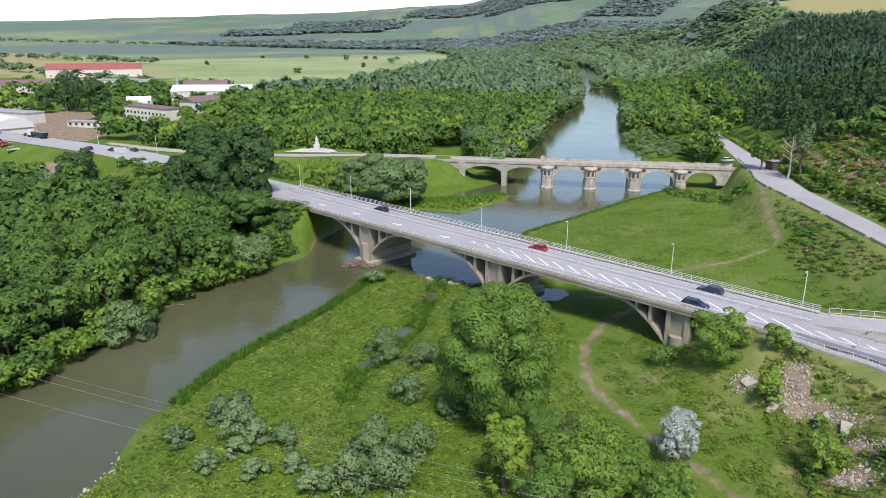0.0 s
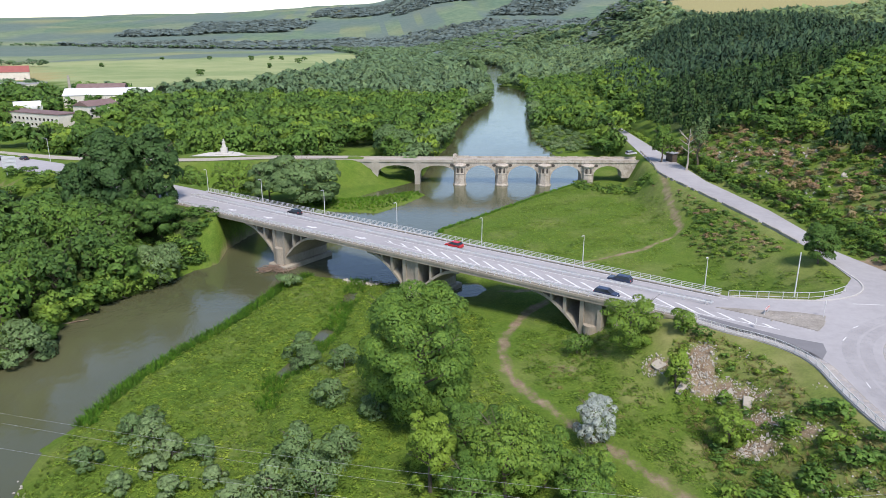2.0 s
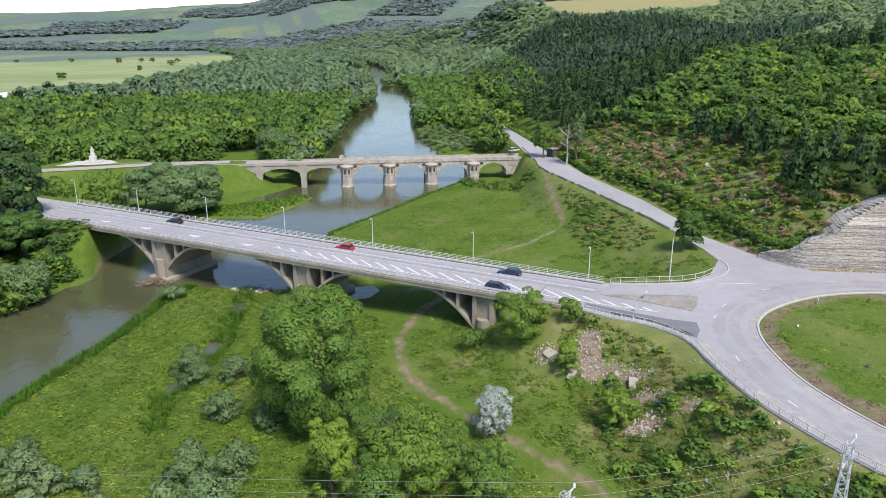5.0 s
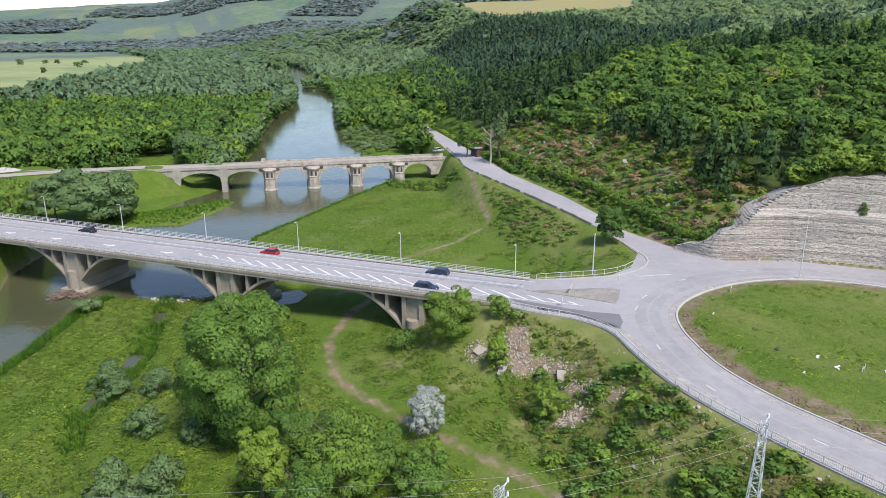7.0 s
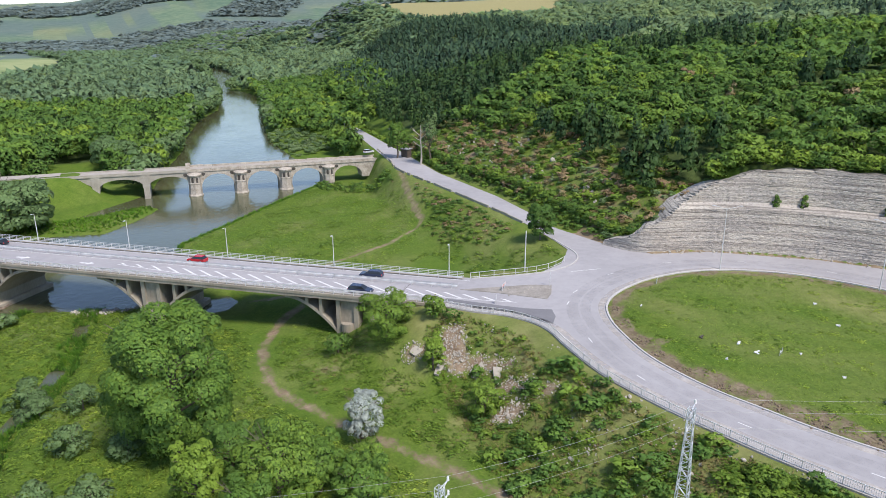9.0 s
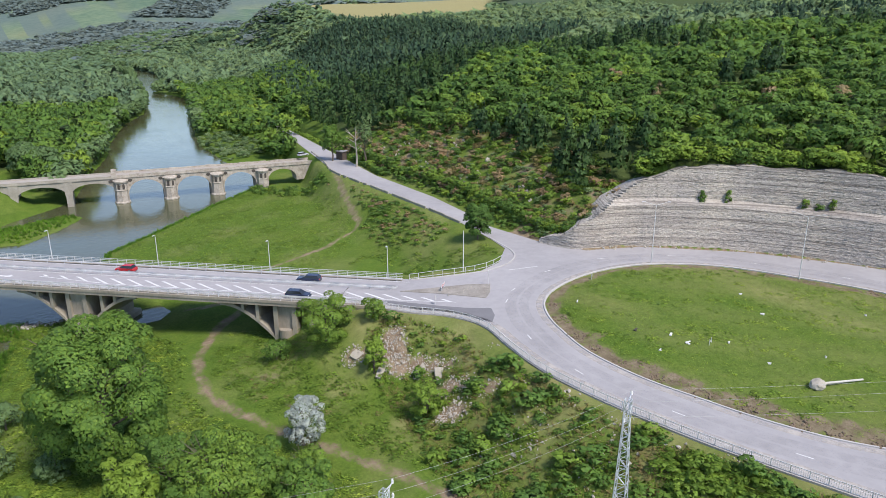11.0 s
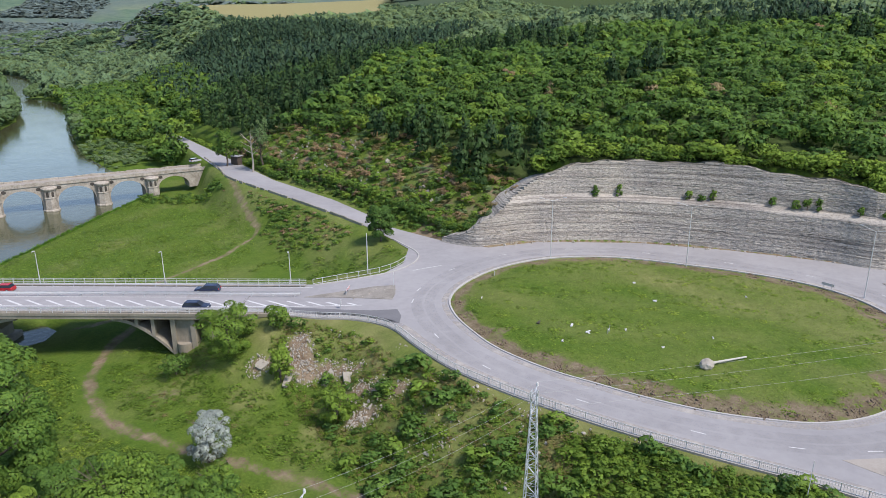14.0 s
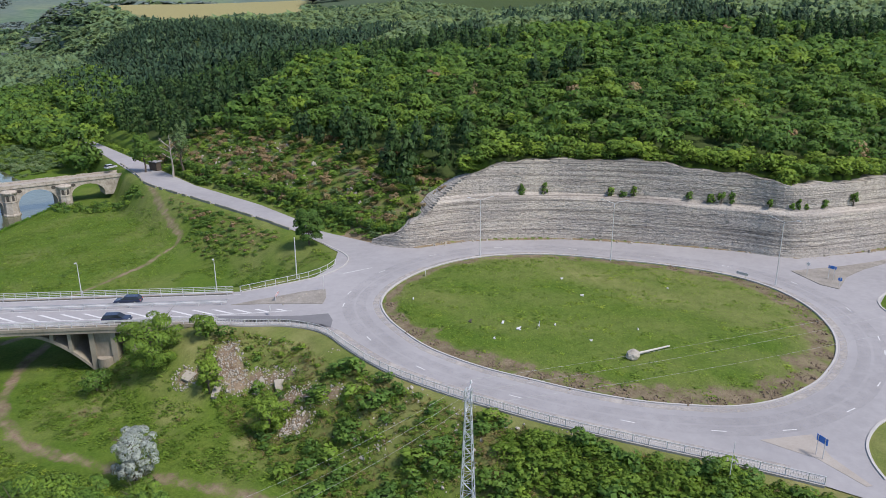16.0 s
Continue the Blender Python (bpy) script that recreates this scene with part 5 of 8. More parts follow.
sign(68.8, 103.6, 40, 1.3, "plate", (2.4, 0.5), M_WHITE, "red and white chevron board on the traffic island", 2, extra=chevrons)
sign(77.6, 101.0, 40, 3.0, "diamond", (0.6, 0.6), M_STEEL, "grey-backed diamond sign on the traffic island")
sign(63.6, 98.2, 40, 1.7, "plate", (0.5, 0.9), M_STEEL, "small grey-backed sign plate at the road edge")
sign(80.5, 15.0, 62, 2.6, "plate", (1.5, 0.8), M_BLUE, "blue direction sign on two posts", 2, extra=bars)
sign(148.3, 31.0, 82, 2.8, "plate", (1.5, 0.6), M_BLUE, "blue direction sign on two posts", 2, extra=bars)
sign(144.6, 28.6, 82, 1.9, "disc", (0.75, 0.75), M_BLUE, "round blue sign with a white arrow", extra=arrow)
sign(147.6, 35.2, 82, 2.9, "diamond", (0.6, 0.6), M_WHITE, "white and yellow priority sign on a post", extra=square_in)
sign(137.2, 44.3, 82, 1.3, "plate", (2.4, 0.5), M_STEEL, "grey-backed chevron board on the island edge", 2)
sign(96.6, 92.4, 40, 0.9, "plate", (0.9, 0.5), M_WHITE, "small white board on the island", 2)
sign(129.6, 346, 0, 3.4, "plate", (3.0, 1.6), M_WHITE, "large white board beside the hill road", 2)
# ---------------------------------------------------------------- vehicles
def car(x, y, z, turn, paint, label, style="saloon", L=4.4, W=1.78, H=1.45):
    ob = new("car")
    ob.matrix_basis = pose(x, y, z, 0, 0, turn)
    bm = bmesh.new()
    tail = {"saloon": 0.30, "estate": 0.44, "hatch": 0.40}[style]
    prof = [(-0.5, 0.26), (-0.5, 0.62), (-0.47, 0.70), (0.22, 0.72), (0.47, 0.60), (0.5, 0.45), (0.5, 0.26)]
    rings = []
    for k in (-0.5, -0.44, 0.44, 0.5):
        inset = 0.93 if abs(k) == 0.5 else 1.0
        rings.append([bm.verts.new((px * L * (0.985 if inset < 1 else 1), k * W, 0.22 + (pz - 0.26) * H * (inset if pz > 0.3 else 1))) for px, pz in prof])
    for a, b in zip(rings, rings[1:]):
        for j in range(len(prof)):
            q = (j + 1) % len(prof)
            bm.faces.new((a[j], a[q], b[q], b[j]))
    bm.faces.new(rings[0][::-1])
    bm.faces.new(rings[-1])
    bmesh.ops.recalc_face_normals(bm, faces=bm.faces)
    part("body", bm, paint, ob)
    zb, zt = 0.22 + 0.44 * H, H
    bm = bmesh.new()
    lo = [(-tail - 0.05, -0.47), (0.26, -0.47), (0.26, 0.47), (-tail - 0.05, 0.47)]
    hi = [(-tail + (0.10 if style == "saloon" else 0.04), -0.38), (0.08, -0.38), (0.08, 0.38), (-tail + (0.10 if style == "saloon" else 0.04), 0.38)]
    a = [bm.verts.new((px * L, py * W, zb)) for px, py in lo]
    b = [bm.verts.new((px * L, py * W, zt - 0.06)) for px, py in hi]
    for j in range(4):
        bm.faces.new((a[j], a[(j + 1) % 4], b[(j + 1) % 4], b[j]))
    bm.faces.new(b)
    part("cabin_glass", bm, M_GLASS, ob, "dark tinted car windows")
    bm = bmesh.new()
    b = [bm.verts.new((px * L * 1.02, py * W * 1.04, zt - 0.07)) for px, py in hi]
    c = [bm.verts.new((px * L * 0.94, py * W * 0.92, zt)) for px, py in hi]
    for j in range(4):
        bm.faces.new((b[j], b[(j + 1) % 4], c[(j + 1) % 4], c[j]))
    bm.faces.new(c)
    bm.faces.new(b[::-1])
    part("roof", bm, paint, ob)
    for k in (-1, 1):
        bm = bmesh.new()
        box(bm, (0.08, 0.36, 0.13), (L * 0.49, k * W * 0.36, 0.66))
        part("headlight", bm, M_WHITE, ob)
        bm = bmesh.new()
        box(bm, (0.08, 0.3, 0.15), (-L * 0.495, k * W * 0.37, 0.74))
        part("tail_light", bm, M_RED, ob)
        for px in (-0.30, 0.31):
            bm = bmesh.new()
            bmesh.ops.create_cone(bm, cap_ends=True, segments=18, radius1=0.32, radius2=0.32, depth=0.22, matrix=pose(px * L, k * (W / 2 - 0.09), 0.32, 90))
            tyre = part("tyre", bm, M_TYRE, ob)
            bm = bmesh.new()
            bmesh.ops.create_cone(bm, cap_ends=True, segments=14, radius1=0.19, radius2=0.19, depth=0.24, matrix=pose(px * L, k * (W / 2 - 0.088), 0.32, 90))
            part("rim", bm, M_STEEL, tyre)
    return tagged(ob, label, "car")


BR_TURN = math.degrees(ANG)
car(*bridge_xy(-46.5, 123.6), ROAD_Z, BR_TURN + 180, M_CAR_NAVY, "dark blue estate car on the bridge", "estate", 4.7)
car(*bridge_xy(-85.5, 123.6), ROAD_Z, BR_TURN + 180, M_CAR_RED, "bright red hatchback on the bridge", "hatch", 4.1)
car(*bridge_xy(-137, 123.6), ROAD_Z, BR_TURN + 180, M_CAR_GREY, "dark grey hatchback on the bridge", "hatch", 4.2)
car(*bridge_xy(-45.5, 114.9), ROAD_Z, BR_TURN, M_CAR_NAVY, "dark blue estate car in the near lane", "estate", 4.6)
car(108.0, 264.0, ROAD_Z - 0.3 + 0.35, 15, M_CAR_WHITE, "silver car parked at the old bridge", "estate", 4.5)
HW = [bridge_xy(-283, 122), bridge_xy(-318, 113), bridge_xy(-360, 107), bridge_xy(-300, 111)]
car(*HW[0], ROAD_Z - 0.06, 140, M_CAR_GREY, "dark car on the highway", "saloon")
car(*HW[3], ROAD_Z - 0.06, 140, M_CAR_NAVY, "blue car on the highway", "estate")
car(*HW[2], ROAD_Z - 0.06, 148, M_CAR_GREY, "dark car on the highway", "hatch")


def lorry(x, y, z, turn, label):
    """A tractor unit with a long dark open trailer."""
    ob = new("lorry")
    ob.matrix_basis = pose(x, y, z, 0, 0, turn)
    bm = bmesh.new()
    box(bm, (2.2, 2.4, 2.5), (6.2, 0, 1.95))
    bmesh.ops.bevel(bm, geom=bm.edges[:], offset=0.18, segments=2, affect="EDGES")
    cab = part("cab", bm, M_WHITE, ob, "white lorry cab")
    bm = bmesh.new()
    box(bm, (0.06, 2.0, 0.8), (7.32, 0, 2.45))
    part("windscreen", bm, M_GLASS, cab)
    bm = bmesh.new()
    box(bm, (11.4, 0.9, 0.3), (0.2, 0, 0.95))
    part("chassis", bm, M_TYRE, ob)
    bm = bmesh.new()
    box(bm, (9.6, 2.45, 1.5), (-0.6, 0, 1.9))
    part("trailer", bm, M_CAR_GREY, ob, "dark open trailer body")
    for px in (6.2, 3.4, -2.6, -4.0):
        for k in (-1, 1):
            bm = bmesh.new()
            bmesh.ops.create_cone(bm, cap_ends=True, segments=16, radius1=0.5, radius2=0.5, depth=0.35, matrix=pose(px, k * 1.05, 0.5, 90))
            part("tyre", bm, M_TYRE, ob)
    return tagged(ob, label, "lorry")


lorry(-183, 317.5, ROAD_Z - 0.06, 149, "white lorry with a dark trailer on the highway")
car(-192.5, 303.5, ROAD_Z - 0.06, -31, M_CAR_RED, "red car on the highway", "hatch")
car(-207, 326, ROAD_Z - 0.06, 149, M_CAR_WHITE, "silver car on the highway", "estate")
car(-133.5, 281.5, ROAD_Z - 0.06, 149, M_CAR_GREY, "dark car on the highway", "saloon")


# ---------------------------------------------------------------- buildings
def house(x, y, w, d, h, turn, roof, walls, roofs, label, rows=1, cols=5, z=None):
    ob = new("building")
    g = float(height(np.array([x]), np.array([y]))[0]) if z is None else z
    ob.matrix_basis = pose(x, y, g, 0, 0, turn)
    bm = bmesh.new()
    box(bm, (w, d, h + 1.5), (0, 0, h / 2 - 0.75))
    part("wall", bm, walls, ob)
    bm = bmesh.new()
    o = 0.5
    if roof == "gable":
        rh = d * 0.22
        v = [(-w / 2 - o, -d / 2 - o, h), (w / 2 + o, -d / 2 - o, h), (w / 2 + o, d / 2 + o, h), (-w / 2 - o, d / 2 + o, h), (-w / 2 - o, 0, h + rh), (w / 2 + o, 0, h + rh)]
        v = [bm.verts.new(c) for c in v]
        for f in ((0, 1, 5, 4), (2, 3, 4, 5), (0, 4, 3), (1, 2, 5), (3, 2, 1, 0)):
            bm.faces.new([v[i] for i in f])
    elif roof == "barrel":
        rings = []
        for sx in (-w / 2 - o, w / 2 + o):
            rings.append([bm.verts.new((sx, -math.cos(a * math.pi / 10) * (d / 2 + 0.2), h - 0.02 + math.sin(a * math.pi / 10) * d * 0.3)) for a in range(11)])
        for j in range(10):
            bm.faces.new((rings[0][j], rings[1][j], rings[1][j + 1], rings[0][j + 1]))
        bm.faces.new(rings[0][::-1])
        bm.faces.new(rings[1])
    else:
        box(bm, (w + 0.6, d + 0.6, 0.5), (0, 0, h + 0.24))
    part("roof", bm, roofs, ob)
    for r in range(rows):
        for c in range(cols):
            bm = bmesh.new()
            wx = -w / 2 + (c + 0.5) * w / cols
            box(bm, (min(1.6, w / cols * 0.5), 0.12, 1.4), (wx, -d / 2 - 0.03, 1.9 + 3.1 * r))
            wi = part("window", bm, M_GLASS, ob, "dark window pane")
            bm = bmesh.new()
            box(bm, (min(1.6, w / cols * 0.5) + 0.3, 0.2, 0.12), (wx, -d / 2 - 0.06, 1.14 + 3.1 * r))
            part("sill", bm, M_WHITE, wi)
    return tagged(ob, label, "building")


ROOFS = {"brown": M_ROOF_BROWN, "red": M_ROOF_RED, "white": M_WHITE, "grey": M_ROOF_GREY, "violet": M_ROOF_BROWN}
for x, y, w, d, h, turn, roof, colour, rows, cols, label in HOUSES:
    house(x, y, w, d, h, turn, roof, M_PLASTER, ROOFS[colour], label, rows, cols)
bm = bmesh.new()
tube(bm, (-208, 560, 4), (-208, 560, 27), 1.3, 0.8, 14)
tagged(part("chimney", bm, M_CONC2, None), "tall pale factory chimney among the sheds", "chimney")

# storage tank beside the long office
bm = bmesh.new()
bmesh.ops.create_cone(bm, cap_ends=True, segments=20, radius1=4.2, radius2=4.2, depth=16, matrix=pose(-205, 480, 11.5, 0, 90, 25))
for k in (-4, 4):
    box(bm, (1.2, 6, 4.5), (-205 + k * 0.9, 480 + k * 0.42, 6.2), radians(25))
tagged(part("storage_tank", bm, M_WHITE, None), "white horizontal storage tank on cradles", "tank")


# ---------------------------------------------------------------- monument and shed
def monument():
    ob = new("monument")
    x, y = -53.1, 293.5
    z = float(height(np.array([x]), np.array([y]))[0])
    ob.matrix_basis = pose(x, y, z)
    for i, (s, h0, h1) in enumerate(((9, -0.6, 0.3), (6.6, 0.3, 0.7), (2.6, 0.7, 2.6))):
        bm = bmesh.new()
        box(bm, (s, s * 0.8, h1 - h0), (0, 0, (h0 + h1) / 2))
        bmesh.ops.bevel(bm, geom=bm.edges[:], offset=0.08, segments=1, affect="EDGES")
        part("step" if i < 2 else "plinth", bm, M_PALE, ob)
    tagged(ob, "pale stone monument base with steps", "monument")
    bm = bmesh.new()
    rings = []
    for zz, r in ((2.6, 0.95), (3.2, 0.85), (4.2, 0.62), (4.9, 0.72), (5.3, 0.5), (5.5, 0.25), (5.75, 0.34), (6.05, 0.3), (6.25, 0.1)):
        rings.append([bm.verts.new((x + r * math.cos(a * 0.628) * 1.05, y + r * math.sin(a * 0.628) * 0.8, z + zz)) for a in range(10)])
    for a, b in zip(rings, rings[1:]):
        for j in range(10):
            bm.faces.new((a[j], a[(j + 1) % 10], b[(j + 1) % 10], b[j]))
    bm.faces.new(rings[-1])
    bm.faces.new(rings[0][::-1])
    tagged(part("statue", bm, M_PALE, None), "pale stone seated statue on the plinth", "statue")


monument()
plaza = [(-66, 289), (-58, 288), (-47, 287.5), (-44, 290.5), (-48, 297), (-60, 298)]
tagged(flat_poly("pavement_plaza", plaza, 9.78, M_PALE), "pale paved square round the monument", "pavement", kind="structure")

sh = new("bus_shelter")
sh.matrix_basis = pose(117.2, 247.5, ROAD_Z + 0.6, 0, 0, 100)
bm = bmesh.new()
box(bm, (4.0, 0.2, 3.2), (0, 1.0, 1.0))
for k in (-1.9, 1.9):
    box(bm, (0.2, 2.0, 3.2), (k, 0, 1.0))
part("wall", bm, M_DARKWOOD, sh)
bm = bmesh.new()
box(bm, (4.6, 2.9, 0.16), (0, -0.1, 2.66), 0, Matrix.Rotation(radians(-6), 4, "X"))
part("roof", bm, M_ROOF_GREY, sh)
tagged(sh, "small dark open shelter beside the hill road", "shelter")


# ---------------------------------------------------------------- pylons and wires
def pylon(x, y, top, label, base=0.85, neck=0.32):
    ob = new("lattice_pylon")
    g = float(height(np.array([x]), np.array([y]))[0])
    ob.matrix_basis = pose(x, y, g, 0, 0, 28)
    h = top - g
    wid = lambda z: base + (neck - base) * min(1, z / (h * 0.86))
    for i, (sx, sy) in enumerate(((1, 1), (1, -1), (-1, -1), (-1, 1))):
        bm = bmesh.new()
        tube(bm, (sx * wid(0), sy * wid(0), -0.5), (sx * neck, sy * neck, h * 0.86), 0.07, 0.055, 5)
        tube(bm, (sx * neck, sy * neck, h * 0.86), (sx * neck, sy * neck, h), 0.055, 0.05, 5)
        part("leg", bm, M_GALV, ob)
    z, k = 0.0, 0
    while z < h - 0.6:
        z2 = min(h, z + 1.5 * wid(z) + 0.25)
        a, b = wid(z), wid(z2)
        for (x1, y1), (x2, y2) in (((1, 1), (1, -1)), ((1, -1), (-1, -1)), ((-1, -1), (-1, 1)), ((-1, 1), (1, 1))):
            p, q = ((x1 * a, y1 * a, z), (x2 * b, y2 * b, z2)) if k % 2 == 0 else ((x2 * a, y2 * a, z), (x1 * b, y1 * b, z2))
            for p1, p2, r in ((p, q, 0.04), ((x1 * b, y1 * b, z2), (x2 * b, y2 * b, z2), 0.03)):
                bm = bmesh.new()
                tube(bm, p1, p2, r, r, 4)
                part("strut", bm, M_GALV, ob)
        z, k = z2, k + 1
    for z, ln, s in ((h - 0.15, 1.3, 1), (h - 1.6, 1.35, 1), (h - 2.0, 1.3, -1)):
        bm = bmesh.new()
        tube(bm, (0, 0, z), (s * ln, 0, z + 0.12), 0.06, 0.05, 5)
        tube(bm, (0, 0, z - 0.5), (s * ln, 0, z + 0.1), 0.035, 0.03, 5)
        arm = part("cross_arm", bm, M_GALV, ob)
        bm = bmesh.new()
        for q in range(3):
            bmesh.ops.create_cone(bm, cap_ends=True, segments=10, radius1=0.13, radius2=0.07, depth=0.14, matrix=pose(s * ln, 0, z + 0.16 + 0.13 * q))
        part("insulator", bm, M_WHITE, arm)
    return tagged(ob, label, "pylon")


PY1, PY2 = (50.6, 42.3, 21.8), (24.0, 45.2, 20.0)
pylon(*PY1, "galvanised steel lattice power pylon on the embankment")
pylon(*PY2, "galvanised steel lattice power pylon on the flood plain")


def wire(a, b, sag, label="thin grey overhead power wire"):
    cu = bpy.data.curves.new("power_wire", "CURVE")
    cu.dimensions = "3D"
    cu.bevel_depth, cu.bevel_resolution = 0.009, 1
    sp = cu.splines.new("POLY")
    sp.points.add(24)
    for i in range(25):
        t = i / 24
        p = Vector(a).lerp(Vector(b), t)
        sp.points[i].co = (p.x, p.y, p.z - 4 * sag * t * (1 - t), 1)
    ob = new("power_wire", cu)
    cu.materials.append(M_WIRE)
    return tagged(ob, label, "wire", "power wires")


ca, sa_ = math.cos(radians(28)), math.sin(radians(28))
for off, dz in ((1.3, 0.1), (1.35, -1.3), (-1.3, -1.7)):
    a = (PY1[0] + off * ca, PY1[1] + off * sa_, PY1[2] + dz + 0.3)
    b = (PY2[0] + off * ca, PY2[1] + off * sa_, PY2[2] + dz + 0.3)
    wire(a, b, 0.7)
    wire(b, (-118 + off, 112 + 2 * off, 14 + dz), 3.0)
    wire(a, (196 + off, -38 + 2 * off, 33 + dz), 4.0)

# ---------------------------------------------------------------- small things on the island
bm = bmesh.new()
bmesh.ops.create_icosphere(bm, subdivisions=3, radius=1.0)
for v in bm.verts:
    n = noise.noise(v.co * 2.3)
    v.co = Vector((v.co.x * 1.15, v.co.y * 0.95, v.co.z * 0.85)) * (1 + 0.16 * n)
    v.co += Vector((88.9, 42.7, ROAD_Z + 1.0))
tagged(part("rubble_lump", bm, M_RUBBLE, None), "round grey lump of broken concrete on the grass", "rubble")
bm = bmesh.new()
tube(bm, (89.8, 42.4, ROAD_Z + 1.05), (96.0, 40.3, ROAD_Z + 0.75), 0.17, 0.14, 12)
tagged(part("concrete_pole", bm, M_PALE, None), "fallen pale pole lying in the grass", "pole")
rng = random.Random(31)
for x, y, s in ((83.4, 69.5, 0.9), (86.6, 65.1, 0.7), (86.3, 61.6, 0.8), (91.6, 58.1, 0.4), (106.4, 62.0, 0.6), (90.1, 50.4, 0.35), (84.6, 84.0, 0.4), (99, 47, 0.35), (112, 70, 0.4), (80.6, 62.2, 0.4), (120.5, 52, 0.35)):
    bm = bmesh.new()
    for k in range(2):
        box(bm, (s * rng.uniform(0.8, 1.5), s * rng.uniform(0.25, 0.5), 0.12), (x + k * 0.2, y + k * 0.15, ROAD_Z + 0.58 + 0.06 * k), rng.uniform(0, 3))
    tagged(part("litter", bm, M_WHITE if s < 0.85 else M_DARK, None), "scrap of pale litter on the grass" if s < 0.85 else "dark heap of scrap on the grass", "litter", "litter on the island")
fr = new("metal_frame")
fr.matrix_basis = pose(88.9, 59.5, ROAD_Z + 0.5, 0, 0, 20)
for k in (-0.5, 0.5):
    bm = bmesh.new()
    tube(bm, (k, 0, -0.1), (k, 0, 1.0), 0.05, 0.05, 6)
    part("leg", bm, M_STEEL, fr)
bm = bmesh.new()
tube(bm, (-0.5, 0, 0.55), (0.5, 0, 0.55), 0.05, 0.05, 6)
part("bar", bm, M_STEEL, fr)
tagged(fr, "small H-shaped grey metal frame in the grass", "frame")


# ---------------------------------------------------------------- stones
def stones(name, spots, count, size, material, seed, label, kind="stuff"):
    """Broken stones strewn round spots (x, y, radius)."""
    rng = np.random.RandomState(seed)
    base = bmesh.new()
    bmesh.ops.create_icosphere(base, subdivisions=1, radius=1)
    bv = np.array([v.co[:] for v in base.verts])
    bf = np.array([[v.index for v in f.verts] for f in base.faces])
    base.free()
    w = np.array([r * r for *_, r in spots])
    idx = rng.choice(len(spots), count, p=w / w.sum())
    vs, fs, cx, cy, lift = [], [], [], [], []
    for i, k in enumerate(idx):
        sx, sy, r = spots[k]
        a, q = rng.uniform(0, 6.28), r * math.sqrt(rng.uniform(0, 1))
        x, y = sx + q * math.cos(a), sy + q * math.sin(a)
        s = rng.uniform(*size) * (1 if rng.uniform() < 0.85 else 1.8)
        m = np.array(Euler(rng.uniform(0, 6, 3)).to_matrix())
        v = (bv * rng.uniform(0.75, 1.2, bv.shape) * np.array([1.2, 0.9, 0.65]) * s) @ m.T
        vs.append(np.concatenate([v[:, :2] + [x, y], v[:, 2:]], 1))
        cx.append(x)
        cy.append(y)
        lift.append(0.25 * s)
        fs.append(bf + i * len(bv))
    up = height(np.array(cx), np.array(cy)) + np.array(lift)
    for v, h in zip(vs, up):
        v[:, 2] += h
    me = bpy.data.meshes.new(name)
    me.from_pydata(np.concatenate(vs).tolist(), [], np.concatenate(fs).tolist())
    return tagged(link_mesh(name, me, material), label, "stones", kind=kind)


stones("rubble", RUBBLE, 1300, (0.05, 0.19), M_RUBBLE, 1, "pale broken limestone rubble on the embankment")
stones("rubble", [(60.5, 60, 2.0), (61.5, 52, 2.2), (63.2, 46, 2), (64.8, 40, 2), (60, 68, 2), (58, 90, 2.5), (61.8, 79, 1.2), (52, 62, 5), (55, 50, 5)], 260, (0.06, 0.2), M_RUBBLE, 2, "scattered pale stones below the railing")
stones("shore_stones", [(2.5, 156.4, 3.0), (-2, 158.2, 2.4), (7, 154.5, 2.2)], 260, (0.12, 0.38), M_RUBBLE, 3, "pale stones at the water's edge")
stones("shore_stones", [(-46.5, 84, 2.2), (-45.8, 79, 2.5), (-47.5, 74, 3), (-44, 82, 1.5)], 90, (0.08, 0.26), M_RUBBLE, 4, "pale stones on the muddy shore")
rim = [(p[0] * 0.965 + 105 * 0.035, p[1] * 0.965 + 57.5 * 0.035, 1.5) for p in ISLAND if p[1] < 62 or p[0] < 80]
stones("rim_stones", rim, 1300, (0.05, 0.17), M_EARTH, 5, "brown clods and stones along the island's rim")
stones("island_stones", [(70, 102, 2.6), (73.5, 100, 2.8), (75.5, 100, 1.8)], 200, (0.05, 0.2), M_RUBBLE, 6, "loose stones on the traffic island")
stones("rock_debris", [(p[0], p[1], 1.1) for p in offset_line(CLIFF[20:], 0.2)[::6]], 420, (0.06, 0.25), M_RUBBLE, 7, "fallen stones at the foot of the rock")
stones("rocks", [(130, 200, 10), (124, 170, 8), (120, 140, 8), (128, 225, 10)], 140, (0.2, 0.6), M_RUBBLE, 8, "grey stones showing through the hillside scrub")

# driftwood jam on the river pier
rng = random.Random(12)
jam = new("driftwood_jam")
px_, py_ = bridge_xy(-131.5, N0 - 0.6)
jam.matrix_basis = pose(px_, py_, 0.2)
for i in range(90):
    bm = bmesh.new()
    r = 3.9 * math.sqrt(rng.random())
    a = rng.uniform(0, 6.28)
    c = Vector((r * math.cos(a) * 1.1, r * math.sin(a) * 0.75 - 0.8, rng.uniform(-0.1, 1.2 - 0.22 * r)))
    d = Vector((rng.uniform(-1, 1), rng.uniform(-1, 1), rng.uniform(-0.25, 0.25))).normalized() * rng.uniform(0.7, 2.0)
    tube(bm, c - d, c + d, rng.uniform(0.05, 0.13), rng.uniform(0.03, 0.07), 6)
    part("branch", bm, M_DRIFT, jam)
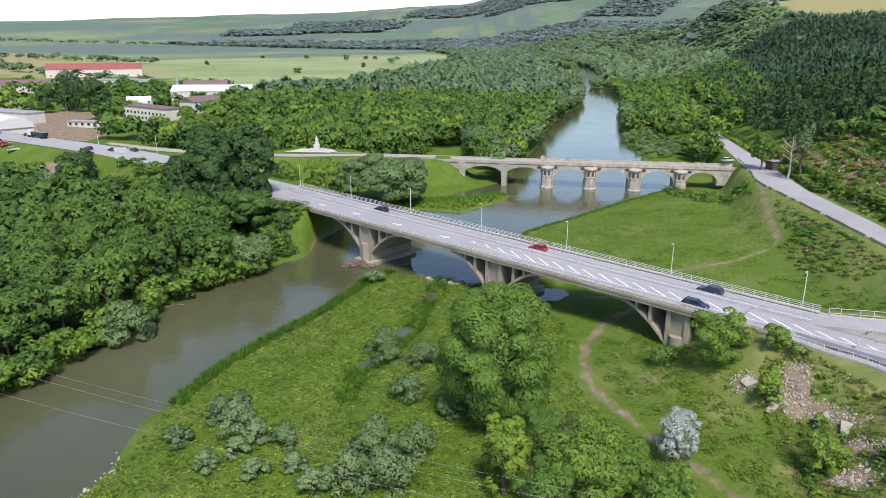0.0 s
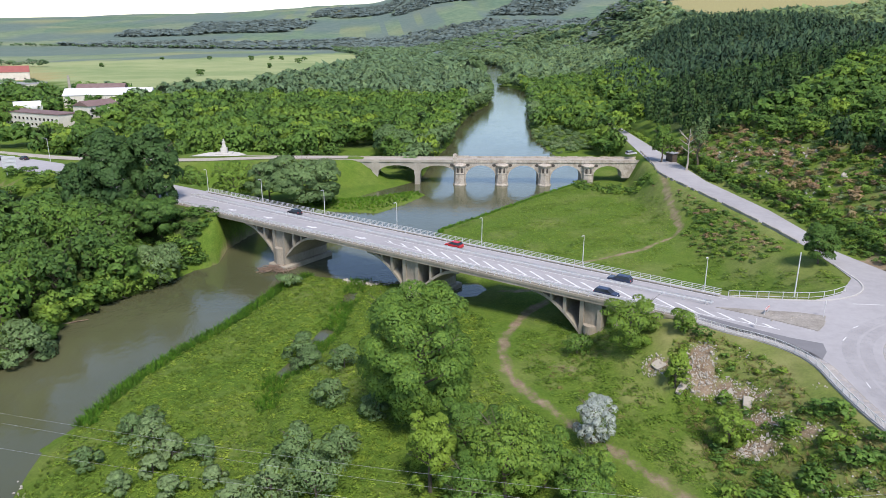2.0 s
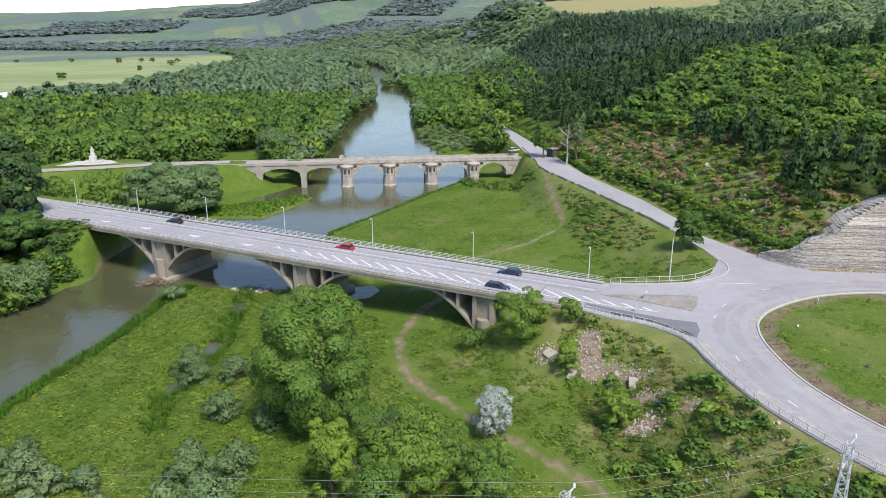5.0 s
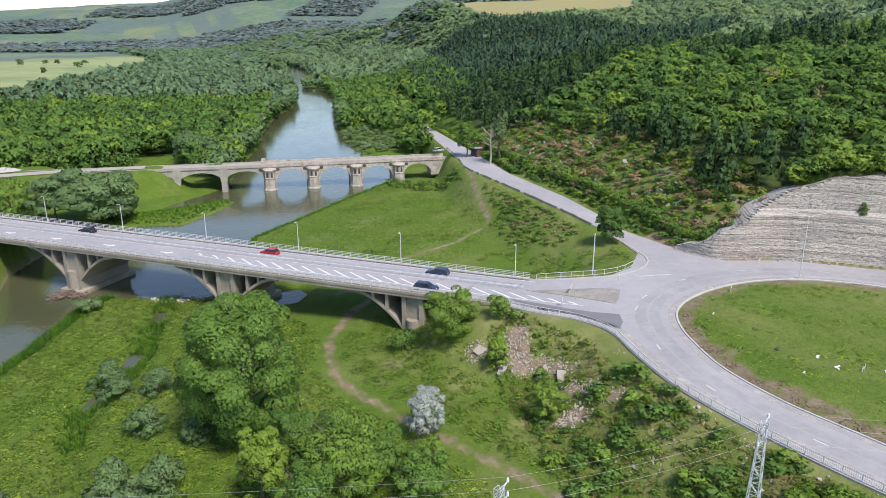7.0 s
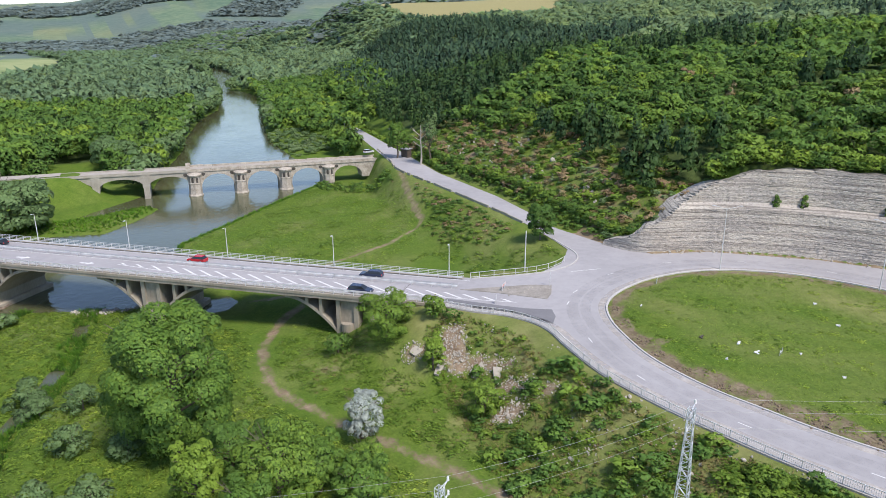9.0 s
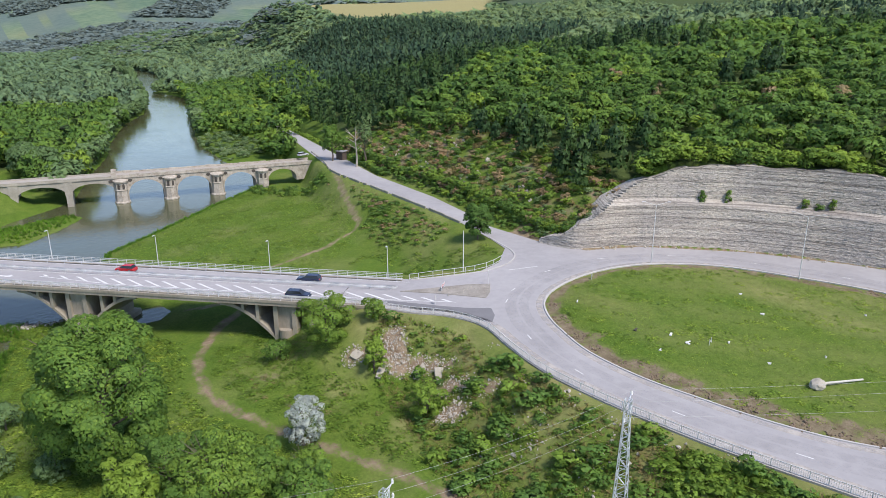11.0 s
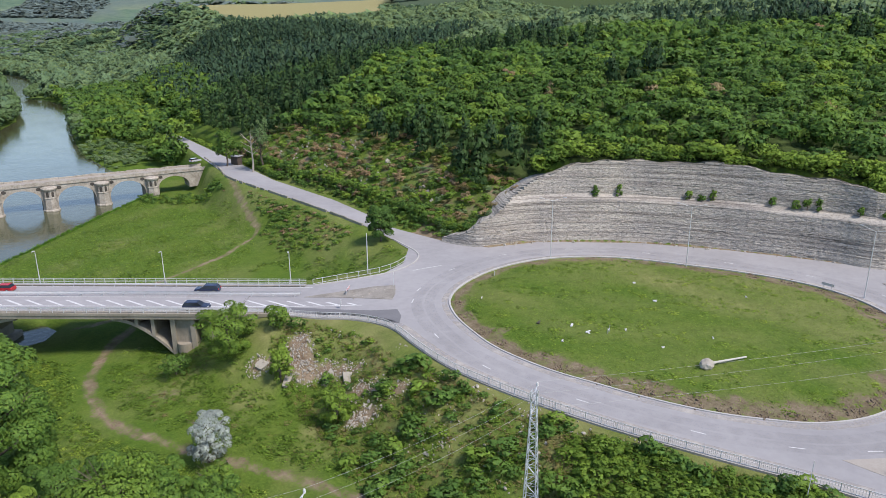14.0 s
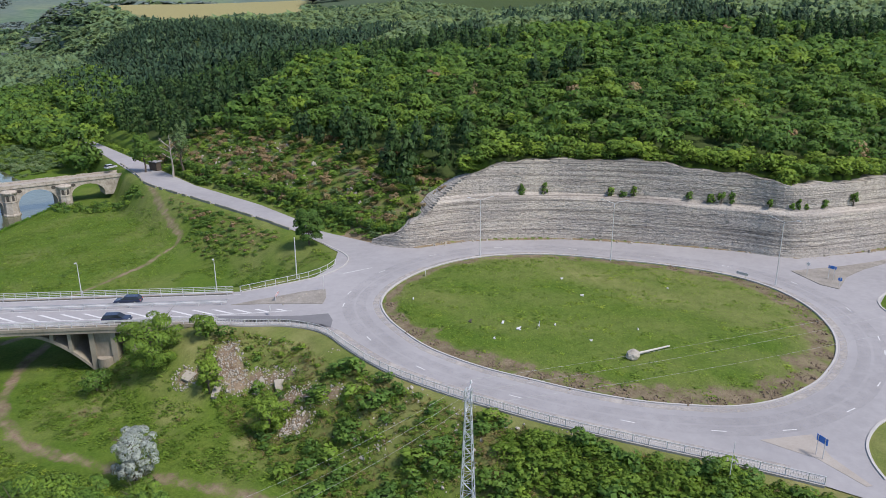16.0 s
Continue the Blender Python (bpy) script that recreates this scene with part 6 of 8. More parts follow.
tagged(jam, "tangled brown driftwood piled against the bridge pier", "driftwood")
for x, y, ln, turn in ((-58.6, 141.5, 5.0, 20), (-53.2, 155.2, 3.0, -30), (-74, 101, 4.5, 10)):
    bm = bmesh.new()
    tube(bm, (-ln / 2, 0, 0.1), (ln / 2, 0, 0.25), 0.16, 0.07, 7)
    for k in range(4):
        q = -ln / 3 + k * ln / 5
        tube(bm, (q, 0, 0.15), (q + rng.uniform(0, 0.7), rng.uniform(-1, 1), rng.uniform(0.2, 0.9)), 0.06, 0.02, 5)
    ob = part("driftwood", bm, M_DRIFT, None)
    ob.matrix_basis = pose(x, y, 0, 0, 0, turn)
    tagged(ob, "stranded pale driftwood branch in the shallows", "driftwood")


def slab(x, y, size, turn, tilt, lean, label):
    """A broken concrete slab lying on the slope."""
    rng = random.Random(int(x * 10))
    w, d, h = size
    bm = bmesh.new()
    out = [(-0.5, -0.45), (-0.1, -0.52), (0.42, -0.46), (0.5, -0.05), (0.44, 0.5), (-0.2, 0.46), (-0.52, 0.3)]
    out = [(a * w * rng.uniform(0.93, 1.05), b * d * rng.uniform(0.9, 1.08)) for a, b in out]
    lo, hi = [bm.verts.new((a, b, -h)) for a, b in out], [bm.verts.new((a * 0.98, b * 0.97, 0)) for a, b in out]
    bm.faces.new(hi)
    bm.faces.new(lo[::-1])
    for i in range(7):
        bm.faces.new((lo[i], lo[(i + 1) % 7], hi[(i + 1) % 7], hi[i]))
    ob = part("concrete_slab", bm, M_CONC2, None)
    ob.matrix_basis = pose(x, y, float(height(np.array([x]), np.array([y]))[0]) + 0.2, tilt, lean, turn)
    return tagged(ob, label, "slab", "broken slabs")


slab(48.2, 90.3, (4.2, 1.1, 0.3), 38, 8, -18, "long broken concrete slab on the rubble slope")
slab(52.7, 85.7, (3.6, 1.3, 0.25), 24, 6, -24, "tilted broken concrete slab on the rubble slope")
slab(53.9, 81.8, (2.8, 2.0, 0.3), 60, 10, -22, "broad broken concrete slab among bushes")
slab(46.5, 95.3, (2.6, 1.8, 0.3), 15, 14, -16, "pale broken concrete slab under the bridge end")


def billboard(x, y, turn):
    """A large board on two posts, seen from behind."""
    ob = new("billboard")
    z = float(height(np.array([x]), np.array([y]))[0])
    ob.matrix_basis = pose(x, y, z, 0, 0, turn)
    for e in (-1.1, 1.1):
        bm = bmesh.new()
        tube(bm, (e, 0, -0.3), (e, 0, 2.4), 0.12, 0.1, 8)
        part("post", bm, M_STEEL, ob)
    bm = bmesh.new()
    box(bm, (4.2, 0.12, 4.0), (0, 0, 4.2))
    part("panel", bm, M_LAMP, ob, "plain grey-blue back of the board")
    for k in (2.9, 4.2, 5.5):
        bm = bmesh.new()
        box(bm, (4.2, 0.1, 0.12), (0, -0.11, k))
        part("rail", bm, M_STEEL, ob)
    return tagged(ob, "grey-blue roadside billboard seen from behind", "billboard")


billboard(-118.0, 254.6, 20)
gz = lambda x, y: float(height(np.array([x]), np.array([y]))[0]) + 0.05
car(-188.2, 300.6, gz(-188.2, 300.6), 35, M_CAR_RED, "red car parked in the roadside yard", "saloon")
car(-181.1, 293.9, gz(-181.1, 293.9), 30, M_CAR_WHITE, "silver car parked in the roadside yard", "estate", 4.8)
# ---------------------------------------------------------------- trees
def leaf_cloud(rng, n, size, lobes, up=0.45):
    """n leaf clumps of about that size on the shells of lobes (centre, radii): corners, three to a leaf, and each leaf's rounding direction."""
    n, m = int(1.45 * n), 5 * n
    C, R = np.array([c for c, _ in lobes], float), np.array([r for _, r in lobes], float)
    vol = R[:, 0] * R[:, 1] + R[:, 0] * R[:, 2]
    pick = rng.choice(len(lobes), m, p=vol / vol.sum())
    d = rng.normal(size=(m, 3))
    d /= np.linalg.norm(d, axis=1)[:, None]
    d[:, 2] = np.where(d[:, 2] < -0.35, -d[:, 2], d[:, 2])
    p = C[pick] + d * R[pick] * rng.uniform(0.84, 1.08, (m, 1))
    buried = np.zeros(m, bool)
    for c, r in zip(C, R):                                # clumps hidden inside another lobe
        buried |= (((p - c) / (r * 0.8)) ** 2).sum(1) < 1
    order = np.argsort(buried & (rng.uniform(size=m) > 0.10), kind="stable")[:n]
    p, d, buried = p[order], d[order], buried[order][:, None]
    nrm = d + np.array([0, 0, 0.22 * up]) + rng.normal(size=(n, 3)) * 0.40
    nrm /= np.linalg.norm(nrm, axis=1)[:, None]
    t = np.cross(nrm, rng.normal(size=(n, 3)))
    t /= np.linalg.norm(t, axis=1)[:, None]
    b = np.cross(nrm, t)
    s = size * rng.uniform(0.55, 1.3, (n, 1)) / 2 * np.where(buried, 1.7, 1.0)
    s2 = s * rng.uniform(0.55, 1.0, (n, 1))
    k = rng.uniform(-0.6, 0.6, (n, 1))
    mid = np.average([c for c, _ in lobes], axis=0)
    out = (p - mid) / np.abs(p - mid).max(axis=0)
    dome = d * 0.7 + out * 0.6 + np.array([0, 0, up * 0.45]) + rng.normal(size=(n, 3)) * 0.13
    dome /= np.linalg.norm(dome, axis=1)[:, None]
    return np.stack([p - t * s - b * s2 * 0.7, p + t * s - b * s2 * 0.7, p + t * s * k + b * s2 * 1.3], 1).reshape(-1, 3), dome


def broad_lobes(rng, k=11, low=0.25, small=0.13, large=0.22, peak=0.5, ragged=0.0):
    """Lobes of a crown one unit wide each way and one high."""
    out = [((0, 0, 0.56), (0.28, 0.28, 0.32))]
    for i in range(k):
        a, z = rng.uniform(0, 6.28), low + (0.9 - low) * rng.uniform(0, 1) ** 0.85
        rad = 0.36 * math.sqrt(max(0.06, 1 - ((z - peak) / 0.52) ** 2)) * rng.uniform(0.75, 1.08 + ragged)
        r = rng.uniform(small, large)
        out.append(((math.cos(a) * rad, math.sin(a) * rad, z), (r, r, r * 0.8)))
    return out


def pine_lobes(rng):
    out = []
    for i in range(7):
        z = 0.30 + 0.66 * i / 6
        r = 0.30 * (1 - 0.74 * (i / 6) ** 1.3)
        for k in range(3 if i < 5 else 1):
            a = rng.uniform(0, 6.28)
            o = r * 0.5 if i < 5 else 0
            out.append(((math.cos(a) * o, math.sin(a) * o, z + rng.uniform(-0.03, 0.03)), (r * 0.7, r * 0.7, 0.06)))
    return out


def column_lobes(rng, k=26):
    """A tall poplar-like crown."""
    out = [((0, 0, 0.5), (0.25, 0.25, 0.4))]
    for i in range(k):
        a, z = rng.uniform(0, 6.28), rng.uniform(0.14, 0.93)
        rad = 0.33 * math.sqrt(max(0.08, 1 - ((z - 0.42) / 0.6) ** 2)) * rng.uniform(0.7, 1.1)
        r = rng.uniform(0.09, 0.15)
        out.append(((math.cos(a) * rad, math.sin(a) * rad, z), (r, r, r * 0.75)))
    return out


def crowns(count, n, size, seed, make=broad_lobes, up=0.45, **kw):
    rng = np.random.RandomState(seed)
    return [leaf_cloud(rng, n, size, make(rng, **kw), up) for _ in range(count)]


def scatter(poly, spacing, seed, keep=None):
    rng = np.random.RandomState(seed)
    xs, ys = [p[0] for p in poly], [p[1] for p in poly]
    gx, gy = np.meshgrid(np.arange(min(xs), max(xs), spacing), np.arange(min(ys), max(ys), spacing))
    gx = gx.ravel() + rng.uniform(-0.48, 0.48, gx.size) * spacing
    gy = gy.ravel() + rng.uniform(-0.48, 0.48, gy.size) * spacing
    k = inside(poly, gx, gy)
    if spacing > 5:
        k &= ~inside(RIVER, gx, gy)
    if keep is not None:
        k &= keep(gx, gy)
    return gx[k], gy[k]


def wood(name, x, y, forms, wide, tall, material, seed, tint=(0, 1), label="", category="trees", sink=0.3, patch=70):
    """Many plants as one mesh: forms are unit crowns, wide and tall the ranges of their sizes."""
    rng = np.random.RandomState(seed)
    z = height(x, y)
    vs, ts, ds = [], [], []
    drift = (0.3 * rough_noise(x, y, patch, seed + 500) + 0.2 * rough_noise(x, y, patch * 0.3, seed + 501)) * (tint[1] - tint[0])
    for i in range(len(x)):
        f, u = forms[rng.randint(len(forms))]
        a = rng.uniform(0, 6.28)
        c, s = math.cos(a), math.sin(a)
        q = rng.uniform(0, 1)
        hgt = tall[0] + (tall[1] - tall[0]) * q
        wd = wide[0] + (wide[1] - wide[0]) * np.clip(q + rng.uniform(-0.35, 0.35), 0, 1)
        g = np.empty_like(f)
        g[:, 0] = (f[:, 0] * c - f[:, 1] * s) * wd + x[i]
        g[:, 1] = (f[:, 0] * s + f[:, 1] * c) * wd + y[i]
        g[:, 2] = f[:, 2] * hgt + z[i] - sink
        vs.append(g)
        ds.append(np.stack([u[:, 0] * c - u[:, 1] * s, u[:, 0] * s + u[:, 1] * c, u[:, 2]], 1))
        ts.append(np.full(len(u), np.clip(rng.normal((tint[0] + tint[1]) / 2, (tint[1] - tint[0]) / 3.6) + drift[i], 0, 1)))
    ob = link_mesh(name, leaf_mesh(name, np.concatenate(vs), np.concatenate(ts), np.concatenate(ds)), material)
    return tagged(ob, label, category, kind="stuff")


def blades(name, x, y, tall, wide, material, seed, label, per=3, tint=(0, 1), category="grass", lean=0.35):
    """Tufts of upright leaves as one mesh."""
    rng = np.random.RandomState(seed)
    n = len(x) * per
    px, py = np.repeat(x, per) + rng.normal(size=n) * wide * 0.5, np.repeat(y, per) + rng.normal(size=n) * wide * 0.5
    pz = np.repeat(height(x, y), per) - 0.05
    a = rng.uniform(0, 6.28, n)
    h = rng.uniform(*tall, n)
    w = wide * rng.uniform(0.5, 1.1, n) / 2
    t = np.stack([np.cos(a), np.sin(a), 0 * a], 1)
    p = np.stack([px, py, pz], 1)
    u = np.stack([rng.normal(size=n) * lean, rng.normal(size=n) * lean, np.ones(n)], 1) * h[:, None]
    v = np.stack([p - t * w[:, None], p + t * w[:, None], p + u], 1).reshape(-1, 3)
    tt = np.repeat(np.clip(rng.normal(sum(tint) / 2, (tint[1] - tint[0]) / 3, len(x)), 0, 1), per)
    dome = np.stack([rng.normal(size=n) * 0.3, rng.normal(size=n) * 0.3, np.ones(n)], 1)
    ob = link_mesh(name, leaf_mesh(name, v, tt, dome / np.linalg.norm(dome, axis=1)[:, None]), material)
    return tagged(ob, label, category, kind="stuff")


def limbs(bm, rng, h, w, r, bare=0.3, count=9):
    """A tapered, slightly bent trunk with rising limbs."""
    pts = [Vector((0, 0, -0.4))]
    for i in range(1, 6):
        pts.append(Vector((rng.normal() * 0.012 * h, rng.normal() * 0.012 * h, h * 0.86 * i / 5)))
    for i in range(5):
        tube(bm, pts[i], pts[i + 1], r * (1 - 0.17 * i), r * (1 - 0.17 * (i + 1)), 7)
    for i in range(count):
        z = h * (bare + (0.75 - bare) * i / count)
        a = i * 2.4 + rng.uniform(-0.4, 0.4)
        ln = w * rng.uniform(0.26, 0.42)
        base = Vector((0, 0, z))
        tip = base + Vector((math.cos(a) * ln, math.sin(a) * ln, ln * rng.uniform(0.45, 0.9)))
        k = base.lerp(tip, 0.5) + Vector((0, 0, -0.06 * ln))
        tube(bm, base, k, r * 0.4, r * 0.26, 5)
        tube(bm, k, tip, r * 0.26, r * 0.08, 4)
        for e in (-0.6, 0.6):
            tube(bm, k, k + Vector((math.cos(a + e) * ln * 0.5, math.sin(a + e) * ln * 0.5, ln * 0.35)), r * 0.18, r * 0.05, 3)


def plant(name, x, y, h, w, n, leaf, material, seed, label, category="tree", trunk=0.0, make=broad_lobes, tint=0.5, group="", foot=None, **kw):
    """One tree or bush with its trunk and crown, standing on the ground at (x, y)."""
    rng = np.random.RandomState(seed)
    ob = new(name)
    z = float(height(np.array([x]), np.array([y]))[0]) if foot is None else foot
    ob.matrix_basis = pose(x, y, z)
    bm = bmesh.new()
    r = trunk or 0.022 * h + 0.05
    limbs(bm, rng, h * 0.95, w, r, 0.18 if category == "bush" else 0.3, 6 if category == "bush" else 10)
    part("trunk" if category != "bush" else "stem", bm, M_BARK, ob)
    lobes = [((c[0] * w, c[1] * w, c[2] * h), (q[0] * w, q[1] * w, q[2] * h)) for c, q in make(rng, **kw)]
    v, dome = leaf_cloud(rng, n, leaf, lobes, 0.6)
    t = np.clip(tint + rng.normal(size=len(dome)) * 0.1, 0, 1)
    link_mesh("crown", leaf_mesh("crown", v, t, dome), material, ob)
    return tagged(ob, label, category, group)


CROWN_H = crowns(7, 205, 0.135, 71, k=15, small=0.12, large=0.21, low=0.12)
CROWN_A = crowns(6, 300, 0.115, 1, k=18, small=0.12, large=0.20)
CROWN_M = crowns(6, 150, 0.165, 7, k=14, small=0.13, large=0.22)
CROWN_B = crowns(6, 340, 0.115, 2, k=20, small=0.10, large=0.18)
CROWN_C = crowns(6, 56, 0.26, 3, k=9, small=0.15, large=0.25, up=1.0)
CROWN_E = crowns(5, 27, 0.36, 19, k=8, small=0.16, large=0.26, up=1.4)
CROWN_F = crowns(6, 7, 0.72, 29, k=4, small=0.24, large=0.34, up=3.0)
CROWN_D = crowns(5, 18, 0.46, 9, k=6, small=0.2, large=0.3, up=2.6)
PINE_A = crowns(6, 170, 0.125, 4, make=pine_lobes)
PINE_C = crowns(5, 44, 0.24, 14, make=pine_lobes)
SCRUB = crowns(6, 100, 0.19, 5, k=10, low=0.12)
MOUND = crowns(8, 26, 0.17, 6, k=9, low=0.05, peak=0.25, small=0.16, large=0.3, up=1.2)

off_road = lambda x, y: line_dist(HIGHWAY, x, y)[0] > 14

# single trees along the left bank, copied from a few grown ones
grown = []
for i in range(5):
    grown.append(plant("broadleaf_tree", -75 - 7 * i, 120 + 13 * i, 11.5 + i * 0.6, 10.5 + 0.5 * (i % 3), 900, 0.86, M_LEAF, 40 + i,
                       "green broadleaf tree in the riverside wood", "tree", tint=0.04 + 0.13 * i, group="riverside trees", k=26, small=0.08, large=0.15))
rng = np.random.RandomState(77)
x, y = scatter(LEFT_WOOD, 6.6, 21, lambda a, b: off_road(a, b) & ~inside(MEADOW_LEFT, a, b) & ~((a > -60) & (b > 170)))
d_bank = line_dist(LEFT_BANK, x, y)[0]
z = height(x, y)
order = np.argsort(d_bank)
for j in order[:170]:
    s = rng.uniform(0.7, 1.12)
    copy_thing(grown[rng.randint(5)], pose(x[j], y[j], z[j], 0, 0, rng.uniform(0, 360)) @ Matrix.Diagonal((s * rng.uniform(0.9, 1.15), s, s * rng.uniform(0.8, 1.15), 1)))
rest = order[170:]
if len(rest):
    wood("riverside_wood", x[rest], y[rest], CROWN_M, (9, 13), (8, 13), M_LEAF, 11, (0.0, 0.6), "dense green broadleaf trees behind the river bank")
# low bushes along the foot of the bank
bx, by = [], []
for px_, py_ in dense(LEFT_BANK[3:11], 1.5):
    o = rng.uniform(-1.0, 3.4)
    bx.append(px_ - 0.9 * o)
    by.append(py_ + 0.35 * o)
wood("bank_bushes", np.array(bx), np.array(by), CROWN_B, (4, 8), (3, 7), M_LEAF, 22, (0.2, 1.0), "low green bushes hanging over the water", "bushes")

x, y = scatter([(-55, 160), (-44, 168), (-38, 178), (-37.5, 190), (-42, 196), (-52, 176)], 2.4, 123)
wood("bank_bushes", x, y, SCRUB, (2.4, 4.4), (1.0, 2.4), M_LEAF, 124, (0.0, 0.6), "low green scrub on the bank under the bridge end", "bushes", sink=0.15)
# bushes round the bridge's left abutment
x, y = scatter([(-62, 150), (-52, 158), (-45.5, 168), (-40.5, 178), (-40, 190), (-46, 200), (-60, 208), (-66, 190)], 3.6, 121, off_road)
wood("bank_bushes", x, y, CROWN_A, (4, 6.5), (2.5, 4.5), M_LEAF, 122, (0.0, 0.8), "dense green bushes round the bridge abutment", "bushes")

# poplars, willows and other single trees
plant("poplar_tree", -67.4, 202.3, 26, 19, 8000, 0.95, M_POPLAR, 50, "tall dark green poplar beside the bridge end", k=80, small=0.08, large=0.14, low=0.06, peak=0.42, tint=0.4)
plant("poplar_tree", -56.5, 203.5, 22, 15, 5500, 0.95, M_POPLAR, 51, "tall dark green poplar beside the bridge end", k=60, small=0.09, large=0.15, low=0.06, peak=0.42, tint=0.5)
plant("poplar_tree", -76.5, 204.5, 20, 14.0, 5000, 0.95, M_POPLAR, 52, "tall dark green poplar beside the bridge end", k=60, small=0.09, large=0.15, low=0.06, peak=0.42, tint=0.35)
plant("broadleaf_tree", -52, 187, 11.5, 14, 4200, 0.75, M_LEAF, 53, "round dark green tree at the bridge abutment", tint=0.12, k=34, small=0.08, large=0.14)
plant("willow_tree", -18.3, 237, 16.5, 28, 8000, 0.9, M_WILLOW, 54, "broad grey-green willow between the two bridges", tint=0.4, k=60, small=0.09, large=0.15, low=0.08)
plant("willow_tree", -29, 236, 14.5, 18, 4200, 0.85, M_WILLOW, 55, "grey-green willow between the two bridges", tint=0.2, k=26, small=0.08, large=0.14, low=0.12)
plant("broadleaf_tree", -42, 243.3, 13, 17, 2600, 0.7, M_LEAF, 56, "bright green broadleaf tree between the bridges", tint=0.75, k=28, small=0.08, large=0.15, low=0.15)
plant("broadleaf_tree", -55, 240, 9, 12, 1500, 0.7, M_LEAF, 57, "bright green broadleaf tree between the bridges", tint=0.6, k=22, low=0.15)
plant("bush", -61.1, 124.6, 9.6, 12.0, 2600, 0.5, M_WILLOW, 58, "large grey-green willow bush at the water's edge", "bush", tint=0.55, k=30, small=0.08, large=0.15, low=0.1, peak=0.35)
plant("willow_tree", -47.5, 163.5, 9.5, 11, 2200, 0.55, M_WILLOW, 59, "grey-green willow leaning over the river", tint=0.6, k=26, low=0.12)
plant("bush", -16.4, 156, 3.6, 6.0, 700, 0.4, M_WILLOW, 60, "small grey-green willow bush on the spit", "bush", tint=0.5, low=0.1)
plant("broadleaf_tree", -131.4, 248.6, 14.5, 14, 2200, 0.8, M_POPLAR, 61, "dark green tree beside the highway", tint=0.3, k=24)
plant("broadleaf_tree", -150, 244, 10, 10, 1200, 0.8, M_LEAF, 62, "green tree beside the highway", tint=0.6, k=20)
plant("broadleaf_tree", 17, 320.2, 15.5, 18.5, 2600, 0.9, M_WILLOW, 63, "tall grey-green tree near the old bridge", tint=0.05, k=28, low=0.12)
plant("broadleaf_tree", 0.4, 372, 8.4, 8, 700, 0.8, M_LEAF, 64, "small round tree in a grassy clearing", tint=0.5)
plant("broadleaf_tree", 95.1, 128.2, 8.6, 7.4, 5200, 0.40, M_LEAF, 65, "small round green tree at the road junction", tint=0.25, k=44, small=0.1, large=0.16, low=0.14)
plant("broadleaf_tree", 112.8, 246.5, 14.5, 10, 2400, 0.55, M_LEAF, 66, "leafy green tree beside the road", tint=0.55, k=26, small=0.08, large=0.14)
plant("broadleaf_tree", 118, 229, 20, 9, 1300, 0.5, M_WILLOW, 67, "half-dead tall tree with a thin grey-green crown", tint=0.35, k=16, small=0.07, large=0.12, low=0.45, trunk=0.45)


def bare_tree(x, y, h, seed, label):
    rng = np.random.RandomState(seed)
    ob = new("bare_tree")
    ob.matrix_basis = pose(x, y, float(height(np.array([x]), np.array([y]))[0]))
    bm = bmesh.new()
    limbs(bm, rng, h, h * 0.62, 0.024 * h, 0.35, 9)
    part("trunk", bm, M_DEADWOOD, ob)
    return tagged(ob, label, "tree")


bare_tree(114.6, 229.7, 17, 3, "bare grey dead tree beside the road")
bare_tree(-131, 228, 13, 4, "bare grey tree beside the yard")
bare_tree(-124.5, 216, 15, 5, "bare grey tree beside the yard")
for i, (x, y, h, w) in enumerate(((-258, 486, 24, 13), (-248, 481, 26, 12), (-238, 485, 25, 13), (-229, 478, 21, 12), (-266, 474, 17, 12), (-205, 452, 13, 13), (-152, 420, 11, 12), (-128, 352, 9, 14), (-150, 372, 10, 16))):
    plant("poplar_tree" if i < 4 else "broadleaf_tree", x, y, h, w, 900, 1.3, M_POPLAR if i < 5 else M_LEAF, 600 + i, "tall dark poplar behind the yard" if i < 4 else "round green tree among the yards", tint=0.25 + 0.06 * i, k=22, low=0.08, peak=0.4)
x, y = scatter(MEADOW_LEFT, 4.2, 610, lambda a, b: rough_noise(a, b, 14, 611) > -0.1)
wood("meadow_bushes", x, y, CROWN_M, (3, 6.5), (1.5, 4.0), M_LEAF, 612, (0.4, 1.0), "low bright bushes on the grassy bank by the highway", "bushes")
x, y = scatter(BANK_MEADOW, 3.6, 613, lambda a, b: rough_noise(a, b, 15, 614) > -0.05)
wood("bank_bushes", x, y, CROWN_M, (2.5, 5), (1.2, 3.2), M_WILLOW, 615, (0.2, 1.0), "low grey-green bushes on the grassy river bank", "bushes")

# trees and bushes below the bridge
plant("broadleaf_tree", 7.9, 89.5, 21, 18.5, 26000, 0.40, M_LEAF, 70, "large full green broadleaf tree on the flood plain", tint=0.62, k=70, small=0.07, large=0.125, low=0.16, trunk=0.5)
plant("broadleaf_tree", 7.6, 73.2, 11.4, 7.6, 6500, 0.28, M_LEAF, 71, "slim yellow-green tree below the bridge", tint=1.0, k=44, small=0.06, large=0.11, low=0.1)
plant("broadleaf_tree", 16.4, 70.6, 11.6, 12.5, 10000, 0.30, M_LEAF, 72, "wide bright green tree in a thicket", tint=0.78, k=50, small=0.07, large=0.12, low=0.1)
plant("broadleaf_tree", 12.6, 79.1, 9.6, 8.2, 6000, 0.29, M_LEAF, 73, "green tree in a thicket", tint=0.45, k=36, small=0.07, large=0.12, low=0.1)
